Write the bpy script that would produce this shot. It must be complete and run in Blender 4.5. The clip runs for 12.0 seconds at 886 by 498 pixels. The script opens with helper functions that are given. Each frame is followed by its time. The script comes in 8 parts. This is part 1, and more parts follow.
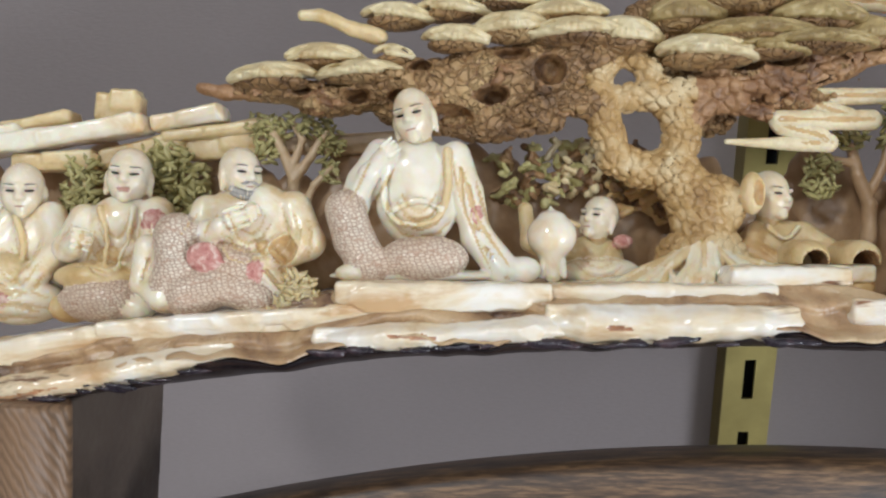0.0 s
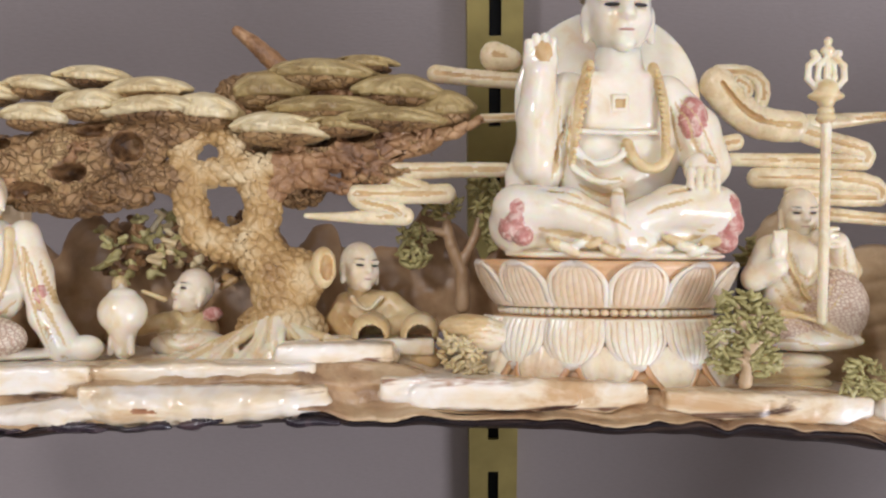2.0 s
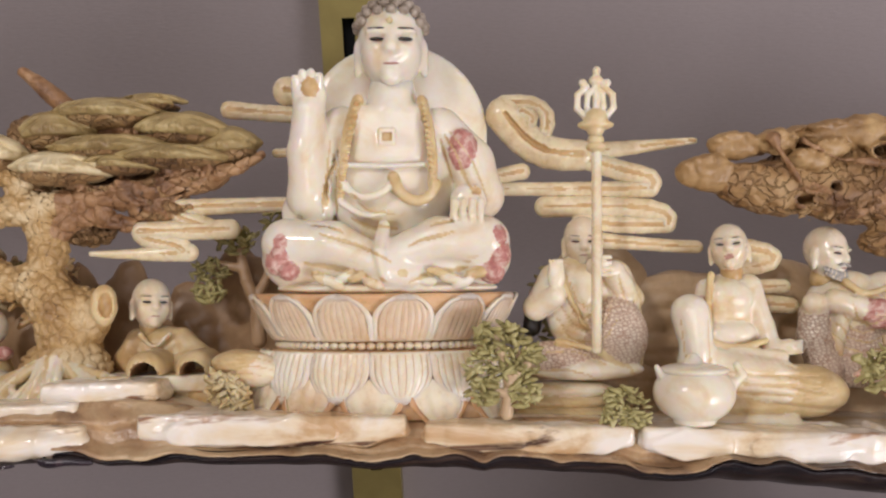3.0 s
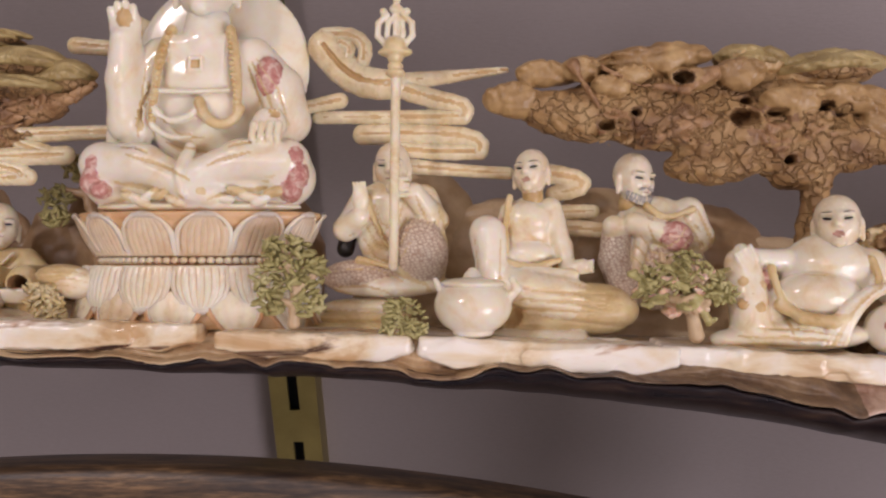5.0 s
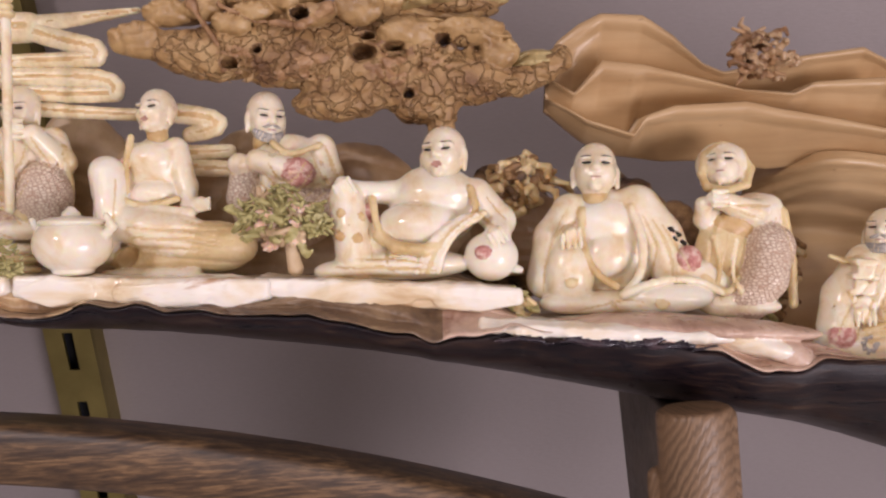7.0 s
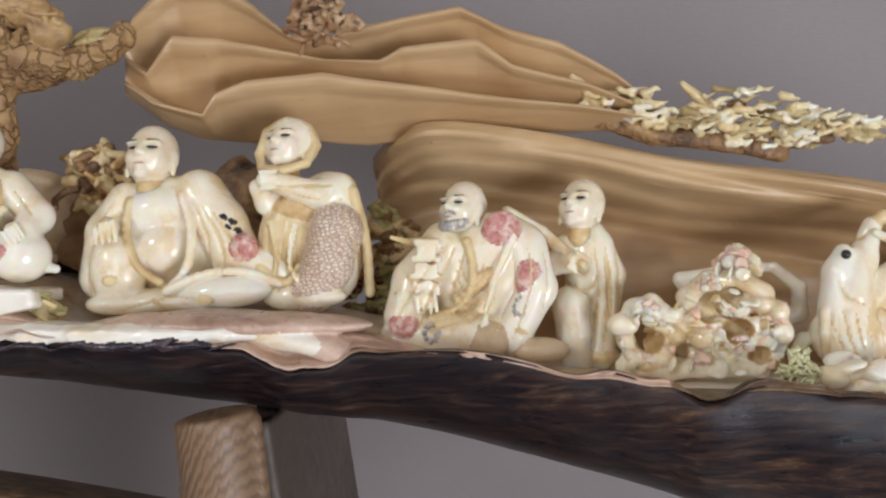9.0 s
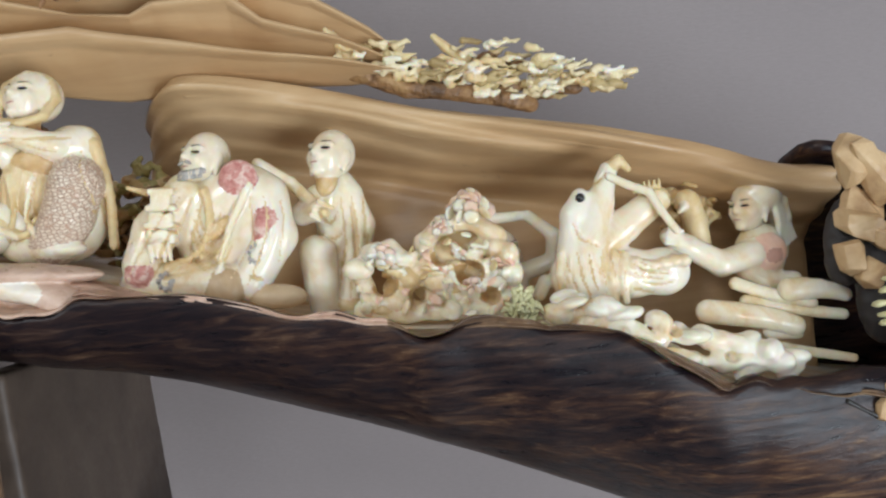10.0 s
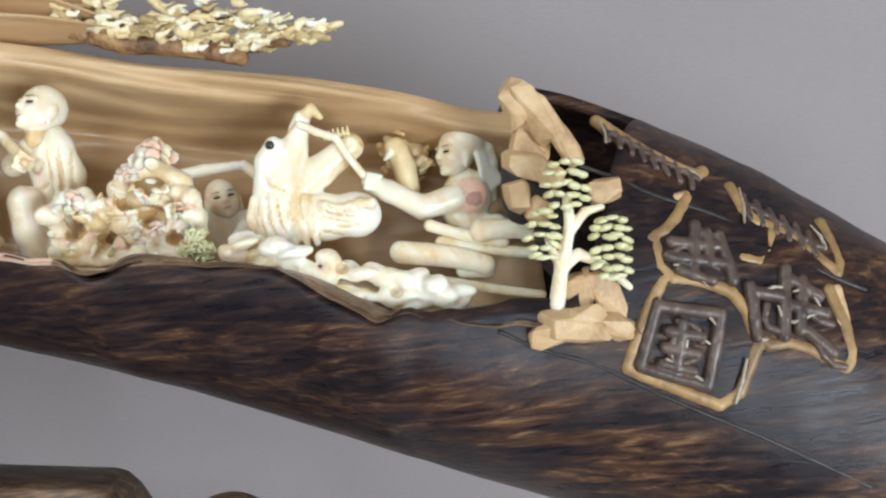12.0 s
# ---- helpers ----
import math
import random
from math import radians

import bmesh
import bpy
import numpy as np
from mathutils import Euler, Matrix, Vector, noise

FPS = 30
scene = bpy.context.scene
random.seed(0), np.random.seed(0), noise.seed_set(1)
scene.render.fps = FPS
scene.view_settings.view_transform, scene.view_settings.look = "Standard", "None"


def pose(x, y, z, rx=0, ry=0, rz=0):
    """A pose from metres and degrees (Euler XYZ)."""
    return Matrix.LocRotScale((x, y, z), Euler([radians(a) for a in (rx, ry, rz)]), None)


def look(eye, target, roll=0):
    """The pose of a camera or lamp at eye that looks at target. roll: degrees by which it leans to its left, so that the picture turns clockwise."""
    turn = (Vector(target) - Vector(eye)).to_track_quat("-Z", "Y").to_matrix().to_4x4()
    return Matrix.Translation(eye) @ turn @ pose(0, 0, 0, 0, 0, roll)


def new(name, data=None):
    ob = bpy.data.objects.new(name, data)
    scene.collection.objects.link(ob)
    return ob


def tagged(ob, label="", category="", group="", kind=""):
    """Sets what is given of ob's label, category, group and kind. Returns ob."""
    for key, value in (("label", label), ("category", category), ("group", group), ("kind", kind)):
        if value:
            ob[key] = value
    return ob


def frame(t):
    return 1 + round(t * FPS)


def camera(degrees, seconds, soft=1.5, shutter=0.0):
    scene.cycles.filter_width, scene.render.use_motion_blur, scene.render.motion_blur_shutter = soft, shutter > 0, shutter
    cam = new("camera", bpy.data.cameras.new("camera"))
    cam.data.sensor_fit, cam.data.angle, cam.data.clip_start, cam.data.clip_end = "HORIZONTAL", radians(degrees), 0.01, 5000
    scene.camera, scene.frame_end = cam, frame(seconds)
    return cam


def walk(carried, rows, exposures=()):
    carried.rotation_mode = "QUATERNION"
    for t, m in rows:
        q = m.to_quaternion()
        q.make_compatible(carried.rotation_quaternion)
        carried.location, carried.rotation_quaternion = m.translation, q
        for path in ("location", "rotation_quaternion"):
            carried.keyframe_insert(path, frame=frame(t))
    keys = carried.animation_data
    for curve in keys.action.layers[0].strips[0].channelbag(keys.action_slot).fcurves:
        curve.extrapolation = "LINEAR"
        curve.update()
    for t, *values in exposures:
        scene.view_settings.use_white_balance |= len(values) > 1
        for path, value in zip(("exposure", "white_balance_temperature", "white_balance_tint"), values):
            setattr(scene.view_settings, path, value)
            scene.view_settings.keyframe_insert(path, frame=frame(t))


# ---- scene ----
cam = camera(52.8, 12.0, soft=2.3)
METRES, EYE, TILT, LEAN, TURN = 0.55, 1.3, -18.5, 0.0, 0.0
ROWS = [
    (0.0, -0.0116, -0.0006, 0.0032, 1.78, -0.08, 0.27),
    (0.5, 0.0168, 0.0071, -0.0026, -0.12, 0.45, 0.60),
    (1.0, 0.0478, 0.0078, 0.0045, -0.44, 0.25, 0.86),
    (1.5, 0.1081, -0.0016, 0.0102, 0.54, 1.38, 0.69),
    (2.0, 0.1650, -0.0051, 0.0315, -0.41, 0.40, 0.95),
    (2.5, 0.2216, -0.0001, 0.0241, -0.77, 2.36, 1.54),
    (3.0, 0.2680, -0.0063, 0.0329, -0.00, 1.97, 2.09),
    (5.0, 0.3826, -0.0216, 0.0007, 3.54, 0.93, 1.69),
    (5.5, 0.4212, -0.0262, -0.0066, 2.07, 0.29, 1.95),
    (6.0, 0.4724, -0.0269, -0.0066, 1.67, -0.66, 2.30),
    (6.5, 0.5080, -0.0222, -0.0142, 1.34, -0.81, 2.68),
    (8.5, 0.6839, 0.0115, -0.0365, 3.44, -1.25, 5.41),
    (9.0, 0.7388, 0.0272, -0.0430, 2.46, -0.89, 5.99),
    (9.5, 0.7873, 0.0257, -0.0573, 0.57, -1.07, 6.62),
    (10.0, 0.8216, 0.0232, -0.0723, -0.76, -1.49, 7.08),
    (10.5, 0.8540, 0.0266, -0.0904, -1.80, -1.35, 7.50),
    (11.0, 0.8941, 0.0192, -0.0994, -1.08, -2.11, 7.76),
    (11.5, 0.9161, 0.0080, -0.1069, -1.11, -2.19, 7.93),
    (12.0, 0.9567, 0.0035, -0.1055, 0.10, -2.64, 8.03),
]
walk(cam, [(t, pose(0, 0, EYE, TILT, LEAN, TURN) @ pose(METRES * x, METRES * y, METRES * z, 90 + pitch, roll, yaw)) for t, x, y, z, yaw, pitch, roll in ROWS],
     [(0.0, -0.28, 5800, 6), (1.0, -0.58, 5850, 9), (2.0, -0.30, 6100, 15), (2.5, -0.32, 6350, 17), (3.0, -0.5, 6500, 19), (5.0, -0.68, 6650, 26), (6.7, -0.43, 6650, 28), (8.5, -0.46, 6100, 15), (9.5, -0.42, 5850, 6), (12.0, 0.02, 5680, 2)])

# The carving leans back on its stand: its own frame is turned by TILT, in units of METRES.
LEANED = pose(0, 0, EYE, TILT, LEAN, TURN) @ Matrix.Scale(METRES, 4)


def W(x, y, z):
    return LEANED @ Vector((x, y, z))


# ---- world, lights ----
world = bpy.data.worlds.new("world")
scene.world = world
world.use_nodes = True
bg = world.node_tree.nodes["Background"]
bg.inputs["Color"].default_value = (1.0, 0.97, 0.94, 1)
bg.inputs["Strength"].default_value = 0.0


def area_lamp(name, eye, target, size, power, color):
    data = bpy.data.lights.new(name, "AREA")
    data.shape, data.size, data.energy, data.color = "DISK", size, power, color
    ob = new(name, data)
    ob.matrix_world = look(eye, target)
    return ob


area_lamp("ceiling_spot", (-0.75, -1.05, 2.55), (0.25, 0.24, 1.25), 0.24, 16, (1.0, 0.97, 0.93))
# Added frontal fill with no known source, for the wall under the tusk.
area_lamp("front_fill", (0.15, -2.25, 2.35), (0.30, 0.3, 1.0), 1.3, 16, (1.0, 0.98, 0.97))
# Unseen fill lamp, added to brighten the right and lower wall.
area_lamp("side_fill", (1.45, -1.35, 0.98), (0.55, 0.3, 1.12), 0.9, 33, (0.98, 0.98, 1.0))


# ---- materials ----
def material(name):
    m = bpy.data.materials.new(name)
    m.use_nodes = True
    nt = m.node_tree
    return m, nt, nt.nodes["Principled BSDF"]


def node(nt, kind, **values):
    n = nt.nodes.new(kind)
    for k, v in values.items():
        n.inputs[k].default_value = v
    return n


def coords(nt, scale=(1, 1, 1), rot=(0, 0, 0)):
    tc = nt.nodes.new("ShaderNodeTexCoord")
    mp = nt.nodes.new("ShaderNodeMapping")
    mp.inputs["Scale"].default_value = scale
    mp.inputs["Rotation"].default_value = rot
    nt.links.new(tc.outputs["Object"], mp.inputs["Vector"])
    return mp.outputs["Vector"]


def ramp(nt, fac, stops):
    r = nt.nodes.new("ShaderNodeValToRGB")
    while len(r.color_ramp.elements) < len(stops):
        r.color_ramp.elements.new(0.5)
    for e, (p, c) in zip(r.color_ramp.elements, stops):
        e.position, e.color = p, (*c, 1) if len(c) == 3 else c
    nt.links.new(fac, r.inputs["Fac"])
    return r.outputs["Color"]


def noise_tex(nt, vec, scale, detail=4.0, rough=0.55, distort=0.0):
    n = node(nt, "ShaderNodeTexNoise", Scale=scale, Detail=detail, Roughness=rough, Distortion=distort)
    nt.links.new(vec, n.inputs["Vector"])
    return n.outputs["Fac"]


def mix(nt, fac, a, b, mode="MIX"):
    m = nt.nodes.new("ShaderNodeMix")
    m.data_type, m.blend_type = "RGBA", mode
    for sock, v in ((m.inputs["Factor"], fac), (m.inputs[6], a), (m.inputs[7], b)):
        if isinstance(v, (int, float)):
            sock.default_value = v
        elif isinstance(v, tuple):
            sock.default_value = (*v, 1)
        else:
            nt.links.new(v, sock)
    return m.outputs[2]


def bump(nt, bsdf, height, strength, dist):
    b = node(nt, "ShaderNodeBump", Strength=strength, Distance=dist)
    nt.links.new(height, b.inputs["Height"])
    prev = bsdf.inputs["Normal"].links
    if prev:
        nt.links.new(prev[0].from_socket, b.inputs["Normal"])
    nt.links.new(b.outputs["Normal"], bsdf.inputs["Normal"])


def carved(name, light, mid, dark, rough=0.3, big=60.0, fine=420.0, relief=0.25, sss=0.32, low=0.30, high=0.72, dist=0.0004):
    """Polished ivory-like stuff: patina in soft clouds, fine grain in relief."""
    m, nt, b = material(name)
    vec = coords(nt)
    clouds = noise_tex(nt, vec, big, 5, 0.6, 0.6)
    col = ramp(nt, clouds, [(low, dark), ((low + high) / 2, mid), (high, light)])
    grain = noise_tex(nt, vec, fine, 3, 0.6)
    col = mix(nt, 0.16, col, ramp(nt, grain, [(0.3, dark), (0.7, light)]))
    nt.links.new(col, b.inputs["Base Color"])
    nt.links.new(ramp(nt, grain, [(0.25, (rough - 0.07,) * 3), (0.75, (rough + 0.12,) * 3)]), b.inputs["Roughness"])
    bump(nt, b, grain, relief, dist)
    if sss:
        b.inputs["Subsurface Weight"].default_value = sss
        b.inputs["Subsurface Radius"].default_value = (0.004, 0.0023, 0.0009)
        b.inputs["Subsurface Scale"].default_value = 0.9
    return m


IVORY = carved("ivory", (0.87, 0.81, 0.67), (0.83, 0.72, 0.53), (0.72, 0.53, 0.28), 0.19, 95, 500, 0.12, 0.42, 0.36, 0.62)
WHITE = carved("white_ivory", (0.87, 0.82, 0.71), (0.85, 0.77, 0.61), (0.76, 0.58, 0.34), 0.15, 70, 500, 0.08, 0.42, 0.30, 0.58)
SKIN = carved("face_ivory", (0.86, 0.80, 0.68), (0.83, 0.73, 0.56), (0.73, 0.56, 0.33), 0.20, 60, 600, 0.08)
CREAM = carved("cream_ivory", (0.80, 0.68, 0.43), (0.70, 0.54, 0.29), (0.50, 0.32, 0.12), 0.32, 90, 500, 0.25)
STAIN = carved("stained_ivory", (0.74, 0.58, 0.33), (0.62, 0.42, 0.19), (0.42, 0.23, 0.08), 0.38, 120, 600, 0.3)
ROCK = carved("brown_rock_ivory", (0.56, 0.39, 0.23), (0.42, 0.27, 0.145), (0.26, 0.15, 0.07), 0.36, 40, 300, 0.35, 0.05)
PALEROCK = carved("pale_rock_ivory", (0.70, 0.55, 0.36), (0.58, 0.42, 0.25), (0.40, 0.26, 0.13), 0.40, 45, 300, 0.3, 0.05)
PAD = carved("olive_ivory", (0.84, 0.75, 0.52), (0.74, 0.62, 0.36), (0.48, 0.33, 0.14), 0.45, 110, 900, 0.5, 0.05)
LEAF = carved("green_ivory", (0.62, 0.56, 0.29), (0.42, 0.37, 0.14), (0.20, 0.16, 0.05), 0.5, 160, 700, 0.4, 0.05)
# Brown bark, used as well to paint the shade of hollows.
UNDER = carved("bark_and_hollow_shade", (0.42, 0.26, 0.11), (0.24, 0.125, 0.05), (0.05, 0.022, 0.010), 0.5, 120, 240, 1.0, 0.0, 0.36, 0.64, 0.0022)
RUSSET = carved("russet_ivory", (0.52, 0.32, 0.16), (0.33, 0.175, 0.078), (0.12, 0.052, 0.022), 0.45, 100, 260, 0.9, 0.0, 0.34, 0.66, 0.0016)
RED = carved("red_paint", (0.80, 0.60, 0.50), (0.62, 0.28, 0.23), (0.46, 0.14, 0.12), 0.4, 480, 900, 0.8, 0.0, 0.36, 0.62, 0.0010)
PINK = carved("pink_ivory", (0.86, 0.66, 0.54), (0.82, 0.56, 0.42), (0.70, 0.38, 0.24), 0.35, 120, 600, 0.2)
LEAFPALE = carved("pale_green_ivory", (0.80, 0.78, 0.54), (0.68, 0.64, 0.36), (0.44, 0.40, 0.16), 0.42, 160, 700, 0.3, 0.05)
BOARD = carved("brown_board", (0.13, 0.10, 0.075), (0.095, 0.068, 0.05), (0.055, 0.038, 0.028), 0.5, 30, 300, 0.3, 0.0)
INK = carved("black_ink", (0.03, 0.026, 0.022), (0.022, 0.02, 0.018), (0.012, 0.011, 0.01), 0.4, 300, 900, 0.1, 0.0)
LIPS = carved("lip_paint", (0.60, 0.36, 0.28), (0.52, 0.29, 0.22), (0.42, 0.22, 0.16), 0.4, 300, 900, 0.1, 0.0)


def robe_material():
    m, nt, b = material("engraved_robe")
    vec = coords(nt, (1, 0.5, 1))
    v = node(nt, "ShaderNodeTexVoronoi", Scale=1350.0, Randomness=0.62)
    v.feature = "DISTANCE_TO_EDGE"
    nt.links.new(coords(nt, (0.62, 0.5, 1.0), (0, radians(12), 0)), v.inputs["Vector"])
    lines = ramp(nt, v.outputs["Distance"], [(0.02, (0, 0, 0)), (0.20, (1, 1, 1))])
    clouds = noise_tex(nt, vec, 80, 4)
    base = ramp(nt, clouds, [(0.3, (0.74, 0.57, 0.42)), (0.7, (0.86, 0.77, 0.63))])
    col = mix(nt, ramp(nt, lines, [(0.0, (0.8,) * 3), (0.8, (0, 0, 0))]), base, (0.50, 0.29, 0.19))
    nt.links.new(col, b.inputs["Base Color"])
    b.inputs["Roughness"].default_value = 0.35
    bump(nt, b, lines, 0.6, 0.0006)
    return m


PATINA = carved("golden_patina", (0.78, 0.64, 0.41), (0.70, 0.53, 0.29), (0.58, 0.40, 0.19), 0.3, 120, 600, 0.2)
ROBE = robe_material()


def trunk_material():
    m, nt, b = material("plated_trunk")
    vec = coords(nt)
    v = node(nt, "ShaderNodeTexVoronoi", Scale=620.0)
    v.feature = "DISTANCE_TO_EDGE"
    wob = node(nt, "ShaderNodeTexNoise", Scale=150.0, Detail=2.0)
    nt.links.new(vec, wob.inputs["Vector"])
    va = nt.nodes.new("ShaderNodeVectorMath")
    va.operation = "MULTIPLY_ADD"
    va.inputs[1].default_value = (0.004, 0.004, 0.004)
    nt.links.new(wob.outputs["Color"], va.inputs[0])
    nt.links.new(vec, va.inputs[2])
    nt.links.new(va.outputs[0], v.inputs["Vector"])
    cells = v.outputs["Distance"]
    plate = ramp(nt, noise_tex(nt, vec, 85, 4), [(0.32, (0.33, 0.19, 0.07)), (0.48, (0.52, 0.34, 0.14)), (0.66, (0.74, 0.60, 0.36))])
    col = mix(nt, ramp(nt, cells, [(0.002, (0.22,) * 3), (0.03, (0, 0, 0))]), plate, (0.50, 0.32, 0.14))
    nt.links.new(col, b.inputs["Base Color"])
    b.inputs["Roughness"].default_value = 0.36
    bump(nt, b, ramp(nt, cells, [(0.0, (0, 0, 0)), (0.10, (0.8,) * 3), (0.25, (1, 1, 1))]), 0.3, 0.0006)
    bump(nt, b, noise_tex(nt, vec, 500, 3), 0.2, 0.0004)
    return m


TRUNK = trunk_material()


def crackled(name, light, mid, dark, crack, scale):
    """Carved bark: tan plates of uneven size parted by dark reddish cracks."""
    m, nt, b = material(name)
    vec = coords(nt)
    wob = node(nt, "ShaderNodeTexNoise", Scale=180.0, Detail=3.0)
    nt.links.new(vec, wob.inputs["Vector"])
    va = nt.nodes.new("ShaderNodeVectorMath")
    va.operation = "MULTIPLY_ADD"
    va.inputs[1].default_value = (0.008, 0.008, 0.008)
    nt.links.new(wob.outputs["Color"], va.inputs[0])
    nt.links.new(vec, va.inputs[2])
    v = node(nt, "ShaderNodeTexVoronoi", Scale=scale)
    v.feature = "DISTANCE_TO_EDGE"
    nt.links.new(va.outputs[0], v.inputs["Vector"])
    clouds = noise_tex(nt, vec, 70, 6, 0.65, 0.6)
    col = ramp(nt, clouds, [(0.32, dark), (0.5, mid), (0.68, light)])
    strong = ramp(nt, noise_tex(nt, vec, 55, 3), [(0.50, (0, 0, 0)), (0.66, (0.8,) * 3)])
    seam = ramp(nt, v.outputs["Distance"], [(0.0, (0.25,) * 3), (0.05, (0, 0, 0))])
    col = mix(nt, mix(nt, 1.0, seam, strong, "MULTIPLY"), col, crack)
    nt.links.new(col, b.inputs["Base Color"])
    b.inputs["Roughness"].default_value = 0.55
    bump(nt, b, ramp(nt, v.outputs["Distance"], [(0.0, (0, 0, 0)), (0.12, (1, 1, 1))]), 0.8, 0.0012)
    bump(nt, b, noise_tex(nt, vec, 420, 4), 0.5, 0.0008)
    return m


CROWNTAN = crackled("crackled_tan_ivory", (0.50, 0.33, 0.15), (0.36, 0.21, 0.085), (0.17, 0.08, 0.032), (0.15, 0.065, 0.03), 260)
BOUGH = crackled("crackled_brown_ivory", (0.52, 0.35, 0.16), (0.34, 0.20, 0.085), (0.10, 0.05, 0.022), (0.05, 0.026, 0.012), 330)
GAP = carved("brown_gap_ivory", (0.26, 0.155, 0.065), (0.18, 0.10, 0.04), (0.09, 0.05, 0.02), 0.45, 120, 500, 0.3, 0.05)
OLIVEPAD = carved("dark_olive_ivory", (0.56, 0.45, 0.22), (0.42, 0.31, 0.13), (0.23, 0.15, 0.06), 0.45, 110, 900, 0.5, 0.05)
GOLDROCK = carved("golden_rock_ivory", (0.66, 0.48, 0.27), (0.52, 0.34, 0.17), (0.30, 0.17, 0.08), 0.42, 70, 260, 0.5, 0.03, 0.34, 0.64, 0.0010)
TANLOBE = carved("tan_lobe_ivory", (0.58, 0.40, 0.19), (0.43, 0.265, 0.11), (0.23, 0.125, 0.05), 0.42, 80, 420, 0.5, 0.03)
DEEPSHADE = carved("deep_shade", (0.05, 0.04, 0.035), (0.03, 0.024, 0.022), (0.012, 0.01, 0.01), 0.6, 90, 300, 0.4, 0.0)


def bark_material():
    """Polished dark mammoth bark: long streaks, tan patches worn bare, black cracks."""
    m, nt, b = material("tusk_bark")
    vec = coords(nt, (16, 120, 120), (0, radians(-20), 0))
    streak = noise_tex(nt, vec, 4.2, 9, 0.66, 0.5)
    vec2 = coords(nt, (0.38, 2.0, 2.2), (0, radians(-20), 0))
    patch = noise_tex(nt, vec2, 46, 11, 0.70, 0.5)
    tc = nt.nodes.new("ShaderNodeTexCoord")
    sep = nt.nodes.new("ShaderNodeSeparateXYZ")
    nt.links.new(tc.outputs["Object"], sep.inputs[0])
    along = node(nt, "ShaderNodeMapRange")
    for k, val in (("From Min", 0.10), ("From Max", 0.30), ("To Min", 0.06), ("To Max", 0.9)):
        along.inputs[k].default_value = val
    nt.links.new(sep.outputs["X"], along.inputs["Value"])
    dark = ramp(nt, streak, [(0.30, (0.004, 0.004, 0.007)), (0.47, (0.011, 0.007, 0.009)), (0.58, (0.026, 0.014, 0.012)), (0.72, (0.07, 0.042, 0.030))])
    tan = ramp(nt, streak, [(0.34, (0.014, 0.008, 0.008)), (0.48, (0.045, 0.020, 0.013)), (0.58, (0.095, 0.046, 0.022)), (0.72, (0.26, 0.155, 0.07))])
    mask = ramp(nt, patch, [(0.47, (0, 0, 0)), (0.60, (1, 1, 1))])
    mul = nt.nodes.new("ShaderNodeMath")
    mul.operation = "MULTIPLY"
    nt.links.new(mask, mul.inputs[0])
    nt.links.new(along.outputs[0], mul.inputs[1])
    col = mix(nt, mul.outputs[0], dark, tan)
    nt.links.new(col, b.inputs["Base Color"])
    nt.links.new(ramp(nt, streak, [(0.3, (0.24,) * 3), (0.8, (0.46,) * 3)]), b.inputs["Roughness"])
    b.inputs["Specular IOR Level"].default_value = 0.26
    bump(nt, b, streak, 0.3, 0.0009)
    bump(nt, b, noise_tex(nt, coords(nt), 350, 4), 0.15, 0.0005)
    return m


BARK = bark_material()


def ledge_material():
    """Ivory core at the broken rim: white with brown and rust bands that run along the tusk."""
    m, nt, b = material("ledge_ivory")
    vec = coords(nt, (7, 26, 50), (0, radians(-4), 0))
    bands = noise_tex(nt, vec, 2.0, 6, 0.6, 0.8)
    clouds = noise_tex(nt, coords(nt, (1, 1, 2.5)), 38, 5, 0.6, 0.5)
    col = ramp(nt, clouds, [(0.32, (0.60, 0.39, 0.20)), (0.44, (0.80, 0.66, 0.45)), (0.58, (0.88, 0.82, 0.72))])
    stain = ramp(nt, bands, [(0.63, (0, 0, 0)), (0.67, (1, 1, 1))])
    col = mix(nt, stain, col, ramp(nt, clouds, [(0.36, (0.05, 0.022, 0.016)), (0.5, (0.34, 0.17, 0.09)), (0.62, (0.58, 0.36, 0.22))]))
    nt.links.new(col, b.inputs["Base Color"])
    b.inputs["Roughness"].default_value = 0.22
    b.inputs["Subsurface Weight"].default_value = 0.1
    b.inputs["Subsurface Radius"].default_value = (0.004, 0.0025, 0.0012)
    b.inputs["Subsurface Scale"].default_value = 0.5
    bump(nt, b, bands, 0.35, 0.0015)
    bump(nt, b, noise_tex(nt, coords(nt), 300, 4), 0.15, 0.0005)
    return m


LEDGE = ledge_material()
RECESS = carved("stained_break", (0.66, 0.49, 0.29), (0.46, 0.29, 0.15), (0.15, 0.08, 0.05), 0.3, 55, 320, 0.5, 0.05, 0.34, 0.66, 0.0010)
PINKROCK = carved("pinkish_rock_ivory", (0.72, 0.54, 0.42), (0.56, 0.38, 0.28), (0.28, 0.15, 0.10), 0.3, 60, 300, 0.4, 0.05, 0.34, 0.66, 0.0010)
BARKRIM = carved("worn_bark_rim", (0.34, 0.23, 0.13), (0.17, 0.10, 0.055), (0.05, 0.03, 0.022), 0.35, 70, 320, 0.5, 0.0, 0.34, 0.66, 0.0010)
RUSTBREAK = carved("rust_break", (0.70, 0.42, 0.22), (0.48, 0.23, 0.11), (0.16, 0.07, 0.05), 0.3, 90, 320, 0.5, 0.05, 0.34, 0.66, 0.0010)
BARKEDGE = carved("black_bark_edge", (0.075, 0.045, 0.050), (0.022, 0.016, 0.024), (0.008, 0.007, 0.011), 0.22, 110, 320, 0.6, 0.0, 0.34, 0.70, 0.0010)


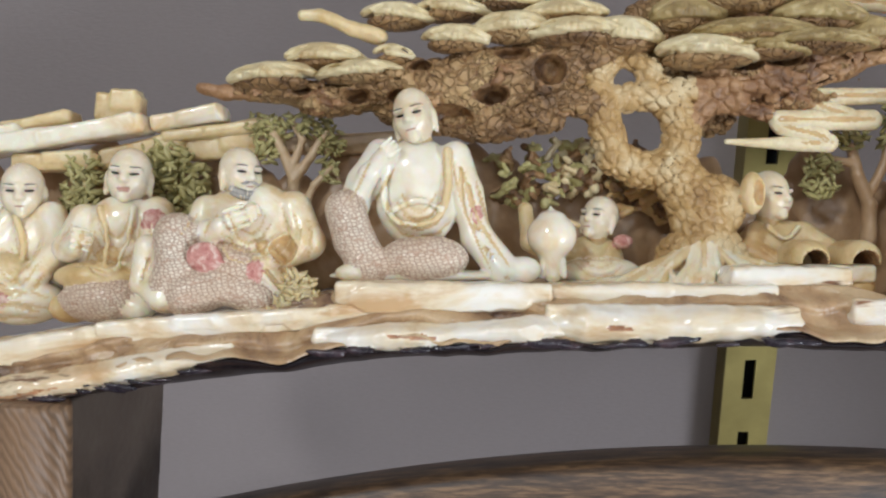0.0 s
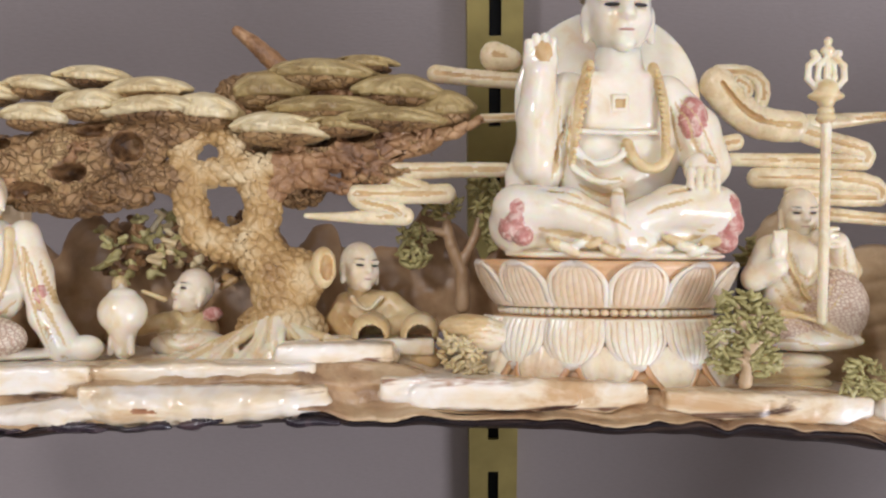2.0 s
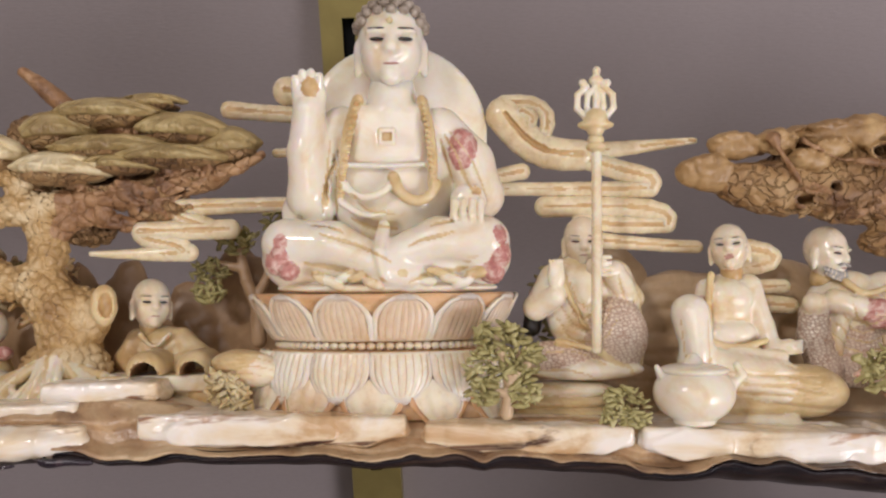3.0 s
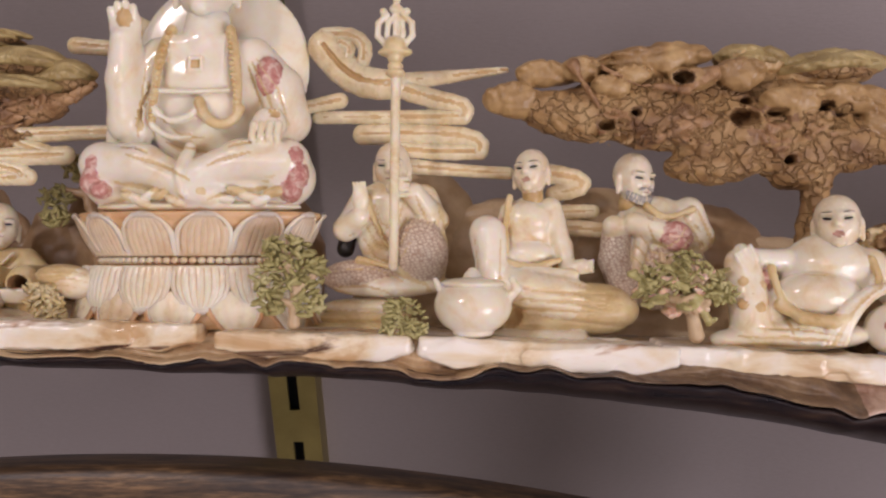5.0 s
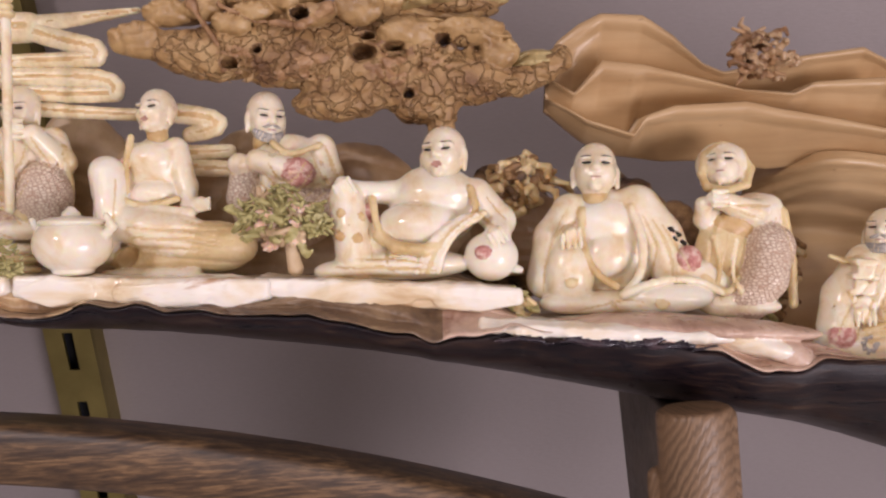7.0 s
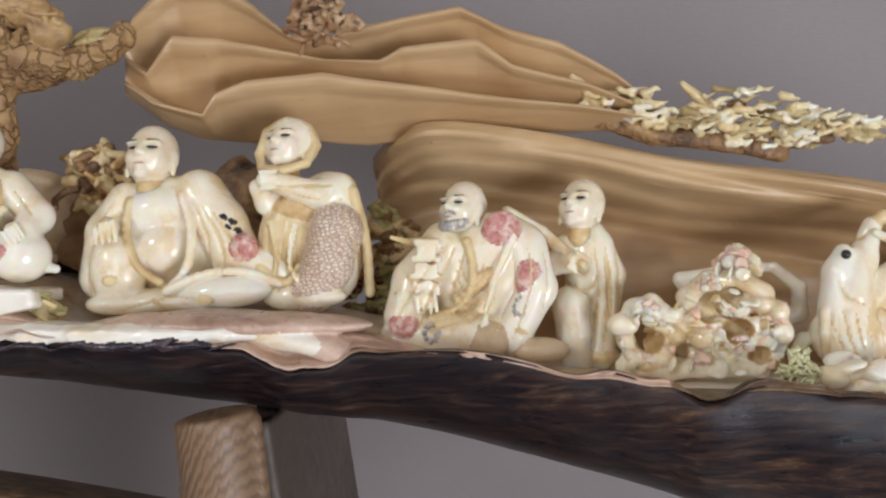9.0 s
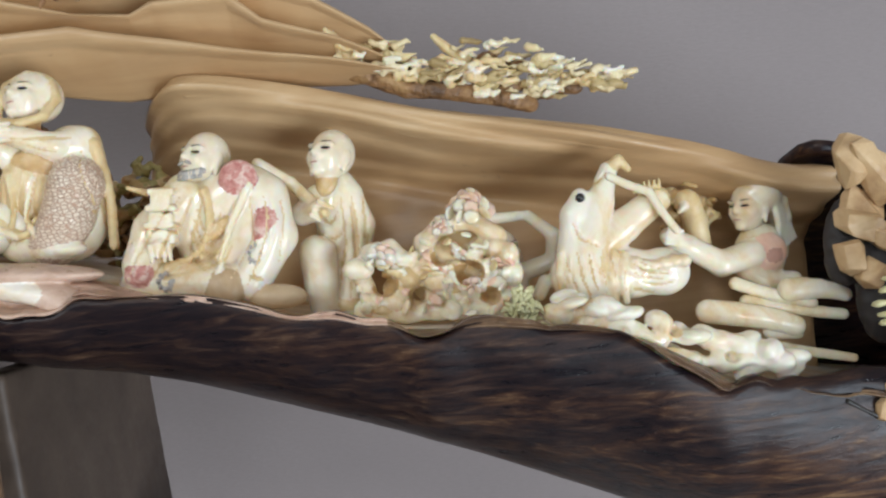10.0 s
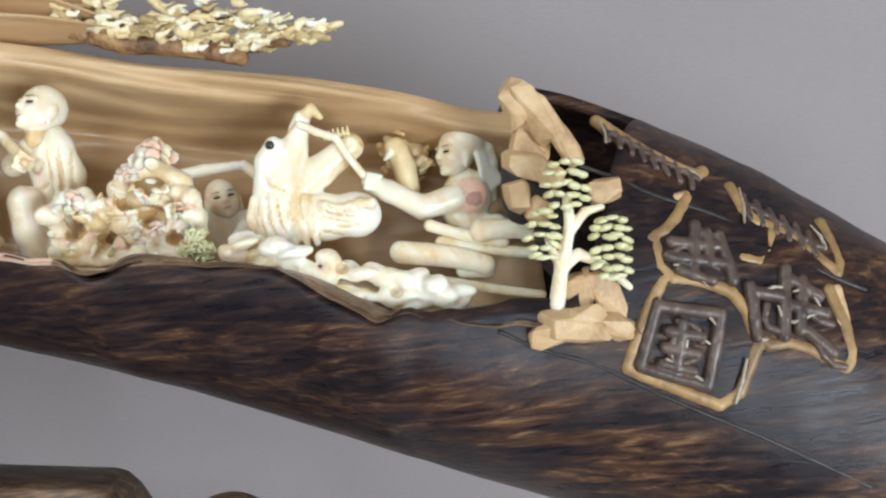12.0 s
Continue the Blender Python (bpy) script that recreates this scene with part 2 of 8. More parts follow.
def wood_material(name, light, dark, rings):
    m, nt, b = material(name)
    vec = coords(nt, rings)
    n = noise_tex(nt, vec, 3.0, 7, 0.62, 1.2)
    fine = noise_tex(nt, coords(nt, tuple(r * 4 for r in rings)), 5, 4, 0.6)
    col = ramp(nt, n, [(0.36, dark), (0.50, tuple((a + c) / 2 for a, c in zip(light, dark))), (0.60, light)])
    col = mix(nt, ramp(nt, fine, [(0.40, (0.75,) * 3), (0.62, (0, 0, 0))]), col, dark)
    nt.links.new(col, b.inputs["Base Color"])
    b.inputs["Roughness"].default_value = 0.42
    bump(nt, b, fine, 0.3, 0.0004)
    return m


WENGE = wood_material("dark_grained_wood", (0.25, 0.145, 0.07), (0.035, 0.021, 0.015), (7, 60, 60))


def ring_wood():
    m, nt, b = material("ringed_wood")
    tc = nt.nodes.new("ShaderNodeTexCoord")
    mp = nt.nodes.new("ShaderNodeMapping")
    mp.inputs["Location"].default_value = (-0.045, -0.01, -0.075)
    mp.inputs["Scale"].default_value = (0.09, 0.02, 0.15)
    nt.links.new(tc.outputs["Generated"], mp.inputs["Vector"])
    vec = mp.outputs["Vector"]
    w = node(nt, "ShaderNodeTexWave", Scale=230.0, Distortion=4.0, Detail=2.0)
    w.inputs["Detail Scale"].default_value = 1.2
    w.wave_type = "RINGS"
    w.rings_direction = "SPHERICAL"
    nt.links.new(vec, w.inputs["Vector"])
    n = noise_tex(nt, coords(nt, (1, 1, 0.15)), 90, 4)
    col = ramp(nt, w.outputs["Fac"], [(0.15, (0.13, 0.078, 0.043)), (0.6, (0.22, 0.135, 0.075))])
    col = mix(nt, ramp(nt, n, [(0.35, (0.6,) * 3), (0.65, (0, 0, 0))]), col, (0.24, 0.14, 0.075))
    nt.links.new(col, b.inputs["Base Color"])
    b.inputs["Roughness"].default_value = 0.48
    bump(nt, b, w.outputs["Fac"], 0.3, 0.0004)
    return m


POSTWOOD = ring_wood()


def wall_material():
    m, nt, b = material("wall_covering")
    vec = coords(nt, (1, 1, 1))
    big = noise_tex(nt, vec, 9, 4)
    weave = noise_tex(nt, coords(nt, (300, 300, 1200)), 1.0, 3)
    col = ramp(nt, big, [(0.3, (0.248, 0.212, 0.206)), (0.7, (0.274, 0.236, 0.229))])
    col = mix(nt, 0.15, col, ramp(nt, weave, [(0.3, (0.195, 0.170, 0.169)), (0.7, (0.308, 0.273, 0.270))]))
    nt.links.new(col, b.inputs["Base Color"])
    b.inputs["Roughness"].default_value = 0.75
    bump(nt, b, weave, 0.25, 0.0006)
    return m


WALL = wall_material()


def plain(name, col, rough, metal=0.0, vary=0.12, scale=30):
    m, nt, b = material(name)
    n = noise_tex(nt, coords(nt), scale, 5)
    nt.links.new(ramp(nt, n, [(0.3, tuple(c * (1 - vary) for c in col)), (0.7, tuple(min(1, c * (1 + vary)) for c in col))]), b.inputs["Base Color"])
    b.inputs["Roughness"].default_value, b.inputs["Metallic"].default_value = rough, metal
    bump(nt, b, n, 0.1, 0.0005)
    return m


BRASS = plain("brass", (0.36, 0.30, 0.115), 0.42, 1.0, 0.15, 60)
SLOT = plain("slot_shade", (0.012, 0.012, 0.014), 0.7)
SHELF = plain("shelf_bounce_white", (0.76, 0.75, 0.73), 0.5)
PAINT = plain("white_paint", (0.72, 0.70, 0.67), 0.8)
FLOORING = plain("floor_covering", (0.36, 0.31, 0.27), 0.5)


# ---- building ----
def thing(name, at, label, category, group="", kind=""):
    """An Empty at a place of the leaned frame."""
    ob = new(name)
    ob.location = W(*at)
    ob.empty_display_size = 0.01
    return tagged(ob, label, category, group, kind)


def origin_of(ob):
    p = Vector(ob.location)
    while ob.parent:
        ob = ob.parent
        p = p + Vector(ob.location)
    return p


def mesh_object(name, verts, faces, mats, parent=None, tags=None, label="", leaned=True, smooth=True, at=None):
    """ONE mesh object from arrays; verts are places of the leaned frame (or of the room), set relative to the object's own place."""
    v = np.asarray(verts, dtype=np.float64).reshape(-1, 3)
    if leaned:
        m = np.array(LEANED)
        v = v @ m[:3, :3].T + m[:3, 3]
    if parent is None:
        o = np.array(at) if at is not None else np.array([v[:, 0].mean(), v[:, 1].mean(), v[:, 2].min()])
        base = o
    else:
        base = np.array(origin_of(parent))
        o = np.zeros(3)
    me = bpy.data.meshes.new(name)
    me.from_pydata((v - base).tolist(), [], [tuple(f) for f in faces])
    for mt in mats if isinstance(mats, (list, tuple)) else [mats]:
        me.materials.append(mt)
    if tags is not None:
        me.polygons.foreach_set("material_index", np.asarray(tags, dtype=np.int32))
    if smooth:
        me.polygons.foreach_set("use_smooth", np.ones(len(me.polygons), dtype=bool))
    me.update()
    ob = new(name, me)
    ob.location = Vector(o)
    if parent is not None:
        ob.parent = parent
        ob.location = (0, 0, 0)
    if label:
        tagged(ob, label)
    return ob


def soft_noise(p, scale, seed, octaves=3):
    """Smooth noise of about -1..1 at the places p (n x 3)."""
    rng = np.random.RandomState(seed)
    out, amp, f = np.zeros(p.shape[:-1]), 1.0, scale
    for _ in range(octaves):
        acc = np.zeros(p.shape[:-1])
        for _ in range(5):
            k = rng.normal(size=3)
            k *= f * (0.6 + 0.8 * rng.rand()) / np.linalg.norm(k)
            acc += np.sin(p @ k + rng.rand() * 6.283)
        out += amp * acc / 2.6
        amp *= 0.5
        f *= 2.1
    return out / 1.6


def plate_relief(p, spacing, deep, width, seed):
    """Depth of the gaps between irregular bark plates at the places p."""
    rng = np.random.RandomState(seed)
    cand = p[rng.permutation(len(p))[:4000]]
    taken, seeds = {}, []
    for c in cand:
        key = tuple((c // spacing).astype(int))
        close = [q for i in (-1, 0, 1) for j in (-1, 0, 1) for k in (-1, 0, 1) for q in taken.get((key[0] + i, key[1] + j, key[2] + k), [])]
        if all(((q - c) ** 2).sum() > (0.78 * spacing) ** 2 for q in close):
            taken.setdefault(key, []).append(c)
            seeds.append(c)
    seeds = np.array(seeds)
    out, gap = np.zeros(len(p)), np.zeros(len(p), dtype=bool)
    warp = p + 0.16 * spacing * np.stack([soft_noise(p, 2.2 / spacing, seed + a, 2) for a in (1, 2, 3)], 1)
    sq = (seeds ** 2).sum(1)
    for i in range(0, len(p), 4000):
        w = warp[i:i + 4000]
        d2 = (w ** 2).sum(1)[:, None] + sq - 2 * w @ seeds.T
        two = np.sqrt(np.maximum(np.partition(d2, 1, axis=1)[:, :2], 0)) if len(seeds) > 1 else np.zeros((len(w), 2))
        edge = two[:, 1] - two[:, 0]
        out[i:i + 4000] = deep * np.exp(-(edge / width) ** 2) + 0.35 * deep * np.clip(two[:, 0] / spacing, 0, 1) ** 2
        gap[i:i + 4000] = edge < 0.55 * width
    return out, gap


def surface_net(d, tags):
    """Vertices (in cells), quads and their tags where the field d changes sign."""
    s = d < 0
    nx, ny, nz = d.shape
    total = np.zeros((nx - 1, ny - 1, nz - 1), dtype=np.int8)
    for i in (0, 1):
        for j in (0, 1):
            for k in (0, 1):
                total += s[i:nx - 1 + i, j:ny - 1 + j, k:nz - 1 + k]
    cells = np.argwhere((total > 0) & (total < 8))
    index = -np.ones(total.shape, dtype=np.int64)
    index[tuple(cells.T)] = np.arange(len(cells))
    acc, cnt = np.zeros((len(cells), 3)), np.zeros(len(cells))
    for axis in range(3):
        b, c = [a for a in range(3) if a != axis]
        for ob_ in (0, 1):
            for oc in (0, 1):
                p = cells.copy()
                p[:, b] += ob_
                p[:, c] += oc
                q = p.copy()
                q[:, axis] += 1
                d0, d1 = d[tuple(p.T)], d[tuple(q.T)]
                cross = (d0 < 0) != (d1 < 0)
                t = np.where(cross, d0 / np.where(d0 - d1 == 0, 1, d0 - d1), 0)
                place = p.astype(float)
                place[:, axis] += t
                acc[cross] += place[cross]
                cnt[cross] += 1
    verts = acc / np.maximum(cnt, 1)[:, None]
    faces, ftags = [], []
    for axis in range(3):
        b, c = (axis + 1) % 3, (axis + 2) % 3
        lo, hi = [slice(None)] * 3, [slice(None)] * 3
        lo[axis], hi[axis] = slice(0, -1), slice(1, None)
        edges = np.argwhere(s[tuple(lo)] != s[tuple(hi)])
        ok = (edges[:, b] > 0) & (edges[:, c] > 0) & (edges[:, b] < d.shape[b] - 1) & (edges[:, c] < d.shape[c] - 1)
        edges = edges[ok]
        quad = []
        for ob_, oc in ((-1, -1), (0, -1), (0, 0), (-1, 0)):
            p = edges.copy()
            p[:, b] += ob_
            p[:, c] += oc
            quad.append(index[tuple(p.T)])
        quad = np.stack(quad, 1)
        flip = ~s[tuple(edges.T)]
        quad[flip] = quad[flip][:, ::-1]
        faces.append(quad)
        inner = edges.copy()
        inner[flip, axis] += 1
        ftags.append(tags[tuple(inner.T)])
    return verts, np.concatenate(faces), np.concatenate(ftags)


class Carving:
    """A piece shaped from blended solids. Drawing units, mostly pixels so that pieces fit the camera's view: u to the
    right, v down, w towards the viewer, round origin o; one unit is s.
    """

    def __init__(self, at, s, roll, o, mats, voxel=3.2):
        self.at, self.s, self.roll, self.o, self.mats, self.voxel = at, s, radians(roll), o, mats, voxel
        self.solids, self.extra_v, self.extra_f, self.extra_t = [], [], [], []
        self.ripple = []
        self.plates = []
        self.lines = []
        self.pale = 1

    def tag(self, mat):
        if mat not in self.mats:
            self.mats.append(mat)
        return self.mats.index(mat)

    def ell(self, u, v, w, ru, rv, rw, mat=None, k=5.0, turn=0.0, cut=False, tip=0.0, side=0.0):
        r = np.array(Euler((radians(tip), radians(side), radians(turn))).to_matrix())
        self.solids.append(("e", np.array([u, v, w], float), np.array([ru, rv, rw], float), r, self.tag(mat or self.mats[0]), k, cut))
        return self

    def ball(self, p, radii, r, mat=None, k=3.0, cut=False):
        self.solids.append(("e", np.array(p, float), np.array(radii, float), r, self.tag(mat or self.mats[0]), k, cut))

    def box(self, u, v, w, ru, rv, rw, mat=None, k=3.0, turn=0.0, soft=2.0, cut=False, tip=0.0, side=0.0):
        r = np.array(Euler((radians(tip), radians(side), radians(turn))).to_matrix())
        self.solids.append(("b", np.array([u, v, w], float), np.array([ru, rv, rw, soft], float), r, self.tag(mat or self.mats[0]), k, cut))
        return self

    def cap(self, a, b, ra, rb=None, mat=None, k=5.0, cut=False, flat=1.0):
        rb = ra if rb is None else rb
        self.solids.append(("c", np.array(a, float), np.array(b, float), (ra, rb, flat), self.tag(mat or self.mats[0]), k, cut))
        return self

    def tube(self, pts, r, mat=None, k=4.0, end=None, flat=1.0, cut=False):
        end = r if end is None else end
        n = len(pts) - 1
        for i in range(n):
            self.cap(pts[i], pts[i + 1], r + (end - r) * i / n, r + (end - r) * (i + 1) / n, mat, k, cut, flat)
        return self

    def fold(self, pts, r=5.0, deep=3.4, mat=None):
        """A fold cut along a line seen from the front, with old stain in it."""
        self.lines.append((np.array(pts, float), r, deep, self.tag(mat or PATINA)))
        return self

    def folds(self, a, b, n, r=5.4, deep=3.6, mat=None):
        """A family of folds between two lines."""
        a, b = np.array(a, float), np.array(b, float)
        n = max(2, round(n * 0.65))
        for i in range(n):
            t = i / max(1, n - 1)
            p = a + (b - a) * t
            q = [p[0]] + [p[j] + (p[j + 1] - p[j]) * f for j in range(len(p) - 1) for f in (0.5, 1.0)]
            q = np.array(q)
            q[1:-1] = (q[:-2] + 2 * q[1:-1] + q[2:]) / 4 + np.stack([1.5 * np.sin(np.arange(len(q) - 2) * 2.1 + i * 1.7), 1.5 * np.cos(np.arange(len(q) - 2) * 1.3 + i)], 1)
            cutoff = len(q) - (i * 2) % 3
            self.fold(q[(i % 2):cutoff] if cutoff - (i % 2) > 2 else q, r * (0.75 + 0.6 * ((i * 37) % 10) / 10), deep * (0.7 + 0.5 * ((i * 53) % 10) / 10), mat)
        return self

    def drape(self, u, v, ru, rv, n=4, r=5.2, deep=3.2):
        """Hanging folds in a row of bows."""
        n = max(2, round(n * 0.7))
        for i in range(n):
            k = 0.55 + 0.45 * i / max(1, n - 1)
            y = v + rv * (i / max(1, n - 1) - 0.3)
            self.fold([(u - ru * k, y - rv * 0.5), (u - ru * k * 0.55, y + rv * 0.05), (u + ru * 0.06 * (-1) ** i, y + rv * 0.22), (u + ru * k * 0.6, y + rv * 0.02), (u + ru * k, y - rv * 0.45)], r, deep)
        return self

    def bead(self, u, v, w, ru, rv, rw, mat, turn=0.0, rot=None, n=10):
        """A small crisp rounded solid laid on afterwards."""
        r = np.array(Euler((0, 0, radians(turn))).to_matrix()) if rot is None else rot
        base = sum(len(x) for x in self.extra_v)
        vs, fs = [], []
        h = n // 2
        for i in range(h + 1):
            th = math.pi * i / h
            for j in range(n):
                ph = 2 * math.pi * j / n
                vs.append((ru * math.sin(th) * math.cos(ph), rv * math.sin(th) * math.sin(ph), rw * math.cos(th)))
        for i in range(h):
            for j in range(n):
                a, b = i * n + j, i * n + (j + 1) % n
                fs.append((base + a, base + a + n, base + b + n, base + b))
        self.extra_v.append(np.array(vs) @ r.T + np.array([u, v, w]))
        self.extra_f += fs
        self.extra_t += [self.tag(mat)] * len(fs)
        return self

    def extents(self, item):
        if item[0] == "c":
            r = max(item[3][0], item[3][1])
            return np.minimum(item[1], item[2]) - r, np.maximum(item[1], item[2]) + r
        h = np.abs(item[3]) @ item[2][:3]
        return item[1] - h, item[1] + h

    def shape(self):
        vx = self.voxel
        adds = [self.extents(i) for i in self.solids if not i[6]]
        lo = np.min([a for a, _ in adds], 0) - 3 * vx
        hi = np.max([b for _, b in adds], 0) + 3 * vx
        n = np.ceil((hi - lo) / vx).astype(int) + 1
        d = np.full(n, 40.0, dtype=np.float32)
        tags = np.zeros(n, dtype=np.int16)
        for item in self.solids:
            k, cut = item[5], item[6]
            a, b = self.extents(item)
            pad = k * 1.2 + 3 * vx
            i0 = np.maximum(np.floor((a - pad - lo) / vx).astype(int), 0)
            i1 = np.minimum(np.ceil((b + pad - lo) / vx).astype(int) + 1, n)
            if (i1 <= i0).any():
                continue
            ax = [lo[q] + vx * np.arange(i0[q], i1[q]) for q in range(3)]
            p = np.stack(np.meshgrid(*ax, indexing="ij"), -1)
            if item[0] == "c":
                pa, ba = p - item[1], item[2] - item[1]
                t = np.clip(pa @ ba / max(ba @ ba, 1e-9), 0, 1)
                q = pa - t[..., None] * ba
                q[..., 2] /= item[3][2]
                e = np.linalg.norm(q, axis=-1) - (item[3][0] + (item[3][1] - item[3][0]) * t)
            else:
                q = (p - item[1]) @ item[3]
                if item[0] == "e":
                    k0 = np.linalg.norm(q / item[2], axis=-1)
                    k1 = np.linalg.norm(q / item[2] ** 2, axis=-1)
                    e = k0 * (k0 - 1) / np.maximum(k1, 1e-6)
                else:
                    soft = item[2][3]
                    q = np.abs(q) - (item[2][:3] - soft)
                    e = np.linalg.norm(np.maximum(q, 0), axis=-1) + np.minimum(q.max(-1), 0) - soft
            sl = tuple(slice(i0[q], i1[q]) for q in range(3))
            old = d[sl]
            if cut:
                h = np.clip(0.5 - 0.5 * (old + e) / k, 0, 1)
                d[sl] = old + (-e - old) * h + k * h * (1 - h)
                tags[sl] = np.where(-e > old - k * 0.3, item[4], tags[sl])
            else:
                h = np.clip(0.5 + 0.5 * (old - e) / k, 0, 1)
                d[sl] = old + (e - old) * h - k * h * (1 - h)
                tags[sl] = np.where(e < np.maximum(old, -2.5 * vx) + 0.9 * vx, item[4], tags[sl])
        if self.lines:
            near = np.argwhere(np.abs(d) < 10)
            p = (lo + vx * near)[:, :2]
            value, kind = d[tuple(near.T)], tags[tuple(near.T)]
            cream = self.tag(CREAM) if STAIN in self.mats else 0
            for pts, r, deep, tg in self.lines:
                box = ((p > pts.min(0) - 3 * r) & (p < pts.max(0) + 3 * r)).all(1)
                q = p[box]
                if not len(q):
                    continue
                best, where, m = np.full(len(q), 1e9), np.zeros(len(q)), len(pts) - 1
                for i, (a, b) in enumerate(zip(pts[:-1], pts[1:])):
                    ba = b - a
                    t = np.clip((q - a) @ ba / max(ba @ ba, 1e-9), 0, 1)
                    dist = np.linalg.norm(q - a - t[:, None] * ba, axis=1)
                    where = np.where(dist < best, (i + t) / m, where)
                    best = np.minimum(best, dist)
                fade = np.sqrt(np.clip(np.sin(math.pi * (0.04 + 0.92 * where)), 0, 1))
                value[box] += deep * fade * np.exp(-(best / r) ** 2)
                kind[box] = np.where(best < r * 0.30 * fade, tg, np.where((best < r * 0.62 * fade) & (kind[box] < self.pale), cream, kind[box]))
            d[tuple(near.T)] = value
            tags[tuple(near.T)] = kind
        for mats, spacing, deep, width, seed, stain in self.plates:
            kinds = [self.tag(m) for m in mats]
            idx = np.argwhere((np.abs(d) < 2.2 * vx) & np.isin(tags, kinds))
            if len(idx):
                cut, gap = plate_relief(lo + vx * idx, spacing, deep, width, seed)
                d[tuple(idx.T)] += cut
                tags[tuple(idx[gap].T)] = self.tag(stain)
        if self.ripple:
            near = np.abs(d) < 14
            idx = np.argwhere(near)
            p = lo + vx * idx
            add = np.zeros(len(p))
            for amp, scale, seed in self.ripple:
                add += amp * soft_noise(p, scale, seed)
            d[near] += add
        return lo, surface_net(d, tags)

    def arrays(self):
        verts, faces, tags = np.zeros((0, 3)), np.zeros((0, 4), int), np.zeros(0, int)
        if self.solids:
            lo, (verts, faces, tags) = self.shape()
            verts = lo + self.voxel * verts
        if self.extra_v:
            ev = np.concatenate(self.extra_v)
            faces = np.concatenate([faces, np.array(self.extra_f) + len(verts)])
            tags = np.concatenate([tags, np.array(self.extra_t)])
            verts = np.concatenate([verts, ev])
        du, dv = verts[:, 0] - self.o[0], verts[:, 1] - self.o[1]
        c, s = math.cos(self.roll), math.sin(self.roll)
        out = np.empty_like(verts)
        out[:, 0] = self.at[0] + self.s * (du * c + dv * s)
        out[:, 1] = self.at[1] - self.s * verts[:, 2]
        out[:, 2] = self.at[2] + self.s * (du * s - dv * c)
        return out, faces[:, ::-1], tags


def carve(name, carvings, parent=None, label="", category="", group="", at=None):
    """ONE mesh object out of one or more carvings."""
    cs = carvings if isinstance(carvings, (list, tuple)) else [carvings]
    mats, V, Fs, T, base = [], [], [], [], 0
    for c in cs:
        v, f, t = c.arrays()
        remap = []
        for mt in c.mats:
            if mt not in mats:
                mats.append(mt)
            remap.append(mats.index(mt))
        V.append(v)
        Fs.append(f + base)
        T.append(np.array(remap)[t])
        base += len(v)
    ob = mesh_object(name, np.concatenate(V), np.concatenate(Fs).tolist(), mats, parent, np.concatenate(T), at=at)
    return tagged(ob, label, category, group)


def part(name, bm, material_, parent, label=""):
    """Links a bmesh, in places of the room relative to the parent, as ONE mesh object under it."""
    me = bpy.data.meshes.new(name)
    bm.to_mesh(me)
    bm.free()
    me.materials.append(material_)
    ob = new(name, me)
    if parent is not None:
        ob.parent = parent
    if label:
        tagged(ob, label)
    return ob


def bevelled_box(sx, sy, sz, at=(0, 0, 0), bevel=0.001, segments=2):
    bm = bmesh.new()
    bmesh.ops.create_cube(bm, size=1)
    bmesh.ops.scale(bm, vec=(sx, sy, sz), verts=bm.verts)
    bmesh.ops.translate(bm, vec=at, verts=bm.verts)
    if bevel:
        bmesh.ops.bevel(bm, geom=list(bm.edges), offset=bevel, segments=segments, affect="EDGES")
    return bm


def sweep(xs, section, closed_ends=True):
    """Verts and quads of stations along x; section(x) gives a list of (y, z)."""
    rows = [[(x, y, z) for y, z in section(x)] for x in xs]
    n = len(rows[0])
    v = [p for r in rows for p in r]
    f = [(i * n + j, i * n + j + 1, (i + 1) * n + j + 1, (i + 1) * n + j) for i in range(len(xs) - 1) for j in range(n - 1)]
    return v, f


def along(x, knots):
    """A smooth height along the tusk from (x, value) knots."""
    xs, vs = zip(*knots)
    w = 0.012
    return float(np.mean([np.interp(x + o, xs, vs) for o in (-w, -w / 2, 0, w / 2, w)]))

# ---- the room ----
WALL_Y = 0.368
STRIP_X, STRIP_FACE = 0.1147, 0.355


def room():
    def slab(name, sx, sy, sz, at, mat, label, category):
        ob = part(name, bevelled_box(sx, sy, sz, (0, 0, 0), 0), mat, None)
        ob.location = at
        return tagged(ob, label, category, kind="structure")

    slab("wall_north", 4.2, 0.1, 2.8, (0.3, WALL_Y + 0.05, 1.4), WALL, "mauve-grey textured wall covering behind the carving", "wall")
    slab("wall_south", 4.2, 0.1, 2.8, (0.3, -2.65, 1.4), PAINT, "plain pale painted wall facing the display", "wall")
    slab("wall_west", 0.1, 3.0, 2.8, (-1.85, -1.132, 1.4), PAINT, "plain pale painted side wall of the room", "wall")
    slab("wall_east", 0.1, 3.0, 2.8, (2.45, -1.132, 1.4), PAINT, "plain pale painted side wall of the room", "wall")
    slab("floor", 4.5, 3.3, 0.1, (0.3, -1.15, -0.052), FLOORING, "plain dull brown floor of the room", "floor")
    slab("ceiling", 4.5, 3.3, 0.1, (0.3, -1.15, 2.852), PAINT, "plain pale painted ceiling of the room", "ceiling")


room()


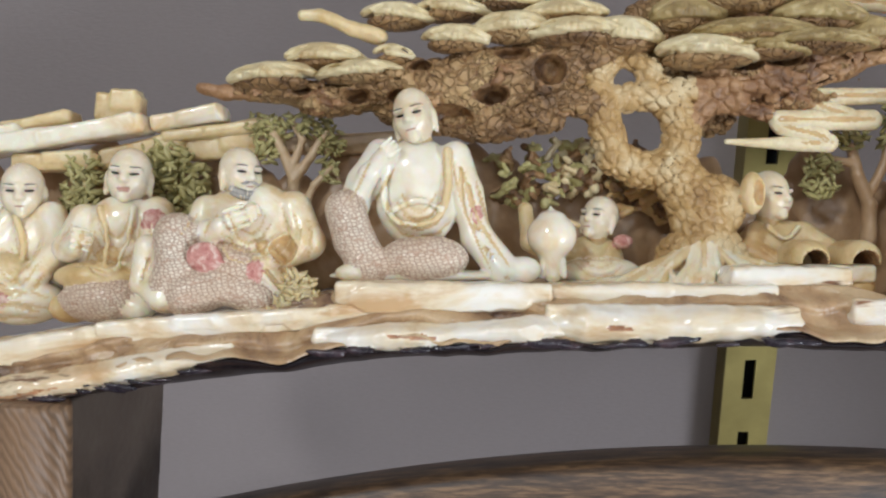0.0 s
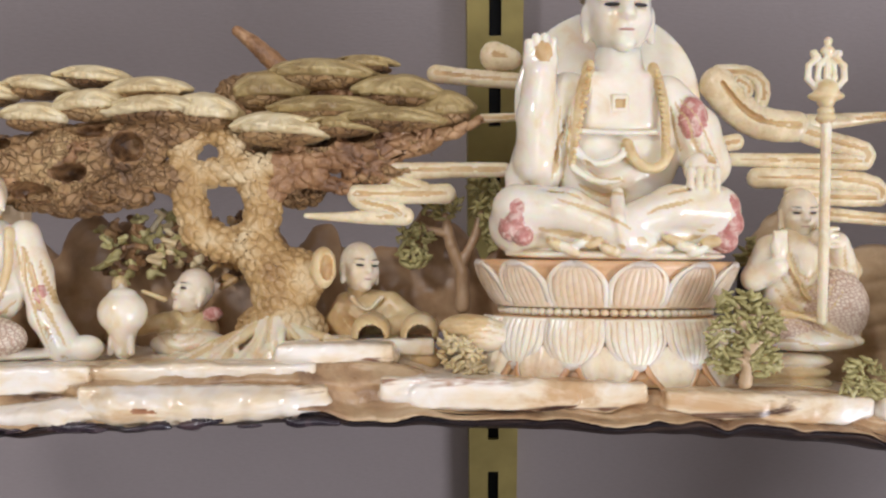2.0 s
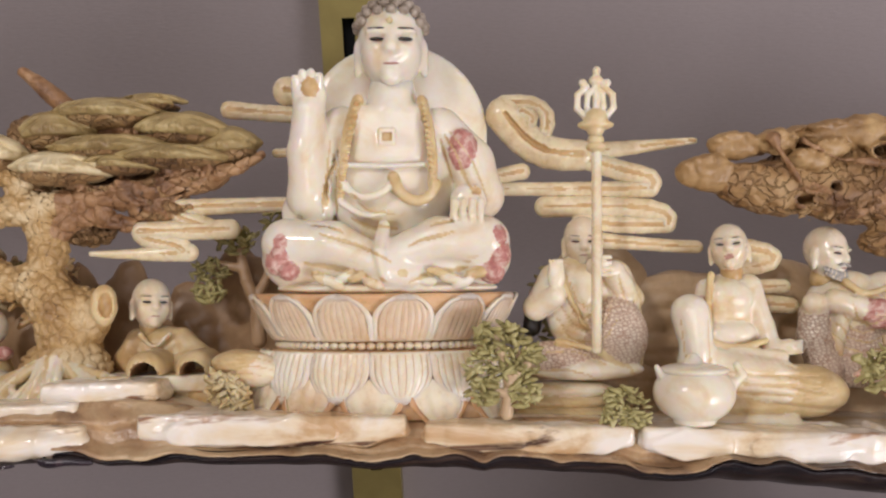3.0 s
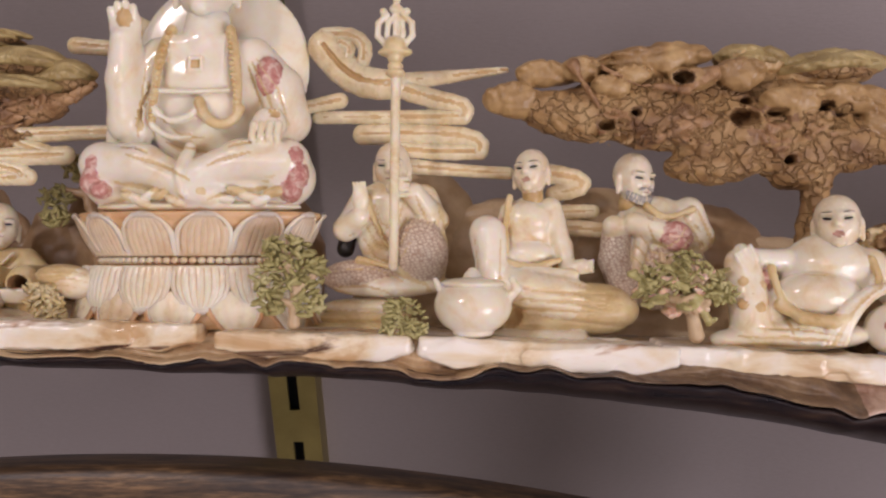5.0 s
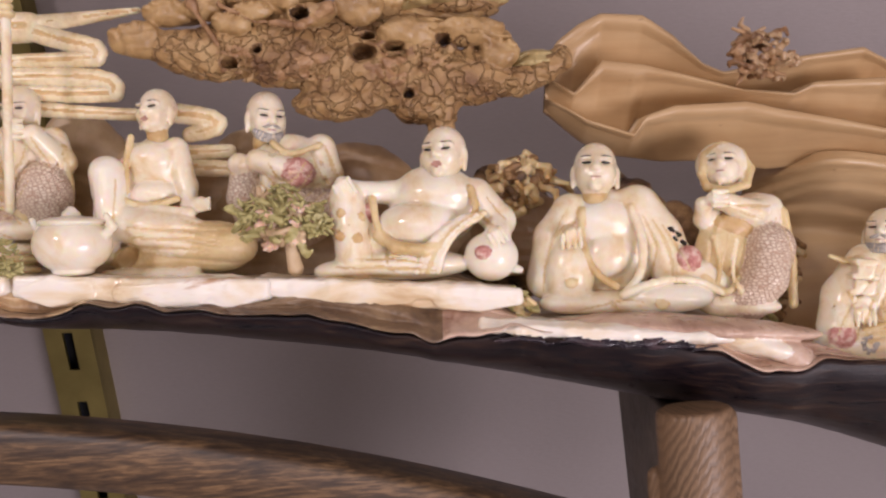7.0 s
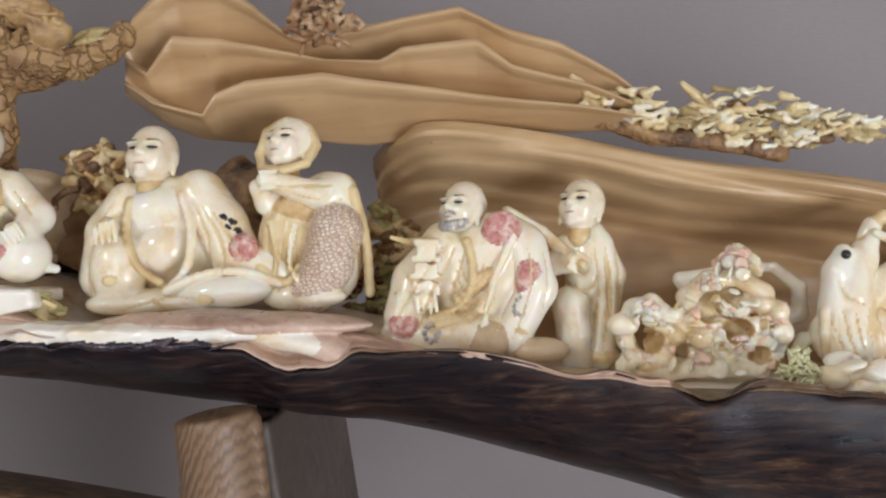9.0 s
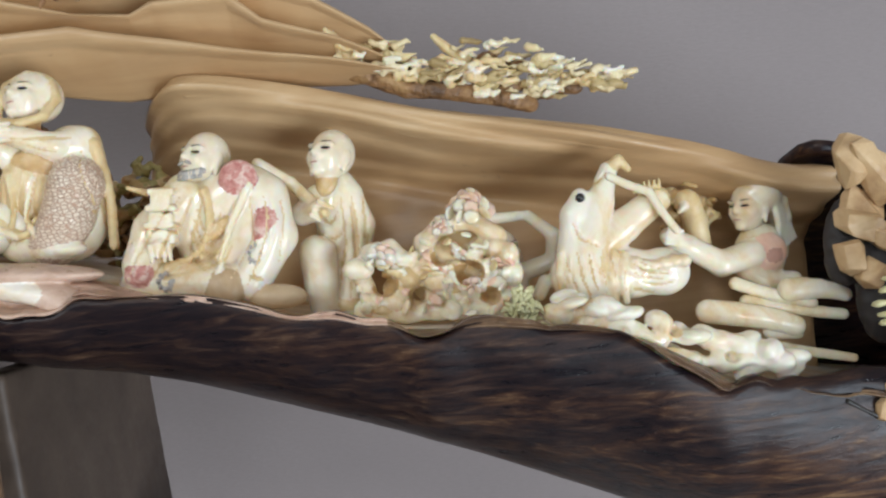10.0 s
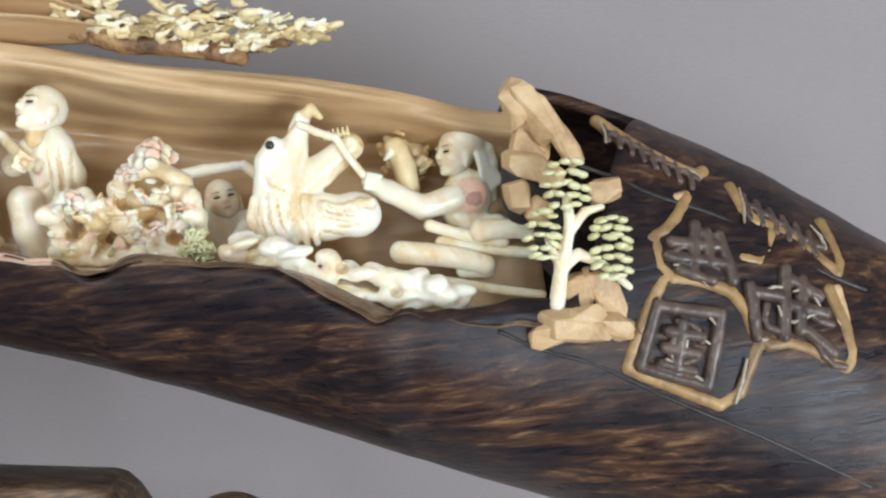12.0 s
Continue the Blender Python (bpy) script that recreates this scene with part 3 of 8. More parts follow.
def wall_standard():
    """Slotted brass upright fixed to the wall, with a real slot every 35 mm."""
    up = new("shelf_standard")
    up.location = (STRIP_X, WALL_Y, 0.0)
    tagged(up, "slotted brass shelf upright screwed to the wall", "shelf upright")
    half, depth, top, pitch, slot_h, slot_w = 0.0108, WALL_Y - STRIP_FACE, 2.2, 0.0352, 0.0188, 0.0048
    start = W(0.208, 0.72, -0.119).z % pitch
    bm = bmesh.new()
    y0, y1 = -depth, -depth + 0.0018

    def block(x0, x1, ya, yb, z0, z1):
        m = bmesh.ops.create_cube(bm, size=1)["verts"]
        bmesh.ops.scale(bm, vec=(x1 - x0, yb - ya, z1 - z0), verts=m)
        bmesh.ops.translate(bm, vec=((x0 + x1) / 2, (ya + yb) / 2, (z0 + z1) / 2), verts=m)

    block(-half, -slot_w / 2, y0, y1, 0.4, top)
    block(slot_w / 2, half, y0, y1, 0.4, top)
    z = 0.4 + (start - 0.4) % pitch
    while z < top - pitch:
        block(-slot_w / 2, slot_w / 2, y0, y1, z - (pitch - slot_h), z)
        z += pitch
    part("face_plate", bm, BRASS, up)
    for sx in (-1, 1):
        part("side_flange", bevelled_box(0.0016, depth - 0.002, top - 0.4, (sx * (half - 0.0008), -depth / 2 + 0.0012, (top + 0.4) / 2), 0), BRASS, up)
    # Black strip: the shade inside the channel is put into its colour.
    part("channel_shade", bevelled_box(half * 2 - 0.004, 0.001, top - 0.4, (0, -0.0012, (top + 0.4) / 2), 0), SLOT, up, "black strip standing in for the shade inside the channel")


wall_standard()

# ---- the tusk ----
LIP = [(-0.45, -0.12), (-0.30, -0.073), (-0.20, -0.052), (-0.13, -0.042), (-0.06, -0.036), (0.03, -0.034), (0.12, -0.032), (0.20, -0.037), (0.30, -0.041),
       (0.40, -0.047), (0.47, -0.055), (0.55, -0.064), (0.62, -0.074), (0.70, -0.084), (0.77, -0.098), (0.84, -0.110), (0.88, -0.118), (0.92, -0.142), (0.97, -0.156), (1.02, -0.165), (1.16, -0.215), (1.40, -0.33)]
LOW = [(-0.45, -0.15), (-0.30, -0.084), (-0.20, -0.067), (-0.13, -0.058), (-0.06, -0.049), (0.03, -0.044), (0.13, -0.043), (0.23, -0.049), (0.32, -0.055),
       (0.42, -0.066), (0.51, -0.080), (0.60, -0.101), (0.70, -0.124), (0.77, -0.149), (0.83, -0.174), (0.90, -0.207), (0.98, -0.245), (1.16, -0.335), (1.40, -0.46)]
TOPZ = [(0.95, -0.045), (1.011, -0.052), (1.046, -0.069), (1.097, -0.099), (1.146, -0.136), (1.163, -0.149), (1.40, -0.30)]
FLOORZ = [(-0.45, -0.09), (-0.30, -0.05), (-0.171, -0.029), (-0.116, -0.024), (-0.06, -0.0125), (-0.03, -0.0115), (0.145, -0.012), (0.18, -0.024), (0.229, -0.025), (0.324, -0.027), (0.375, -0.036),
          (0.43, -0.037), (0.545, -0.043), (0.565, -0.062), (0.628, -0.061), (0.674, -0.071), (0.73, -0.092), (0.80, -0.109), (0.89, -0.120), (0.94, -0.150), (1.03, -0.17)]
# Notches where the broken rim dips over the bark: place, depth, half width.
NOTCHES = [(-0.085, 0.008, 0.014), (0.01, 0.005, 0.02), (0.135, 0.006, 0.018), (0.355, 0.009, 0.014), (0.527, 0.013, 0.022), (0.666, 0.014, 0.02), (0.816, 0.013, 0.012), (0.918, 0.006, 0.012)]
FRONT, MIDY, BACKY = 0.355, 0.425, 0.497


def smooth_step(x, a, b):
    t = min(1.0, max(0.0, (x - a) / (b - a)))
    return t * t * (3 - 2 * t)


def lip_z(x):
    z = along(x, LIP) + 0.0011 * math.sin(x * 71 + 2 * math.sin(x * 29)) + 0.0009 * math.sin(x * 190 + 3 * math.sin(x * 47))
    for c, d, w in NOTCHES:
        z -= d * math.exp(-(((x - c) / w) ** 2)) * 0.55
    z += 0.0016 * max(0.0, math.sin(x * 97 + 4 * math.sin(x * 13))) ** 3 - 0.0012 * max(0.0, math.sin(x * 143 + 3 * math.sin(x * 21))) ** 4
    return z


def front_y(x):
    return FRONT + 0.011 * smooth_step(x, 0.9, 1.03)


def bark_section(x, n=56):
    closing = smooth_step(x, 1.0, 1.066)
    zl, zb = lip_z(x), along(x, LOW) + 0.0005 + 0.0012 * (1 - smooth_step(x, 0.5, 0.7))
    zt = along(x, TOPZ) - 0.0045
    zc = zl + ((zt + zb) / 2 - zl) * smooth_step(x, 0.93, 1.03)
    up, down = zt - zc, zc - zb
    fy = front_y(x)
    mid, ry = MIDY, MIDY - fy
    a0 = -90 * closing - 4 * smooth_step(x, 0.9, 0.99)
    a1 = 180 + 90 * smooth_step(x, 0.968, 1.0)
    out = []
    for j in range(n):
        a = radians(a0 + (a1 - a0) * j / (n - 1))
        y = mid - ry * math.cos(a)
        z = zc - (down if math.sin(a) > 0 else up) * math.sin(a)
        out.append((y, z))
    return out


tusk = thing("carved_tusk", (0.45, 0.42, -0.12), "long carved tusk with dark polished bark on a wooden stand", "carved tusk")


def build_bark():
    xs = list(np.arange(-0.45, 1.40, 0.004))
    v, f = sweep(xs, bark_section)
    v = np.array(v)
    n = soft_noise(v * np.array([1, 3, 3]), 45, 5)
    amp = 0.0009 * np.clip((v[:, 0] - 0.3) / 0.5, 0.15, 1)
    v[:, 1] -= amp * n
    v[:, 2] += amp * n
    ob = mesh_object("bark", v, f, BARK, tusk, label="dark brown polished bark with tan worn patches")
    s = ob.modifiers.new("thickness", "SOLIDIFY")
    s.thickness, s.offset = 0.0028, -1
    return ob


build_bark()


def build_ledge():
    """The stained floor and broken face behind the rim slabs."""
    xs = list(np.arange(-0.45, 1.035, 0.0017))
    rows, n = [], 60
    for x in xs:
        zl, zf = lip_z(x) + 0.0012, along(x, FLOORZ) - 0.0010
        fy = front_y(x)
        back = 0.0065 * (1 - smooth_step(x, 0.66, 0.74))
        row = []
        for j in range(n):
            q = j / (n - 1)
            if q < 0.55:
                t = q / 0.55
                y = fy - 0.0012 + 0.010 * t ** 2 + back * smooth_step(t, 0.04, 0.22)
                z = zl + (zf - zl) * t
                step = 0.0022 * math.sin(t * 9 + 2.2 * math.sin(x * 23) + 1.3 * math.sin(x * 61)) * math.sin(math.pi * min(1, t * 1.1))
                y -= max(step, -0.0012)
            else:
                t = (q - 0.55) / 0.45
                y = fy + 0.0088 + back + 0.10 * t
                z = zf + 0.0012 * t
            row.append((x, y, z))
        rows.append(row)
    v = np.array(rows).reshape(-1, 3)
    nz = soft_noise(v * np.array([0.45, 1, 1.4]), 130, 9)
    nf = soft_noise(v, 420, 12)
    step = np.round(nz * 1.8 + 0.30 * nf) / 1.8
    v[:, 1] -= 0.0008 * nz + 0.0026 * step + 0.0004 * nf
    v[:, 2] += 0.0006 * nz
    f = [(i * n + j, (i + 1) * n + j, (i + 1) * n + j + 1, i * n + j + 1) for i in range(len(xs) - 1) for j in range(n - 1)]
    tint = [(3 if xs[i] > 0.80 or 0.38 < xs[i] < 0.53 else 2 if xs[i] > 0.53 else 1) if j < 35 else 0 for i in range(len(xs) - 1) for j in range(n - 1)]
    mesh_object("broken_rim", v, f, [LEDGE, RECESS, PINKROCK, BARKRIM], tusk, tint, label="broken ivory face with rust-brown stained hollows")


build_ledge()

# Slabs of the broken rim: start x, top z, end x, top z, thickness at start and end, front y.
UPPER_SLABS = [(-0.300, -0.0490, -0.150, -0.0262, 0.012, 0.010, 0.3570), (-0.165, -0.0272, -0.052, -0.0193, 0.010, 0.0085, 0.3565), (-0.066, -0.0108, 0.020, -0.0117, 0.014, 0.0120, 0.3560),
               (0.012, -0.0125, 0.112, -0.0130, 0.011, 0.0100, 0.3600), (0.0973, -0.0055, 0.145, -0.0060, 0.012, 0.0120, 0.3660), (0.1425, -0.0178, 0.249, -0.0228, 0.016, 0.0120, 0.3540),
               (0.2594, -0.0258, 0.342, -0.0305, 0.013, 0.0120, 0.3545), (0.3490, -0.0306, 0.456, -0.0380, 0.0135, 0.0130, 0.3540), (0.452, -0.0365, 0.563, -0.0475, 0.011, 0.0100, 0.3560)]
LOWER_SLABS = [(-0.290, -0.0640, -0.110, -0.0335, 0.013, 0.011, 0.3520), (-0.0740, -0.0290, 0.027, -0.0250, 0.010, 0.0105, 0.3520), (0.020, -0.0200, 0.118, -0.0212, 0.0165, 0.0135, 0.3515),
               (0.548, -0.0588, 0.655, -0.0690, 0.0085, 0.0080, 0.3520)]


def rim_slabs(rows, seed, lower):
    """Polished ivory tongues running into one another: rounded fronts, drawn-out ends, black bark left along the foot."""
    rng = random.Random(seed)
    for i, (x0, z0, x1, z1, h0, h1, fy) in enumerate(rows):
        deep = 9 if lower else 16
        c = Carving((0, fy + deep * 0.001, 0), 0.001, 0, (0, 0), [LEDGE, RECESS, RUSTBREAK, BARKEDGE], 0.75)
        length = (x1 - x0) * 1000
        slope = (z1 - z0) / (x1 - x0)

        def at(q, r):
            """q along 0..1, r down the face 0..1."""
            x = x0 + (x1 - x0) * q
            return x * 1000, -(z0 + (z1 - z0) * q) * 1000 + r * (h0 + (h1 - h0) * q) * 1000

        n = 7
        for k in range(n):
            p, q = k / n, (k + 1) / n
            r0, r1 = (h0 + (h1 - h0) * p) * 500, (h0 + (h1 - h0) * q) * 500
            e0 = 0.55 if k == 0 else 1.0
            e1 = 0.55 if k == n - 1 else 1.0
            wob = [0.8 * math.sin(i * 2.7 + j * 1.9) for j in (k, k + 1)]
            c.cap((*at(p, 0.5), wob[0]), (*at(q, 0.5), wob[1]), r0 * e0, r1 * e1, LEDGE, 1.0, flat=deep / (r0 + 0.01))
            c.box(*at((p + q) / 2, 0.30), -4, length / n * 0.62, r0 * 0.62, deep - 1.5, LEDGE, 1.6, turn=-math.degrees(math.atan(slope)), soft=1.6)
        for k in range(2):
            q, r = rng.uniform(0.1, 0.7), rng.uniform(0.35, 0.75)
            c.tube([(*at(q, r), deep + 0.3), (*at(q + 0.09, r + 0.05), deep + 0.1), (*at(q + 0.2, r - 0.02), deep + 0.6)], 0.75, RUSTBREAK, 0.6, end=0.3, cut=True)
        if lower:
            for k in range(int(length / 7)):
                q = rng.uniform(0.0, 1.0)
                c.ell(*at(q, rng.uniform(0.9, 1.02)), deep - 1.6, rng.uniform(3, 10), rng.uniform(0.7, 1.7), 1.7, BARKEDGE, 0.9, turn=rng.uniform(-10, 10))
        c.ripple = [(0.8, 0.12, seed + i), (0.35, 0.4, seed + 20 + i)]
        carve("rim_slab", c, tusk, "glossy white ivory tongue with rust-stained ends")


rim_slabs(UPPER_SLABS, 500, False)
rim_slabs(LOWER_SLABS, 540, True)


# ---- the stand ----
def build_stand():
    stand = thing("wooden_stand", (0.2, 0.45, -0.30), "dark wooden stand with an arched rail and two notched posts", "stand")

    def rail_section(x, n=20):
        top = -0.1045 - 0.35 * (min(x, 0.69) - 0.14) ** 2 - 0.17 * max(0, x - 0.69)
        top -= 0.05 * smooth_step(x, 0.752, 0.790) ** 2
        h = 0.036
        pts = []
        for j in range(n + 1):
            a = 2 * math.pi * j / n
            c, s = math.cos(a), math.sin(a)
            e = 0.42
            pts.append((0.478 + 0.020 * math.copysign(abs(c) ** e, c), top - h / 2 + h / 2 * math.copysign(abs(s) ** e, s)))
        return pts

    v, f = sweep(list(np.arange(-0.36, 0.7901, 0.006)), rail_section)
    n = 21
    f += [tuple(range(n - 1)), tuple(len(v) - n + i for i in range(n - 1))[::-1]]
    mesh_object("arched_rail", v, f, WENGE, stand, label="dark grained arched rail")

    def post(xc, tilt, off):
        """A thick board seen nearly edge on: rounded front post, thinner board behind, notch for the tusk."""
        top = along(xc, LOW)
        c = Carving((xc, 0.44, 0.0), 0.001, 0, (0, 0), [POSTWOOD, BOARD], 1.6)
        zt = -top * 1000
        c.cap((tilt * 1, zt - 8, 84), (tilt * 8, zt + 520, 84), 15.5, 17, k=2)
        c.cap((tilt * 1 + 13, zt - 4, 86), (tilt * 8 + 15, zt + 520, 86), 4.5, 5, k=1)
        c.cap((tilt * 1 - 15, zt + 22, 78), (tilt * 8 - 17, zt + 520, 78), 4.5, 5, k=1)
        c.box(off, zt + 260, -16, 9, 260, 84, BOARD, 2, turn=-tilt * 3)
        c.box(0, zt - 48, 84, 60, 40, 44, None, 2, turn=-4 * tilt, cut=True)
        carve("post", c, stand, "ringed brown wooden post with a dished top")

    post(0.632, 1, 21)
    post(-0.1890, -1, -32)
    for xc, r in ((0.818, 0.028), (0.245, 0.020), (0.20, 0.013)):
        zt = -0.241 if xc > 0.5 else -0.146
        c = Carving((xc, 0.478, zt), 0.001, 0, (0, 0), [WENGE], 1.6)
        c.ell(0, r * 1000, 0, r * 1000, r * 1000, 17, k=2)
        c.ell(0, r * 1100, 16, r * 600, r * 600, 6, k=2, cut=True)
        carve("scroll", c, stand)
    # feet reach down to the shelf
    base = part("base_board", bevelled_box(0.66, 0.10, 0.022, (0, 0, 0), 0.004), WENGE, stand)
    base.location = Vector((0.115, 0.24, 0.900)) - origin_of(stand)
    return stand


build_stand()


def build_shelf():
    # Unseen shelf, added to carry the stand; its white bounces light upward.
    ob = part("wall_shelf", bevelled_box(2.0, 0.30, 0.018, (0, 0, 0), 0.002), SHELF, None)
    ob.location = (0.30, WALL_Y - 0.150 - 0.016, 0.880)
    tagged(ob, "added unseen shelf under the stand, white to bounce light up the wall", "shelf")


build_shelf()



# ---- shared carving forms ----
def turned(turn=0, tip=0, lean=0):
    """Turn of a head in drawing units: turn to the viewer's right, tip the face up, lean to the viewer's right."""
    a, b, c = radians(turn), radians(tip), radians(lean)
    ry = np.array([[math.cos(a), 0, math.sin(a)], [0, 1, 0], [-math.sin(a), 0, math.cos(a)]])
    rx = np.array([[1, 0, 0], [0, math.cos(b), -math.sin(b)], [0, math.sin(b), math.cos(b)]])
    rz = np.array([[math.cos(c), -math.sin(c), 0], [math.sin(c), math.cos(c), 0], [0, 0, 1]])
    return rz @ ry @ rx


def head(c, u, v, w, r, turn=0, tip=0, lean=0, beard=False, smile=0.0, mat=None, hair=None, slim=1.0, brow=INK):
    """A finely cut bald head as a carving of its own, for the same mesh."""
    mat = mat or SKIN
    h = Carving(c.at, c.s, math.degrees(c.roll), c.o, [mat, INK, LIPS], r / 17)
    R, o = turned(turn, tip, lean), np.array([u, v, w], float)

    def P(a, b, d):
        return o + r * (R @ np.array([a * slim, b, d]))

    def E(p, q, m=None, k=0.12, cut=False):
        h.ball(P(*p), [r * x for x in q], R, m, k * r, cut)

    E((0, -0.20, -0.10), (0.71 * slim, 0.82, 0.81))
    E((0, 0.30, 0.10), (0.60 * slim, 0.62, 0.62), k=0.3)
    for sx in (-1, 1):
        E((sx * 0.30, 0.22, 0.40), (0.26, 0.24, 0.26), k=0.2)
        E((sx * 0.32, -0.02, 0.72), (0.21, 0.09, 0.12), k=0.10, cut=True)
        E((sx * 0.31, -0.17, 0.60), (0.25, 0.06, 0.14), k=0.12)
        E((sx * 0.72, 0.10, -0.06), (0.10, 0.30, 0.17), k=0.08)
        E((sx * 0.72, 0.48, -0.02), (0.09, 0.18, 0.09), k=0.10)
        E((sx * 0.10, 0.23, 0.74), (0.08, 0.06, 0.08), k=0.08)
        h.bead(*P(sx * 0.31, 0.0, 0.66), r * 0.170, r * 0.040, r * 0.05, INK, rot=R @ turned(sx * 20, 0, -sx * (4 + 10 * smile)))
        h.bead(*P(sx * 0.32, -0.215, 0.705), r * 0.20, r * 0.020, r * 0.03, brow, rot=R @ turned(sx * 22, 0, -sx * 5))
    h.cap(P(0, -0.12, 0.68), P(0, 0.20, 0.82), r * 0.085, r * 0.12, mat, r * 0.14)
    E((0, 0.47, 0.62), (0.24, 0.055, 0.13), k=0.06)
    E((0, 0.58, 0.60), (0.19, 0.055, 0.12), k=0.06)
    E((0, 0.78, 0.52), (0.22, 0.16, 0.18), k=0.15)
    E((0, 0.95, -0.20), (0.42, 0.5, 0.42), STAIN, 0.15)
    if smile > 0.5:
        E((0, 0.53, 0.70), (0.20, 0.075, 0.10), LIPS, 0.03, True)
    else:
        h.bead(*P(0, 0.525, 0.71), r * 0.18, r * 0.030, r * 0.04, LIPS, rot=R)
    if beard:
        rng = random.Random(int(u * 7 + v))
        for i in range(34):
            a = -1.25 + 2.5 * i / 33
            for row in (0, 1):
                q = P(0.58 * math.sin(a) * (1 - 0.1 * row), 0.44 + 0.34 * math.cos(a) + 0.14 * row, 0.55 * math.cos(a) + 0.14)
                h.bead(*q, r * 0.055, r * 0.15, r * 0.055, (GREY if rng.random() < 0.75 else mat), rot=R @ turned(0, 0, -30 * math.sin(a) + rng.uniform(-15, 15)), n=6)
        for sx in (-1, 1):
            h.bead(*P(sx * 0.17, 0.40, 0.74), r * 0.20, r * 0.06, r * 0.07, GREY, rot=R @ turned(0, 0, sx * 18))
    if hair:
        for ring in range(6):
            th = 0.12 + 0.235 * ring
            n = max(1, int(2 + 15 * math.sin(th)))
            for j in range(n):
                ph = 2 * math.pi * (j + 0.5 * (ring % 2)) / n
                a, b, d = 0.78 * math.sin(th) * math.sin(ph), -0.24 - 0.84 * math.cos(th), -0.12 + 0.84 * math.sin(th) * math.cos(ph)
                if d > 0.52 and b > -0.62:
                    continue
                h.bead(*P(a, b, d), r * 0.12, r * 0.11, r * 0.12, hair, n=8)
        E((0, -0.95, -0.1), (0.34, 0.26, 0.34), hair, 0.1)
    return h


GREY = carved("grey_ink_hair", (0.58, 0.54, 0.49), (0.42, 0.39, 0.35), (0.20, 0.18, 0.16), 0.45, 700, 1500, 0.3, 0.0)
HAIR = carved("grey_brown_curls", (0.52, 0.46, 0.38), (0.40, 0.33, 0.26), (0.22, 0.17, 0.12), 0.4, 500, 900, 0.2, 0.0)


def fist(c, u, v, w, r, ang=0, mat=None):
    """A closed hand: palm and four fingers side by side."""
    a = radians(ang)
    ca, sa = math.cos(a), math.sin(a)
    c.ell(u, v, w, r * 0.9, r * 0.75, r * 0.7, mat, 3, turn=ang)
    for i in range(4):
        o = (i - 1.5) * r * 0.44
        x, y = u + ca * r * 0.15 - sa * o, v + sa * r * 0.15 + ca * o
        c.cap((x - ca * r * 0.5, y - sa * r * 0.5, w + r * 0.55), (x + ca * r * 0.75, y + sa * r * 0.75, w + r * 0.5), r * 0.20, r * 0.17, mat, 1.2)


def medal(c, u, v, w, ru, rv=None, mat=None, depth=7.0, turn=0, side=0, tip=0):
    """A painted round crest, a little proud of the cloth, with an engraved rim."""
    rv = rv or ru
    c.ell(u, v, w, ru, rv, depth, mat or RED, 0.8, turn=turn, side=side, tip=tip)


def rounded(pts):
    """The same line with its corners cut twice."""
    for _ in range(2):
        if len(pts) > 2:
            soft = [pts[0]]
            for p, q in zip(pts[:-1], pts[1:]):
                soft += [tuple(a * 0.75 + b * 0.25 for a, b in zip(p, q)), tuple(a * 0.25 + b * 0.75 for a, b in zip(p, q))]
            pts = soft + [pts[-1]]
    return pts


def engrave(c, pts, r=2.6, mat=None):
    c.tube(rounded(pts), r, mat or PATINA, 1.5, cut=True)


def hem(c, pts, r=7.0, mat=None):
    c.tube(rounded(pts), r * 0.92, mat, 3.0, end=r * 0.7)


def pad(owner, at, s, roll, o, u, v, w, ru, rv, seed, mat=None, under=None, lobes=7, name="foliage_pad"):
    """One scalloped cushion of pine needles."""
    rng = random.Random(seed)
    v, ru, rv = v + rv * 0.10, ru * 1.16, rv * 0.74
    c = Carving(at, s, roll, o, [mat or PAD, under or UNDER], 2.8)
    tilt = rng.uniform(-6, 6)
    tt = math.tan(radians(tilt))
    c.ell(u, v + rv * 0.62, w, ru * 0.98, rv * 1.05, ru * 0.66, None, 3, turn=tilt)
    c.ell(u + ru * rng.uniform(-0.25, 0.25), v + rv * 0.30, w - ru * 0.12, ru * 0.62, rv * 0.85, ru * 0.42, None, 4, turn=tilt)
    c.box(u, v + rv * 2.95, w, ru * 1.4, rv * 2.0, ru * 1.2, None, 3, turn=tilt, cut=True)
    for i in range(lobes + 2):
        a = math.pi * (0.0 + i / (lobes + 1))
        x, z = math.cos(a) * ru * 0.84, math.sin(a) * ru * 0.56
        k = rng.uniform(0.8, 1.2)
        c.ell(u + x, v + rv * (0.58 + 0.06 * rng.uniform(-1, 1)) + x * tt, w + z, ru * 0.19 * k, rv * 0.24 * k, ru * 0.17 * k, None, 4)
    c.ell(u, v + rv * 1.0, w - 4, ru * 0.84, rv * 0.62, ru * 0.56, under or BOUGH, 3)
    for i in range(15):
        a = -1.35 + 2.7 * i / 14
        c.fold([(u + ru * 0.35 * math.sin(a), v + rv * 0.05), (u + ru * 1.0 * math.sin(a), v + rv * (0.74 + 0.1 * math.cos(a)))], 3.0, 3.2, mat or PAD)
    c.ripple = [(1.1, 0.16, seed), (0.7, 0.08, seed + 1)]
    carve(name, c, owner)


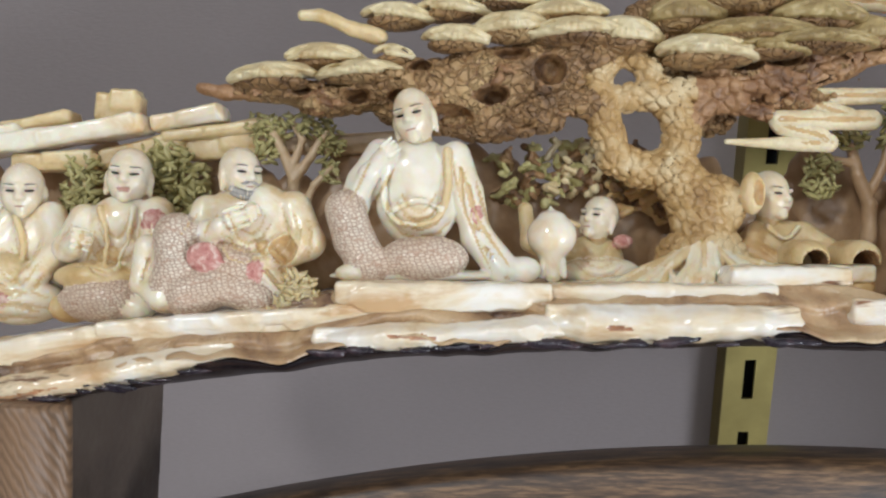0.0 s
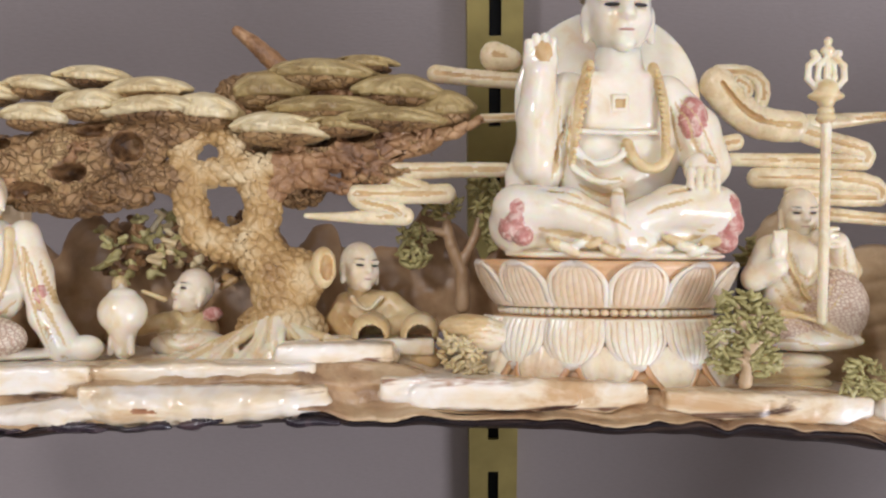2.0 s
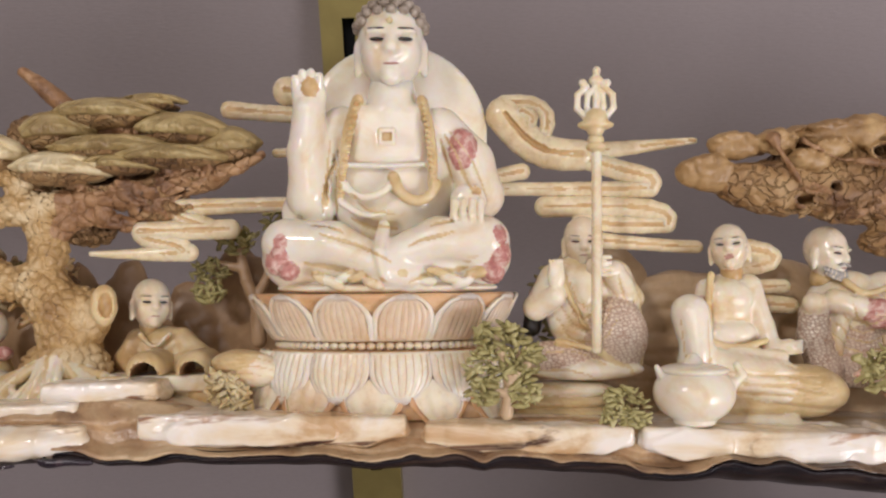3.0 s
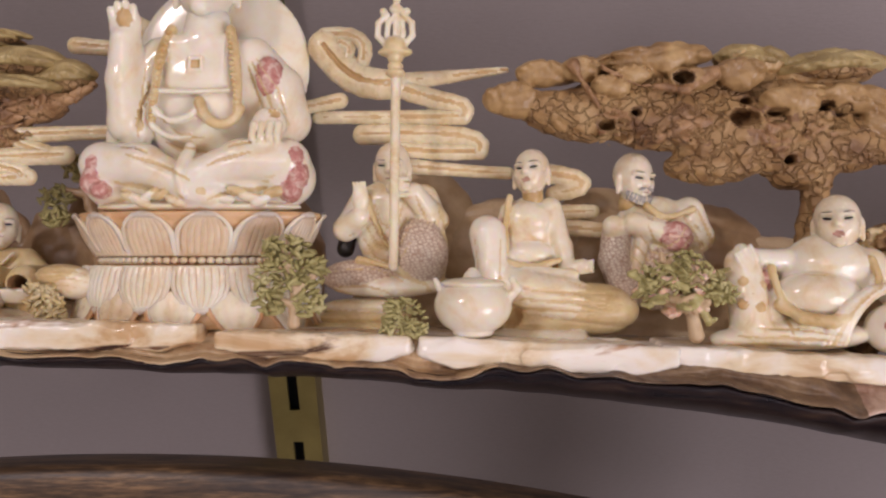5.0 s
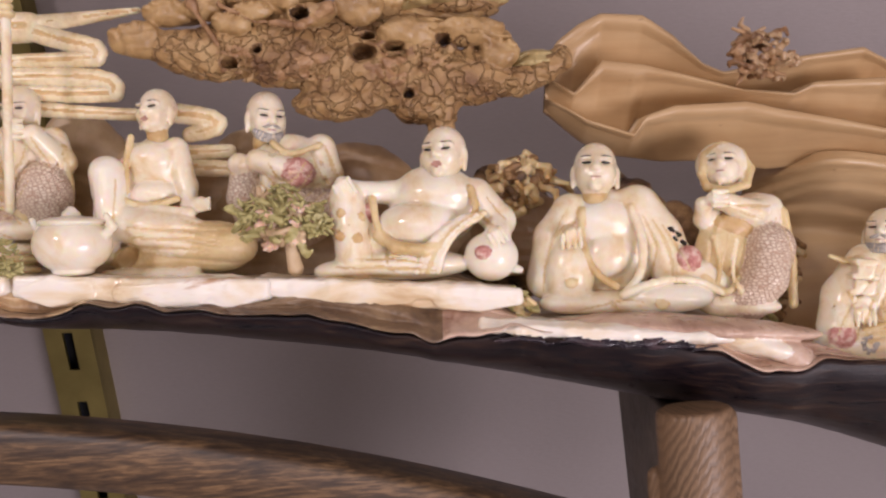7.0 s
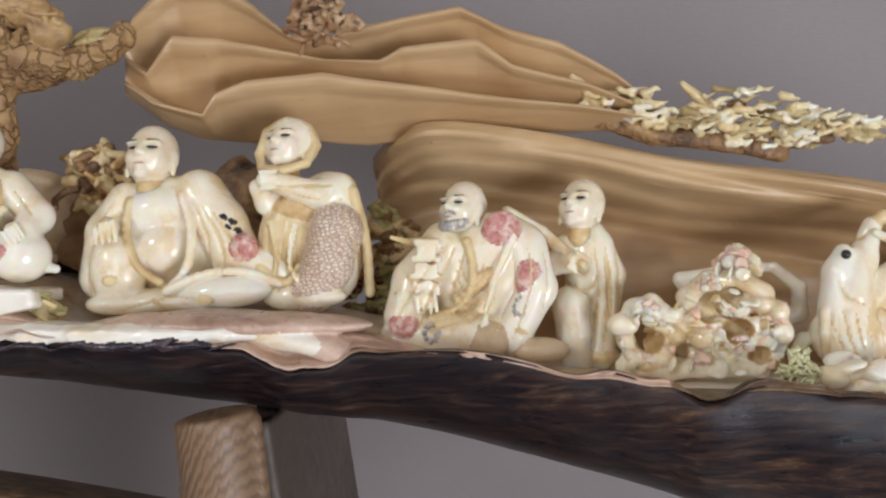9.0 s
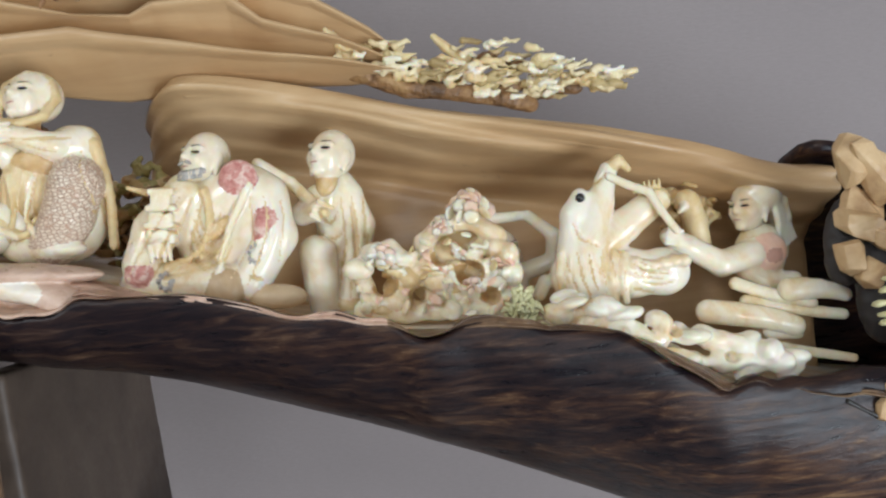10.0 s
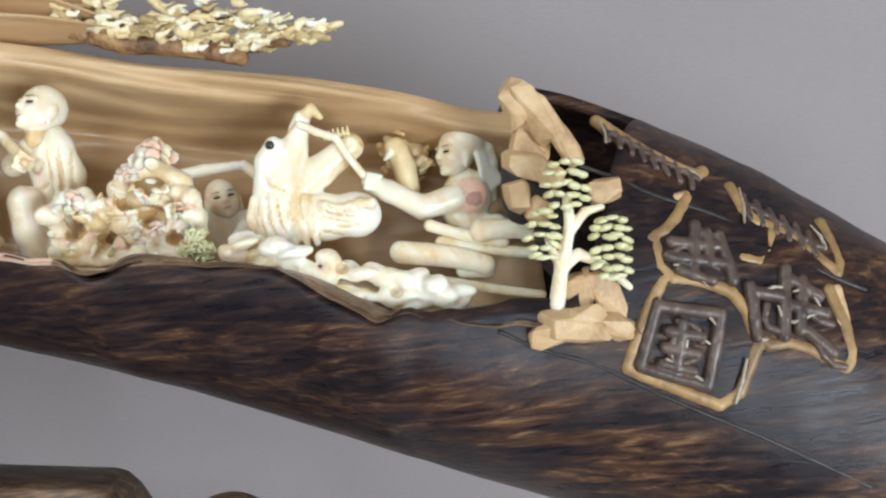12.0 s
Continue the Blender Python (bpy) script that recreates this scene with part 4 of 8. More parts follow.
def spray(c, u, v, w, ru, rv, n, size, seed, mat=None, droop=0.0):
    """Pointed leaves in whorls through a clump."""
    rng = random.Random(seed)
    for _ in range(n):
        a, q, d = rng.uniform(0, 6.283), math.sqrt(rng.random()), rng.uniform(-0.6, 0.9)
        x, y = u + ru * q * math.cos(a), v + rv * q * math.sin(a)
        R = turned(rng.uniform(-50, 50), rng.uniform(-40, 40), rng.uniform(-70, 70) + droop)
        k = size * rng.uniform(0.7, 1.3)
        c.bead(x, y, w + d * ru * 0.5 * (1 - q * 0.5), k * 1.25, k * 0.40, k * 0.26, mat or LEAF, rot=R, n=6)


def shrub(name, at, s, roll, o, stems, clumps, label, category="bush", leaf=None, wood=None, size=8, seed=1, group="carved bushes", density=1.0):
    """A small carved bush: stem, and clumps of pointed leaves."""
    ob = thing(name, at, label, category, group)
    if stems:
        c = Carving(at, s, roll, o, [wood or CREAM], 2.4)
        for pts, r0, r1 in stems:
            c.tube(pts, r0, None, 3, end=r1)
        c.ripple = [(0.8, 0.15, seed)]
        carve("stem", c, ob)
    for i, (u, v, w, ru, rv) in enumerate(clumps):
        c = Carving(at, s, roll, o, [leaf or LEAF], 3)
        spray(c, u, v, w, ru, rv, int(density * (16 + ru * rv / 26)), size, seed * 31 + i, leaf)
        carve("leaf_clump", c, ob)
    return ob


def gnarl(name, at, s, roll, o, u, v, w, ru, rv, n, r, seed, label, category, mats, owner=None, holes=4, group=""):
    """A pierced, lumpy piece: a mat of short crooked twigs."""
    rng = random.Random(seed)
    c = Carving(at, s, roll, o, list(mats), 2.6)
    for i in range(n):
        a, q = rng.uniform(0, 6.283), math.sqrt(rng.random())
        p = [u + ru * q * math.cos(a), v + rv * q * math.sin(a), w + rng.uniform(-1, 1) * ru * 0.3 * (1 - q * q)]
        pts = [tuple(p)]
        for _ in range(3):
            p = [p[0] + rng.uniform(-1, 1) * r * 2.2, p[1] + rng.uniform(-1, 1) * r * 1.6, p[2] + rng.uniform(-1, 1) * r * 1.8]
            pts.append(tuple(p))
        c.tube(pts, r * rng.uniform(0.6, 1.1), mats[rng.randrange(len(mats))], 2.5, end=r * 0.5)
    c.ripple = [(0.8, 0.2, seed)]
    return tagged(carve(name, c, owner), label, category, group)


# ---- the great pine ----
def great_pine():
    at, s, roll, o = (0.0919, 0.410, 0.0), 0.000255, -0.86, (945, 463)
    tree = thing("pine_tree", at, "carved pine with plated trunk and flat olive foliage pads", "tree", "carved pines")
    c = Carving(at, s, roll, o, [TRUNK, IVORY, STAIN, UNDER, BOUGH, RUSSET, CREAM], 2.5)
    c.tube([(950, 500, 5), (954, 430, 5), (938, 368, 3), (898, 314, 0)], 60, TRUNK, 8, end=46)
    c.ell(972, 378, 5, 58, 60, 48, TRUNK, 8).ell(950, 470, 12, 84, 56, 52, TRUNK, 12)
    c.tube([(898, 318, 0), (838, 312, -2), (796, 292, -2), (782, 245, -4), (774, 200, -6)], 36, TRUNK, 9, end=30)
    c.tube([(905, 312, 0), (914, 258, 0), (906, 210, -3), (862, 176, -5), (790, 190, -6)], 37, TRUNK, 9, end=27)
    c.tube([(774, 200, -6), (764, 152, -10), (792, 112, -14)], 27, TRUNK, 8, end=24)
    c.tube([(864, 176, -5), (856, 134, -10), (822, 108, -14)], 26, TRUNK, 8, end=22)
    c.tube([(776, 204, -6), (709, 186, 2), (650, 208, 0), (560, 236, -6), (470, 238, -12)], 30, BOUGH, 10, end=17)
    c.tube([(866, 178, 0), (930, 172, 0)], 29, TRUNK, 9, end=25)
    c.tube([(930, 172, 0), (1000, 166, 8), (1070, 158, 12), (1130, 142, 10), (1205, 122, 10)], 24, RUSSET, 9, end=18)
    c.tube([(1205, 122, 10), (1262, 114, 12), (1308, 90, 14)], 16, RUSSET, 5, end=8)
    c.tube([(912, 236, 2), (962, 194, 0), (1012, 196, 0), (1066, 214, 0)], 25, RUSSET, 8, end=15)
    c.ell(1028, 356, 40, 24, 38, 20, CREAM, 5, side=35)
    c.ell(1040, 356, 58, 12, 24, 18, STAIN, 3, cut=True, side=35)
    c.ell(925, 526, 34, 196, 30, 58, IVORY, 12).ell(940, 508, 16, 100, 36, 44, CREAM, 14)
    rng = random.Random(6)
    for i in range(15):
        e = 752 + 25 * i
        d = e - 935
        mid = (940 + d * 0.62 + rng.uniform(-16, 16), 486 + rng.uniform(-8, 8), 74 - abs(d) * 0.06)
        c.tube([(945 + d * 0.30, 448 + abs(d) * 0.12, 58 - abs(d) * 0.06), mid, (e + rng.uniform(-8, 8), 532, 92)], 9, (IVORY, CREAM, IVORY)[i % 3], 2.5, end=6)
        c.tube([mid, (mid[0] + rng.choice([-1, 1]) * rng.uniform(18, 34), 520 + rng.uniform(-6, 12), 88)], 6.5, IVORY, 2.5, end=4)
    c.plates = [([TRUNK], 22, 6.0, 4.2, 3, GAP), ([BOUGH, RUSSET], 30, 4.6, 4.0, 5, UNDER)]
    c.ripple = [(1.6, 0.05, 3), (0.8, 0.16, 4)]
    carve("trunk", c, tree, "golden ivory trunk cut in raised bark plates")

    def mass(lumps, hollows, mat, other, seed, spread):
        c = Carving(at, s, roll, o, [mat, other, UNDER], 3.0)
        for u, v, w, ru, rv, rw in lumps:
            c.ell(u, v, w, ru, rv, rw, mat, 8)
        rng = random.Random(seed)
        for _ in range(60):
            u, v, w, ru, rv, rw = rng.choice(lumps)
            a, q = rng.uniform(0, 6.283), rng.uniform(0.2, 0.9)
            c.tube([(u + ru * q * math.cos(a) + k * rng.uniform(8, 20), v + rv * q * math.sin(a) + rng.uniform(-7, 7), w + rw * math.sqrt(1 - q * q) + rng.uniform(-4, 5)) for k in range(3)], rng.uniform(5, 10), rng.choice([mat, mat, other]), 4, end=4)
        # The hollows take the darkest brown: their shade is put into the colour.
        for u, v, ru, rv in hollows:
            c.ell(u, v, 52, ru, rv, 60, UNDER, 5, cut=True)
        c.plates = [([mat, other], spread, 4.8, 4.4, seed, UNDER)]
        c.ripple = [(4.5, 0.045, seed), (2.2, 0.13, seed + 1), (0.9, 0.3, seed + 2)]
        carve("bough", c, tree, "brown gnarled underside of the branches")

    mass(((150, 172, -8, 70, 18, 36), (210, 178, -8, 84, 26, 44), (290, 192, -10, 90, 30, 46), (385, 172, -8, 90, 42, 54), (470, 170, -8, 100, 58, 56), (560, 160, -10, 100, 68, 56), (650, 138, -10, 90, 56, 52), (730, 108, -14, 80, 44, 46), (440, 214, -14, 84, 28, 44), (565, 232, -14, 92, 34, 44), (652, 224, -16, 56, 26, 36)),
         ((444, 135, 24, 14), (679, 141, 28, 30), (505, 222, 42, 19), (632, 232, 26, 14), (573, 188, 32, 17), (330, 190, 26, 11), (235, 178, 20, 9), (600, 110, 36, 12), (410, 190, 20, 12)), BOUGH, RUSSET, 21, 30)
    mass(((1000, 128, -14, 72, 34, 46), (1082, 146, -12, 92, 40, 52), (1165, 126, -12, 80, 30, 46), (1120, 188, -16, 64, 22, 36), (940, 30, -34, 50, 40, 30), (1100, 40, -40, 120, 36, 34)),
         ((1017, 126, 34, 17), (1090, 118, 28, 12), (1046, 190, 26, 13), (1150, 152, 26, 11), (932, 138, 20, 12)), RUSSET, BOUGH, 31, 28)
    mass(((800, 78, -40, 70, 44, 30), (884, 104, -44, 64, 52, 30), (960, 214, -50, 70, 34, 26), (880, 30, -50, 70, 40, 30)), ((884, 96, 26, 20), (830, 60, 20, 14)), BOUGH, RUSSET, 37, 28)
    c = Carving(at, s, roll, o, [CREAM, RUSSET], 2.8)
    c.tube([(370, 78, 0), (320, 62, 4), (262, 40, 6), (232, 40, 8)], 15, CREAM, 5, end=10)
    c.ripple = [(1.6, 0.1, 24), (1.0, 0.25, 25)]
    carve("twig", c, tree)
    c = Carving(at, s, roll, o, [RUSSET], 2.8)
    c.tube([(142, 176, 0), (90, 180, 4), (48, 172, 8)], 16, RUSSET, 6, end=10)
    c.ripple = [(1.6, 0.1, 26), (1.0, 0.25, 27)]
    carve("twig", c, tree)
    c = Carving(at, s, roll, o, [RUSSET], 2.8)
    c.tube([(970, 20, -20), (925, -28, -10), (866, -76, -6)], 23, RUSSET, 6, end=11)
    c.ripple = [(1.8, 0.1, 28), (1.0, 0.25, 29)]
    carve("twig", c, tree)
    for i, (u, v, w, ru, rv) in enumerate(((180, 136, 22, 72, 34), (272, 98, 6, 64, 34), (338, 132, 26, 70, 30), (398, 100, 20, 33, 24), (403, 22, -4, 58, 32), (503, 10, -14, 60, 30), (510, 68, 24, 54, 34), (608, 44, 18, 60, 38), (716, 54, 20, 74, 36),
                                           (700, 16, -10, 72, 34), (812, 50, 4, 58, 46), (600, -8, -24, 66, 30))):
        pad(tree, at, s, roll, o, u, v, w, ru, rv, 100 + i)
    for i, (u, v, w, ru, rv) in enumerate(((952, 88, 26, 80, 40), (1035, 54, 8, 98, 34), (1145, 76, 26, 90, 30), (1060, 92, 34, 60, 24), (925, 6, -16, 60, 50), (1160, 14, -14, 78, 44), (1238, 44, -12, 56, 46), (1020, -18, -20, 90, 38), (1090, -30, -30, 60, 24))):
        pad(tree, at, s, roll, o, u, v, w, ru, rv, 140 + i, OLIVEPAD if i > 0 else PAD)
    return tree


great_pine()


def second_pine():
    at, s, roll, o = (0.4944, 0.410, 0.0512), 0.000273, -2.88, (760, 180)
    tree = thing("pine_tree", (0.523, 0.41, -0.02), "carved pine with brown pierced crown spreading from one trunk", "tree", "carved pines")
    c = Carving(at, s, roll, o, [CROWNTAN, RUSSET, TANLOBE, UNDER], 2.8)
    for u, v, w, ru, rv, rw in ((512, 121, -4, 85, 52, 44), (634, 121, -4, 115, 64, 44), (755, 155, -4, 109, 70, 44), (876, 179, -4, 91, 64, 44), (955, 170, -4, 73, 52, 44), (725, 212, -4, 79, 30, 44), (883, 231, -4, 52, 24, 44), (446, 115, -4, 55, 36, 44)):
        c.ell(u, v, w, ru, rv, rw, CROWNTAN, 9)
    c.ell(600, 84, -14, 120, 42, 30, CROWNTAN, 9).ell(760, 84, -16, 140, 50, 30, CROWNTAN, 9).ell(910, 100, -14, 110, 46, 30, CROWNTAN, 9)
    rng = random.Random(9)
    for i, (u, v, w, ru, rv) in enumerate(((379, 100, 14, 49, 33), (430, 55, 6, 46, 25), (500, 49, 16, 38, 25), (549, 79, 30, 36, 22), (634, 30, 14, 91, 27), (767, 55, 26, 42, 29), (792, 24, -10, 61, 25), (937, 36, -14, 91, 30), (855, 100, 30, 55, 24), (961, 97, 24, 58, 25), (1010, 130, 16, 36, 29), (688, 67, 34, 42, 22), (585, 58, 28, 36, 22))):
        c.ell(u, v, w, ru, rv, 24, TANLOBE, 3.5, turn=rng.uniform(-8, 8))
        for k in range(5):
            a = math.pi * (0.1 + 0.2 * k)
            c.ell(u - ru * 0.74 * math.cos(a), v - rv * 0.1 - rv * 0.55 * math.sin(a), w + 2, ru * 0.28, rv * 0.36, 22, TANLOBE if i not in (6, 7) else OLIVEPAD, 5)
    c.tube([(907, 243, -8), (907, 285, -8), (898, 340, -8), (892, 400, -8)], 28, CROWNTAN, 9, end=24)
    c.tube([(482, 46, 44), (509, 91, 44), (549, 149, 44)], 10, RUSSET, 3, end=6)
    c.tube([(719, 58, 48), (676, 85, 48), (591, 79, 48), (531, 49, 48)], 9, RUSSET, 4, end=5)
    c.tube([(998, 176, -4), (1046, 176, -4), (1083, 158, -4), (1116, 137, -4)], 26, CROWNTAN, 8, end=22)
    for i in range(46):
        u, v = rng.uniform(520, 900), rng.uniform(120, 176)
        c.tube([(u + 14 * k, v + rng.uniform(-8, 8), 34 + rng.uniform(-6, 4)) for k in range(4)], rng.uniform(5, 9), rng.choice([CROWNTAN, CROWNTAN, RUSSET]), 4, end=3)
    # Holes cut in near-black brown, so part of their shade is painted.
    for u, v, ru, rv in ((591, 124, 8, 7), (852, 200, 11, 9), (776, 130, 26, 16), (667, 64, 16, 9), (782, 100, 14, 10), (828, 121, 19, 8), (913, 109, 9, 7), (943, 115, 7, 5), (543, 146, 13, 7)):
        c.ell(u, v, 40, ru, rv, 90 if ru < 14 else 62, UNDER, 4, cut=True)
    c.plates = [([CROWNTAN, RUSSET], 58, 3.2, 6.5, 31, CROWNTAN), ([TANLOBE], 74, 2.2, 6.0, 32, TANLOBE)]
    c.ripple = [(5.0, 0.045, 31), (2.8, 0.12, 32), (1.1, 0.3, 33)]
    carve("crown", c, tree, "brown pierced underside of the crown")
    for i, (u, v, w, ru, rv) in enumerate(((640, 6, -20, 66, 30), (566, 20, -10, 44, 26), (800, 4, -26, 60, 34), (930, 14, -26, 84, 36), (880, 74, 12, 46, 24), (970, 84, 8, 52, 26), (1076, 128, -14, 44, 30), (450, 36, -8, 44, 26))):
        pad(tree, at, s, roll, o, u, v, w, ru, rv, 180 + i, OLIVEPAD if i in (2, 3, 6) else TANLOBE, CROWNTAN)
    return tree


second_pine()


# ---- cliffs behind the figures ----
def strata_material():
    """Tan ivory core: long soft growth bands, small dark pits, a polished sheen."""
    m, nt, b = material("banded_tan_ivory")
    bands = noise_tex(nt, coords(nt, (5, 34, 60), (0, radians(-9), 0)), 1.6, 5, 0.6, 0.6)
    clouds = noise_tex(nt, coords(nt), 22, 5, 0.6, 0.4)
    col = ramp(nt, bands, [(0.30, (0.32, 0.185, 0.08)), (0.46, (0.46, 0.30, 0.14)), (0.62, (0.58, 0.41, 0.22)), (0.75, (0.68, 0.53, 0.33))])
    col = mix(nt, 0.58, col, ramp(nt, clouds, [(0.3, (0.42, 0.245, 0.115)), (0.7, (0.58, 0.405, 0.225))]))
    pits = noise_tex(nt, coords(nt, (1, 1, 1.6)), 95, 3, 0.6)
    col = mix(nt, ramp(nt, pits, [(0.70, (0, 0, 0)), (0.76, (0.8,) * 3)]), col, (0.16, 0.085, 0.04))
    nt.links.new(col, b.inputs["Base Color"])
    b.inputs["Roughness"].default_value = 0.33
    bump(nt, b, bands, 0.15, 0.0012)
    bump(nt, b, noise_tex(nt, coords(nt), 320, 4), 0.15, 0.0005)
    return m


STRATA = strata_material()



def frame_points(v, at, s, roll, o):
    a = radians(roll)
    du, dv = v[:, 0] - o[0], v[:, 1] - o[1]
    c, sn = math.cos(a), math.sin(a)
    return np.stack([at[0] + s * (du * c + dv * sn), at[1] - s * v[:, 2], at[2] + s * (du * sn - dv * c)], 1)


def cliffs():
    # left: stacked stone slabs
    at, s, roll, o = (-0.1208, 0.43, 0.0), 0.00027, -0.2, (400, 450)
    ob = thing("stone_slabs", at, "stacked pale ivory stone slabs behind the seated monks", "rock")
    for i, (u, v, w, ru, rv, rw, t, m) in enumerate(((80, 235, 10, 150, 17, 36, -8, IVORY), (20, 212, -6, 70, 12, 30, -10, CREAM), (300, 205, 0, 66, 15, 30, -9, IVORY), (360, 226, -10, 110, 12, 30, -6, CREAM), (380, 252, -18, 90, 22, 26, -4, CREAM),
                                      (165, 182, -20, 42, 26, 24, 4, CREAM), (60, 282, -6, 80, 16, 30, 0, CREAM), (560, 250, -30, 150, 16, 20, 0, PALEROCK), (215, 262, -12, 80, 20, 26, -12, CREAM), (-80, 250, 0, 90, 22, 36, -6, IVORY))):
        c = Carving(at, s, roll, o, [m], 3.6)
        c.box(u, v, w, ru, rv, rw, m, 2, turn=t, soft=7)
        c.box(u + ru * 0.3, v - rv * 0.5, w + 4, ru * 0.6, rv * 0.8, rw, m, 3, turn=t - 3, soft=6)
        c.ripple = [(1.4, 0.05, 60 + i), (0.8, 0.14, 61 + i)]
        carve("slab", c, ob)

    def backing(name, at, s, roll, o, lumps, seed, label, mats, voxel=4.6):
        """A rough rock face: overlapping upright lumps with hollows between."""
        c = Carving(at, s, roll, o, list(mats), voxel)
        for i, (u, v, w, ru, rv, rw) in enumerate(lumps):
            c.ell(u, v, w, ru, rv, rw, mats[i % len(mats)], 7, turn=14 * math.sin(i * 2.3))
        c.ripple = [(6.0, 0.04, seed), (3.0, 0.12, seed + 1), (1.2, 0.3, seed + 2)]
        carve(name, c, None, label, "rock", "rocks behind the figures")

    # First and last face: shade behind the figures is put into their colour.
    backing("rocky_cliff", (-0.1208, 0.445, 0.0), 0.00027, -0.2, (400, 450), [(-120 + 76 * i, 400 + 30 * math.sin(i * 1.9), -20 + 12 * (i % 2), 64, 150 - 14 * (i % 3), 26) for i in range(11)], 41, "rock face behind the seated monks, brown to stand in for shade", (ROCK,))
    backing("rocky_cliff", (0.13, 0.455, 0.0), 0.00029, -0.7, (800, 420), [(100 + 66 * i, 388 + 24 * math.sin(i * 1.4), -10 + 14 * (i % 2), 56, 138 - 14 * (i % 3), 26) for i in range(19)], 43, "tan weathered rock face under the pine", (ROCK,))
    backing("rocky_cliff", (0.60, 0.462, -0.03), 0.00029, -4.5, (700, 450), [(330 + 70 * i, 450 + 20 * math.sin(i * 1.7), -10 + 12 * (i % 2), 60, 120 - 14 * (i % 3), 26) for i in range(9)], 49, "rock face behind the seated pair, dark brown to stand in for shade", (UNDER,))
    for i, (u, v, w, ru, rv, rw, m) in enumerate(((640, 330, -6, 95, 105, 34, PALEROCK), (800, 380, -4, 150, 90, 34, PALEROCK), (960, 400, -10, 120, 130, 34, PALEROCK), (1130, 400, -14, 120, 100, 30, ROCK), (1250, 430, -12, 110, 80, 30, PALEROCK), (1400, 460, -16, 120, 80, 30, ROCK), (900, 500, -6, 420, 90, 22, PALEROCK))):
        c = Carving((0.42, 0.440, 0.02), 0.00029, -1.8, (900, 330), [m], 4.2)
        c.ell(u, v, w, ru, rv, rw, m, 8)
        for k in range(4):
            c.fold([(u - ru * 0.8, v - rv * (0.6 - 0.4 * k)), (u - ru * 0.1, v - rv * (0.75 - 0.42 * k)), (u + ru * 0.7, v - rv * (0.5 - 0.38 * k))], 6, 5, m)
        c.ripple = [(6.0, 0.028, 45 + i), (2.4, 0.09, 46 + i), (0.8, 0.25, 47 + i)]
        carve("boulder", c, None, "smooth tan carved boulder behind the smiling monks", "rock", "boulders")
    # the great layered cliff: terraces with proud ridges and hollow undercuts
    at, s, roll, o = (0.6953, 0.420, 0.0263), 0.000255, -6.1, (900, 150)
    ridges = [[(465, 62), (480, 28), (520, -6), (560, -28), (640, -28), (700, 8), (760, 58), (800, 72), (900, 45), (1060, 14), (1140, 52), (1230, 74), (1330, 130), (1425, 205)],
              [(465, 96), (518, 128), (565, 66), (640, 70), (770, 95), (830, 108), (925, 110), (960, 88), (1090, 74), (1150, 118), (1280, 152), (1425, 209)],
              [(465, 136), (540, 182), (628, 204), (648, 168), (700, 146), (830, 132), (900, 144), (1100, 172), (1290, 194), (1425, 213)],
              [(465, 160), (540, 216), (600, 238), (700, 246), (780, 240), (900, 250), (1060, 232), (1290, 226), (1425, 217)]]
    proud = [(-6, 60), (20, 84), (44, 86)]
    nu, nv = 240, 84
    us = np.linspace(465, 1425, nu)
    lines = [np.interp(us, [p[0] for p in r], [p[1] for p in r]) for r in ridges]
    for i in range(1, 4):
        lines[i] = np.maximum(lines[i], lines[i - 1] + 3)
    pts = np.zeros((nu, nv + 2, 3))
    for a in range(nu):
        taper = min(1.0, (us[a] - 465) / 90.0) ** 0.5 * min(1.0, (1425 - us[a]) / 160.0) ** 0.5
        for b in range(nv):
            q = 3 * b / (nv - 1)
            i = min(2, int(q))
            t = q - i
            w, deep = proud[i]
            v = lines[i][a] + (lines[i + 1][a] - lines[i][a]) * t
            prof = w + 9 * math.sin(math.pi * min(1, t * 3.2)) - deep * t ** 1.5
            pts[a, b + 1] = (us[a], v, -30 + (30 + prof) * taper)
        pts[a, 0] = (us[a], lines[0][a] + 2, -60)
        pts[a, nv + 1] = (us[a], lines[3][a] - 2, -60)
    pts = pts.reshape(-1, 3)
    nz = soft_noise(pts * np.array([0.6, 1, 0.4]), 0.05, 47)
    pts[:, 2] += 1.8 * nz
    pts[:, 1] += 1.2 * soft_noise(pts, 0.03, 48)
    nn = nv + 2
    f = [(i * nn + j, i * nn + j + 1, (i + 1) * nn + j + 1, (i + 1) * nn + j) for i in range(nu - 1) for j in range(nn - 1)]
    tint = [1 if 0 < j < nn - 1 and (3 * (j - 1) / (nv - 1)) % 1 < 0.16 else 0 for i in range(nu - 1) for j in range(nn - 1)] + [0] * (nu - 1)
    f += [(i * nn, (i + 1) * nn, (i + 1) * nn + nn - 1, i * nn + nn - 1) for i in range(nu - 1)]
    ob = mesh_object("layered_cliff", frame_points(pts, at, s, roll, o), f, [STRATA, STRATA], None, tint)
    tagged(ob, "tan layered cliff with sharp ridges of carved ivory core", "rock")


cliffs()

WALLTOP = [(0.66, -0.03), (0.685, 0.0), (0.705, 0.012), (0.727, 0.013), (0.78, 0.0), (0.829, -0.016), (0.894, -0.030), (0.944, -0.044), (0.976, -0.058), (1.0, -0.062)]


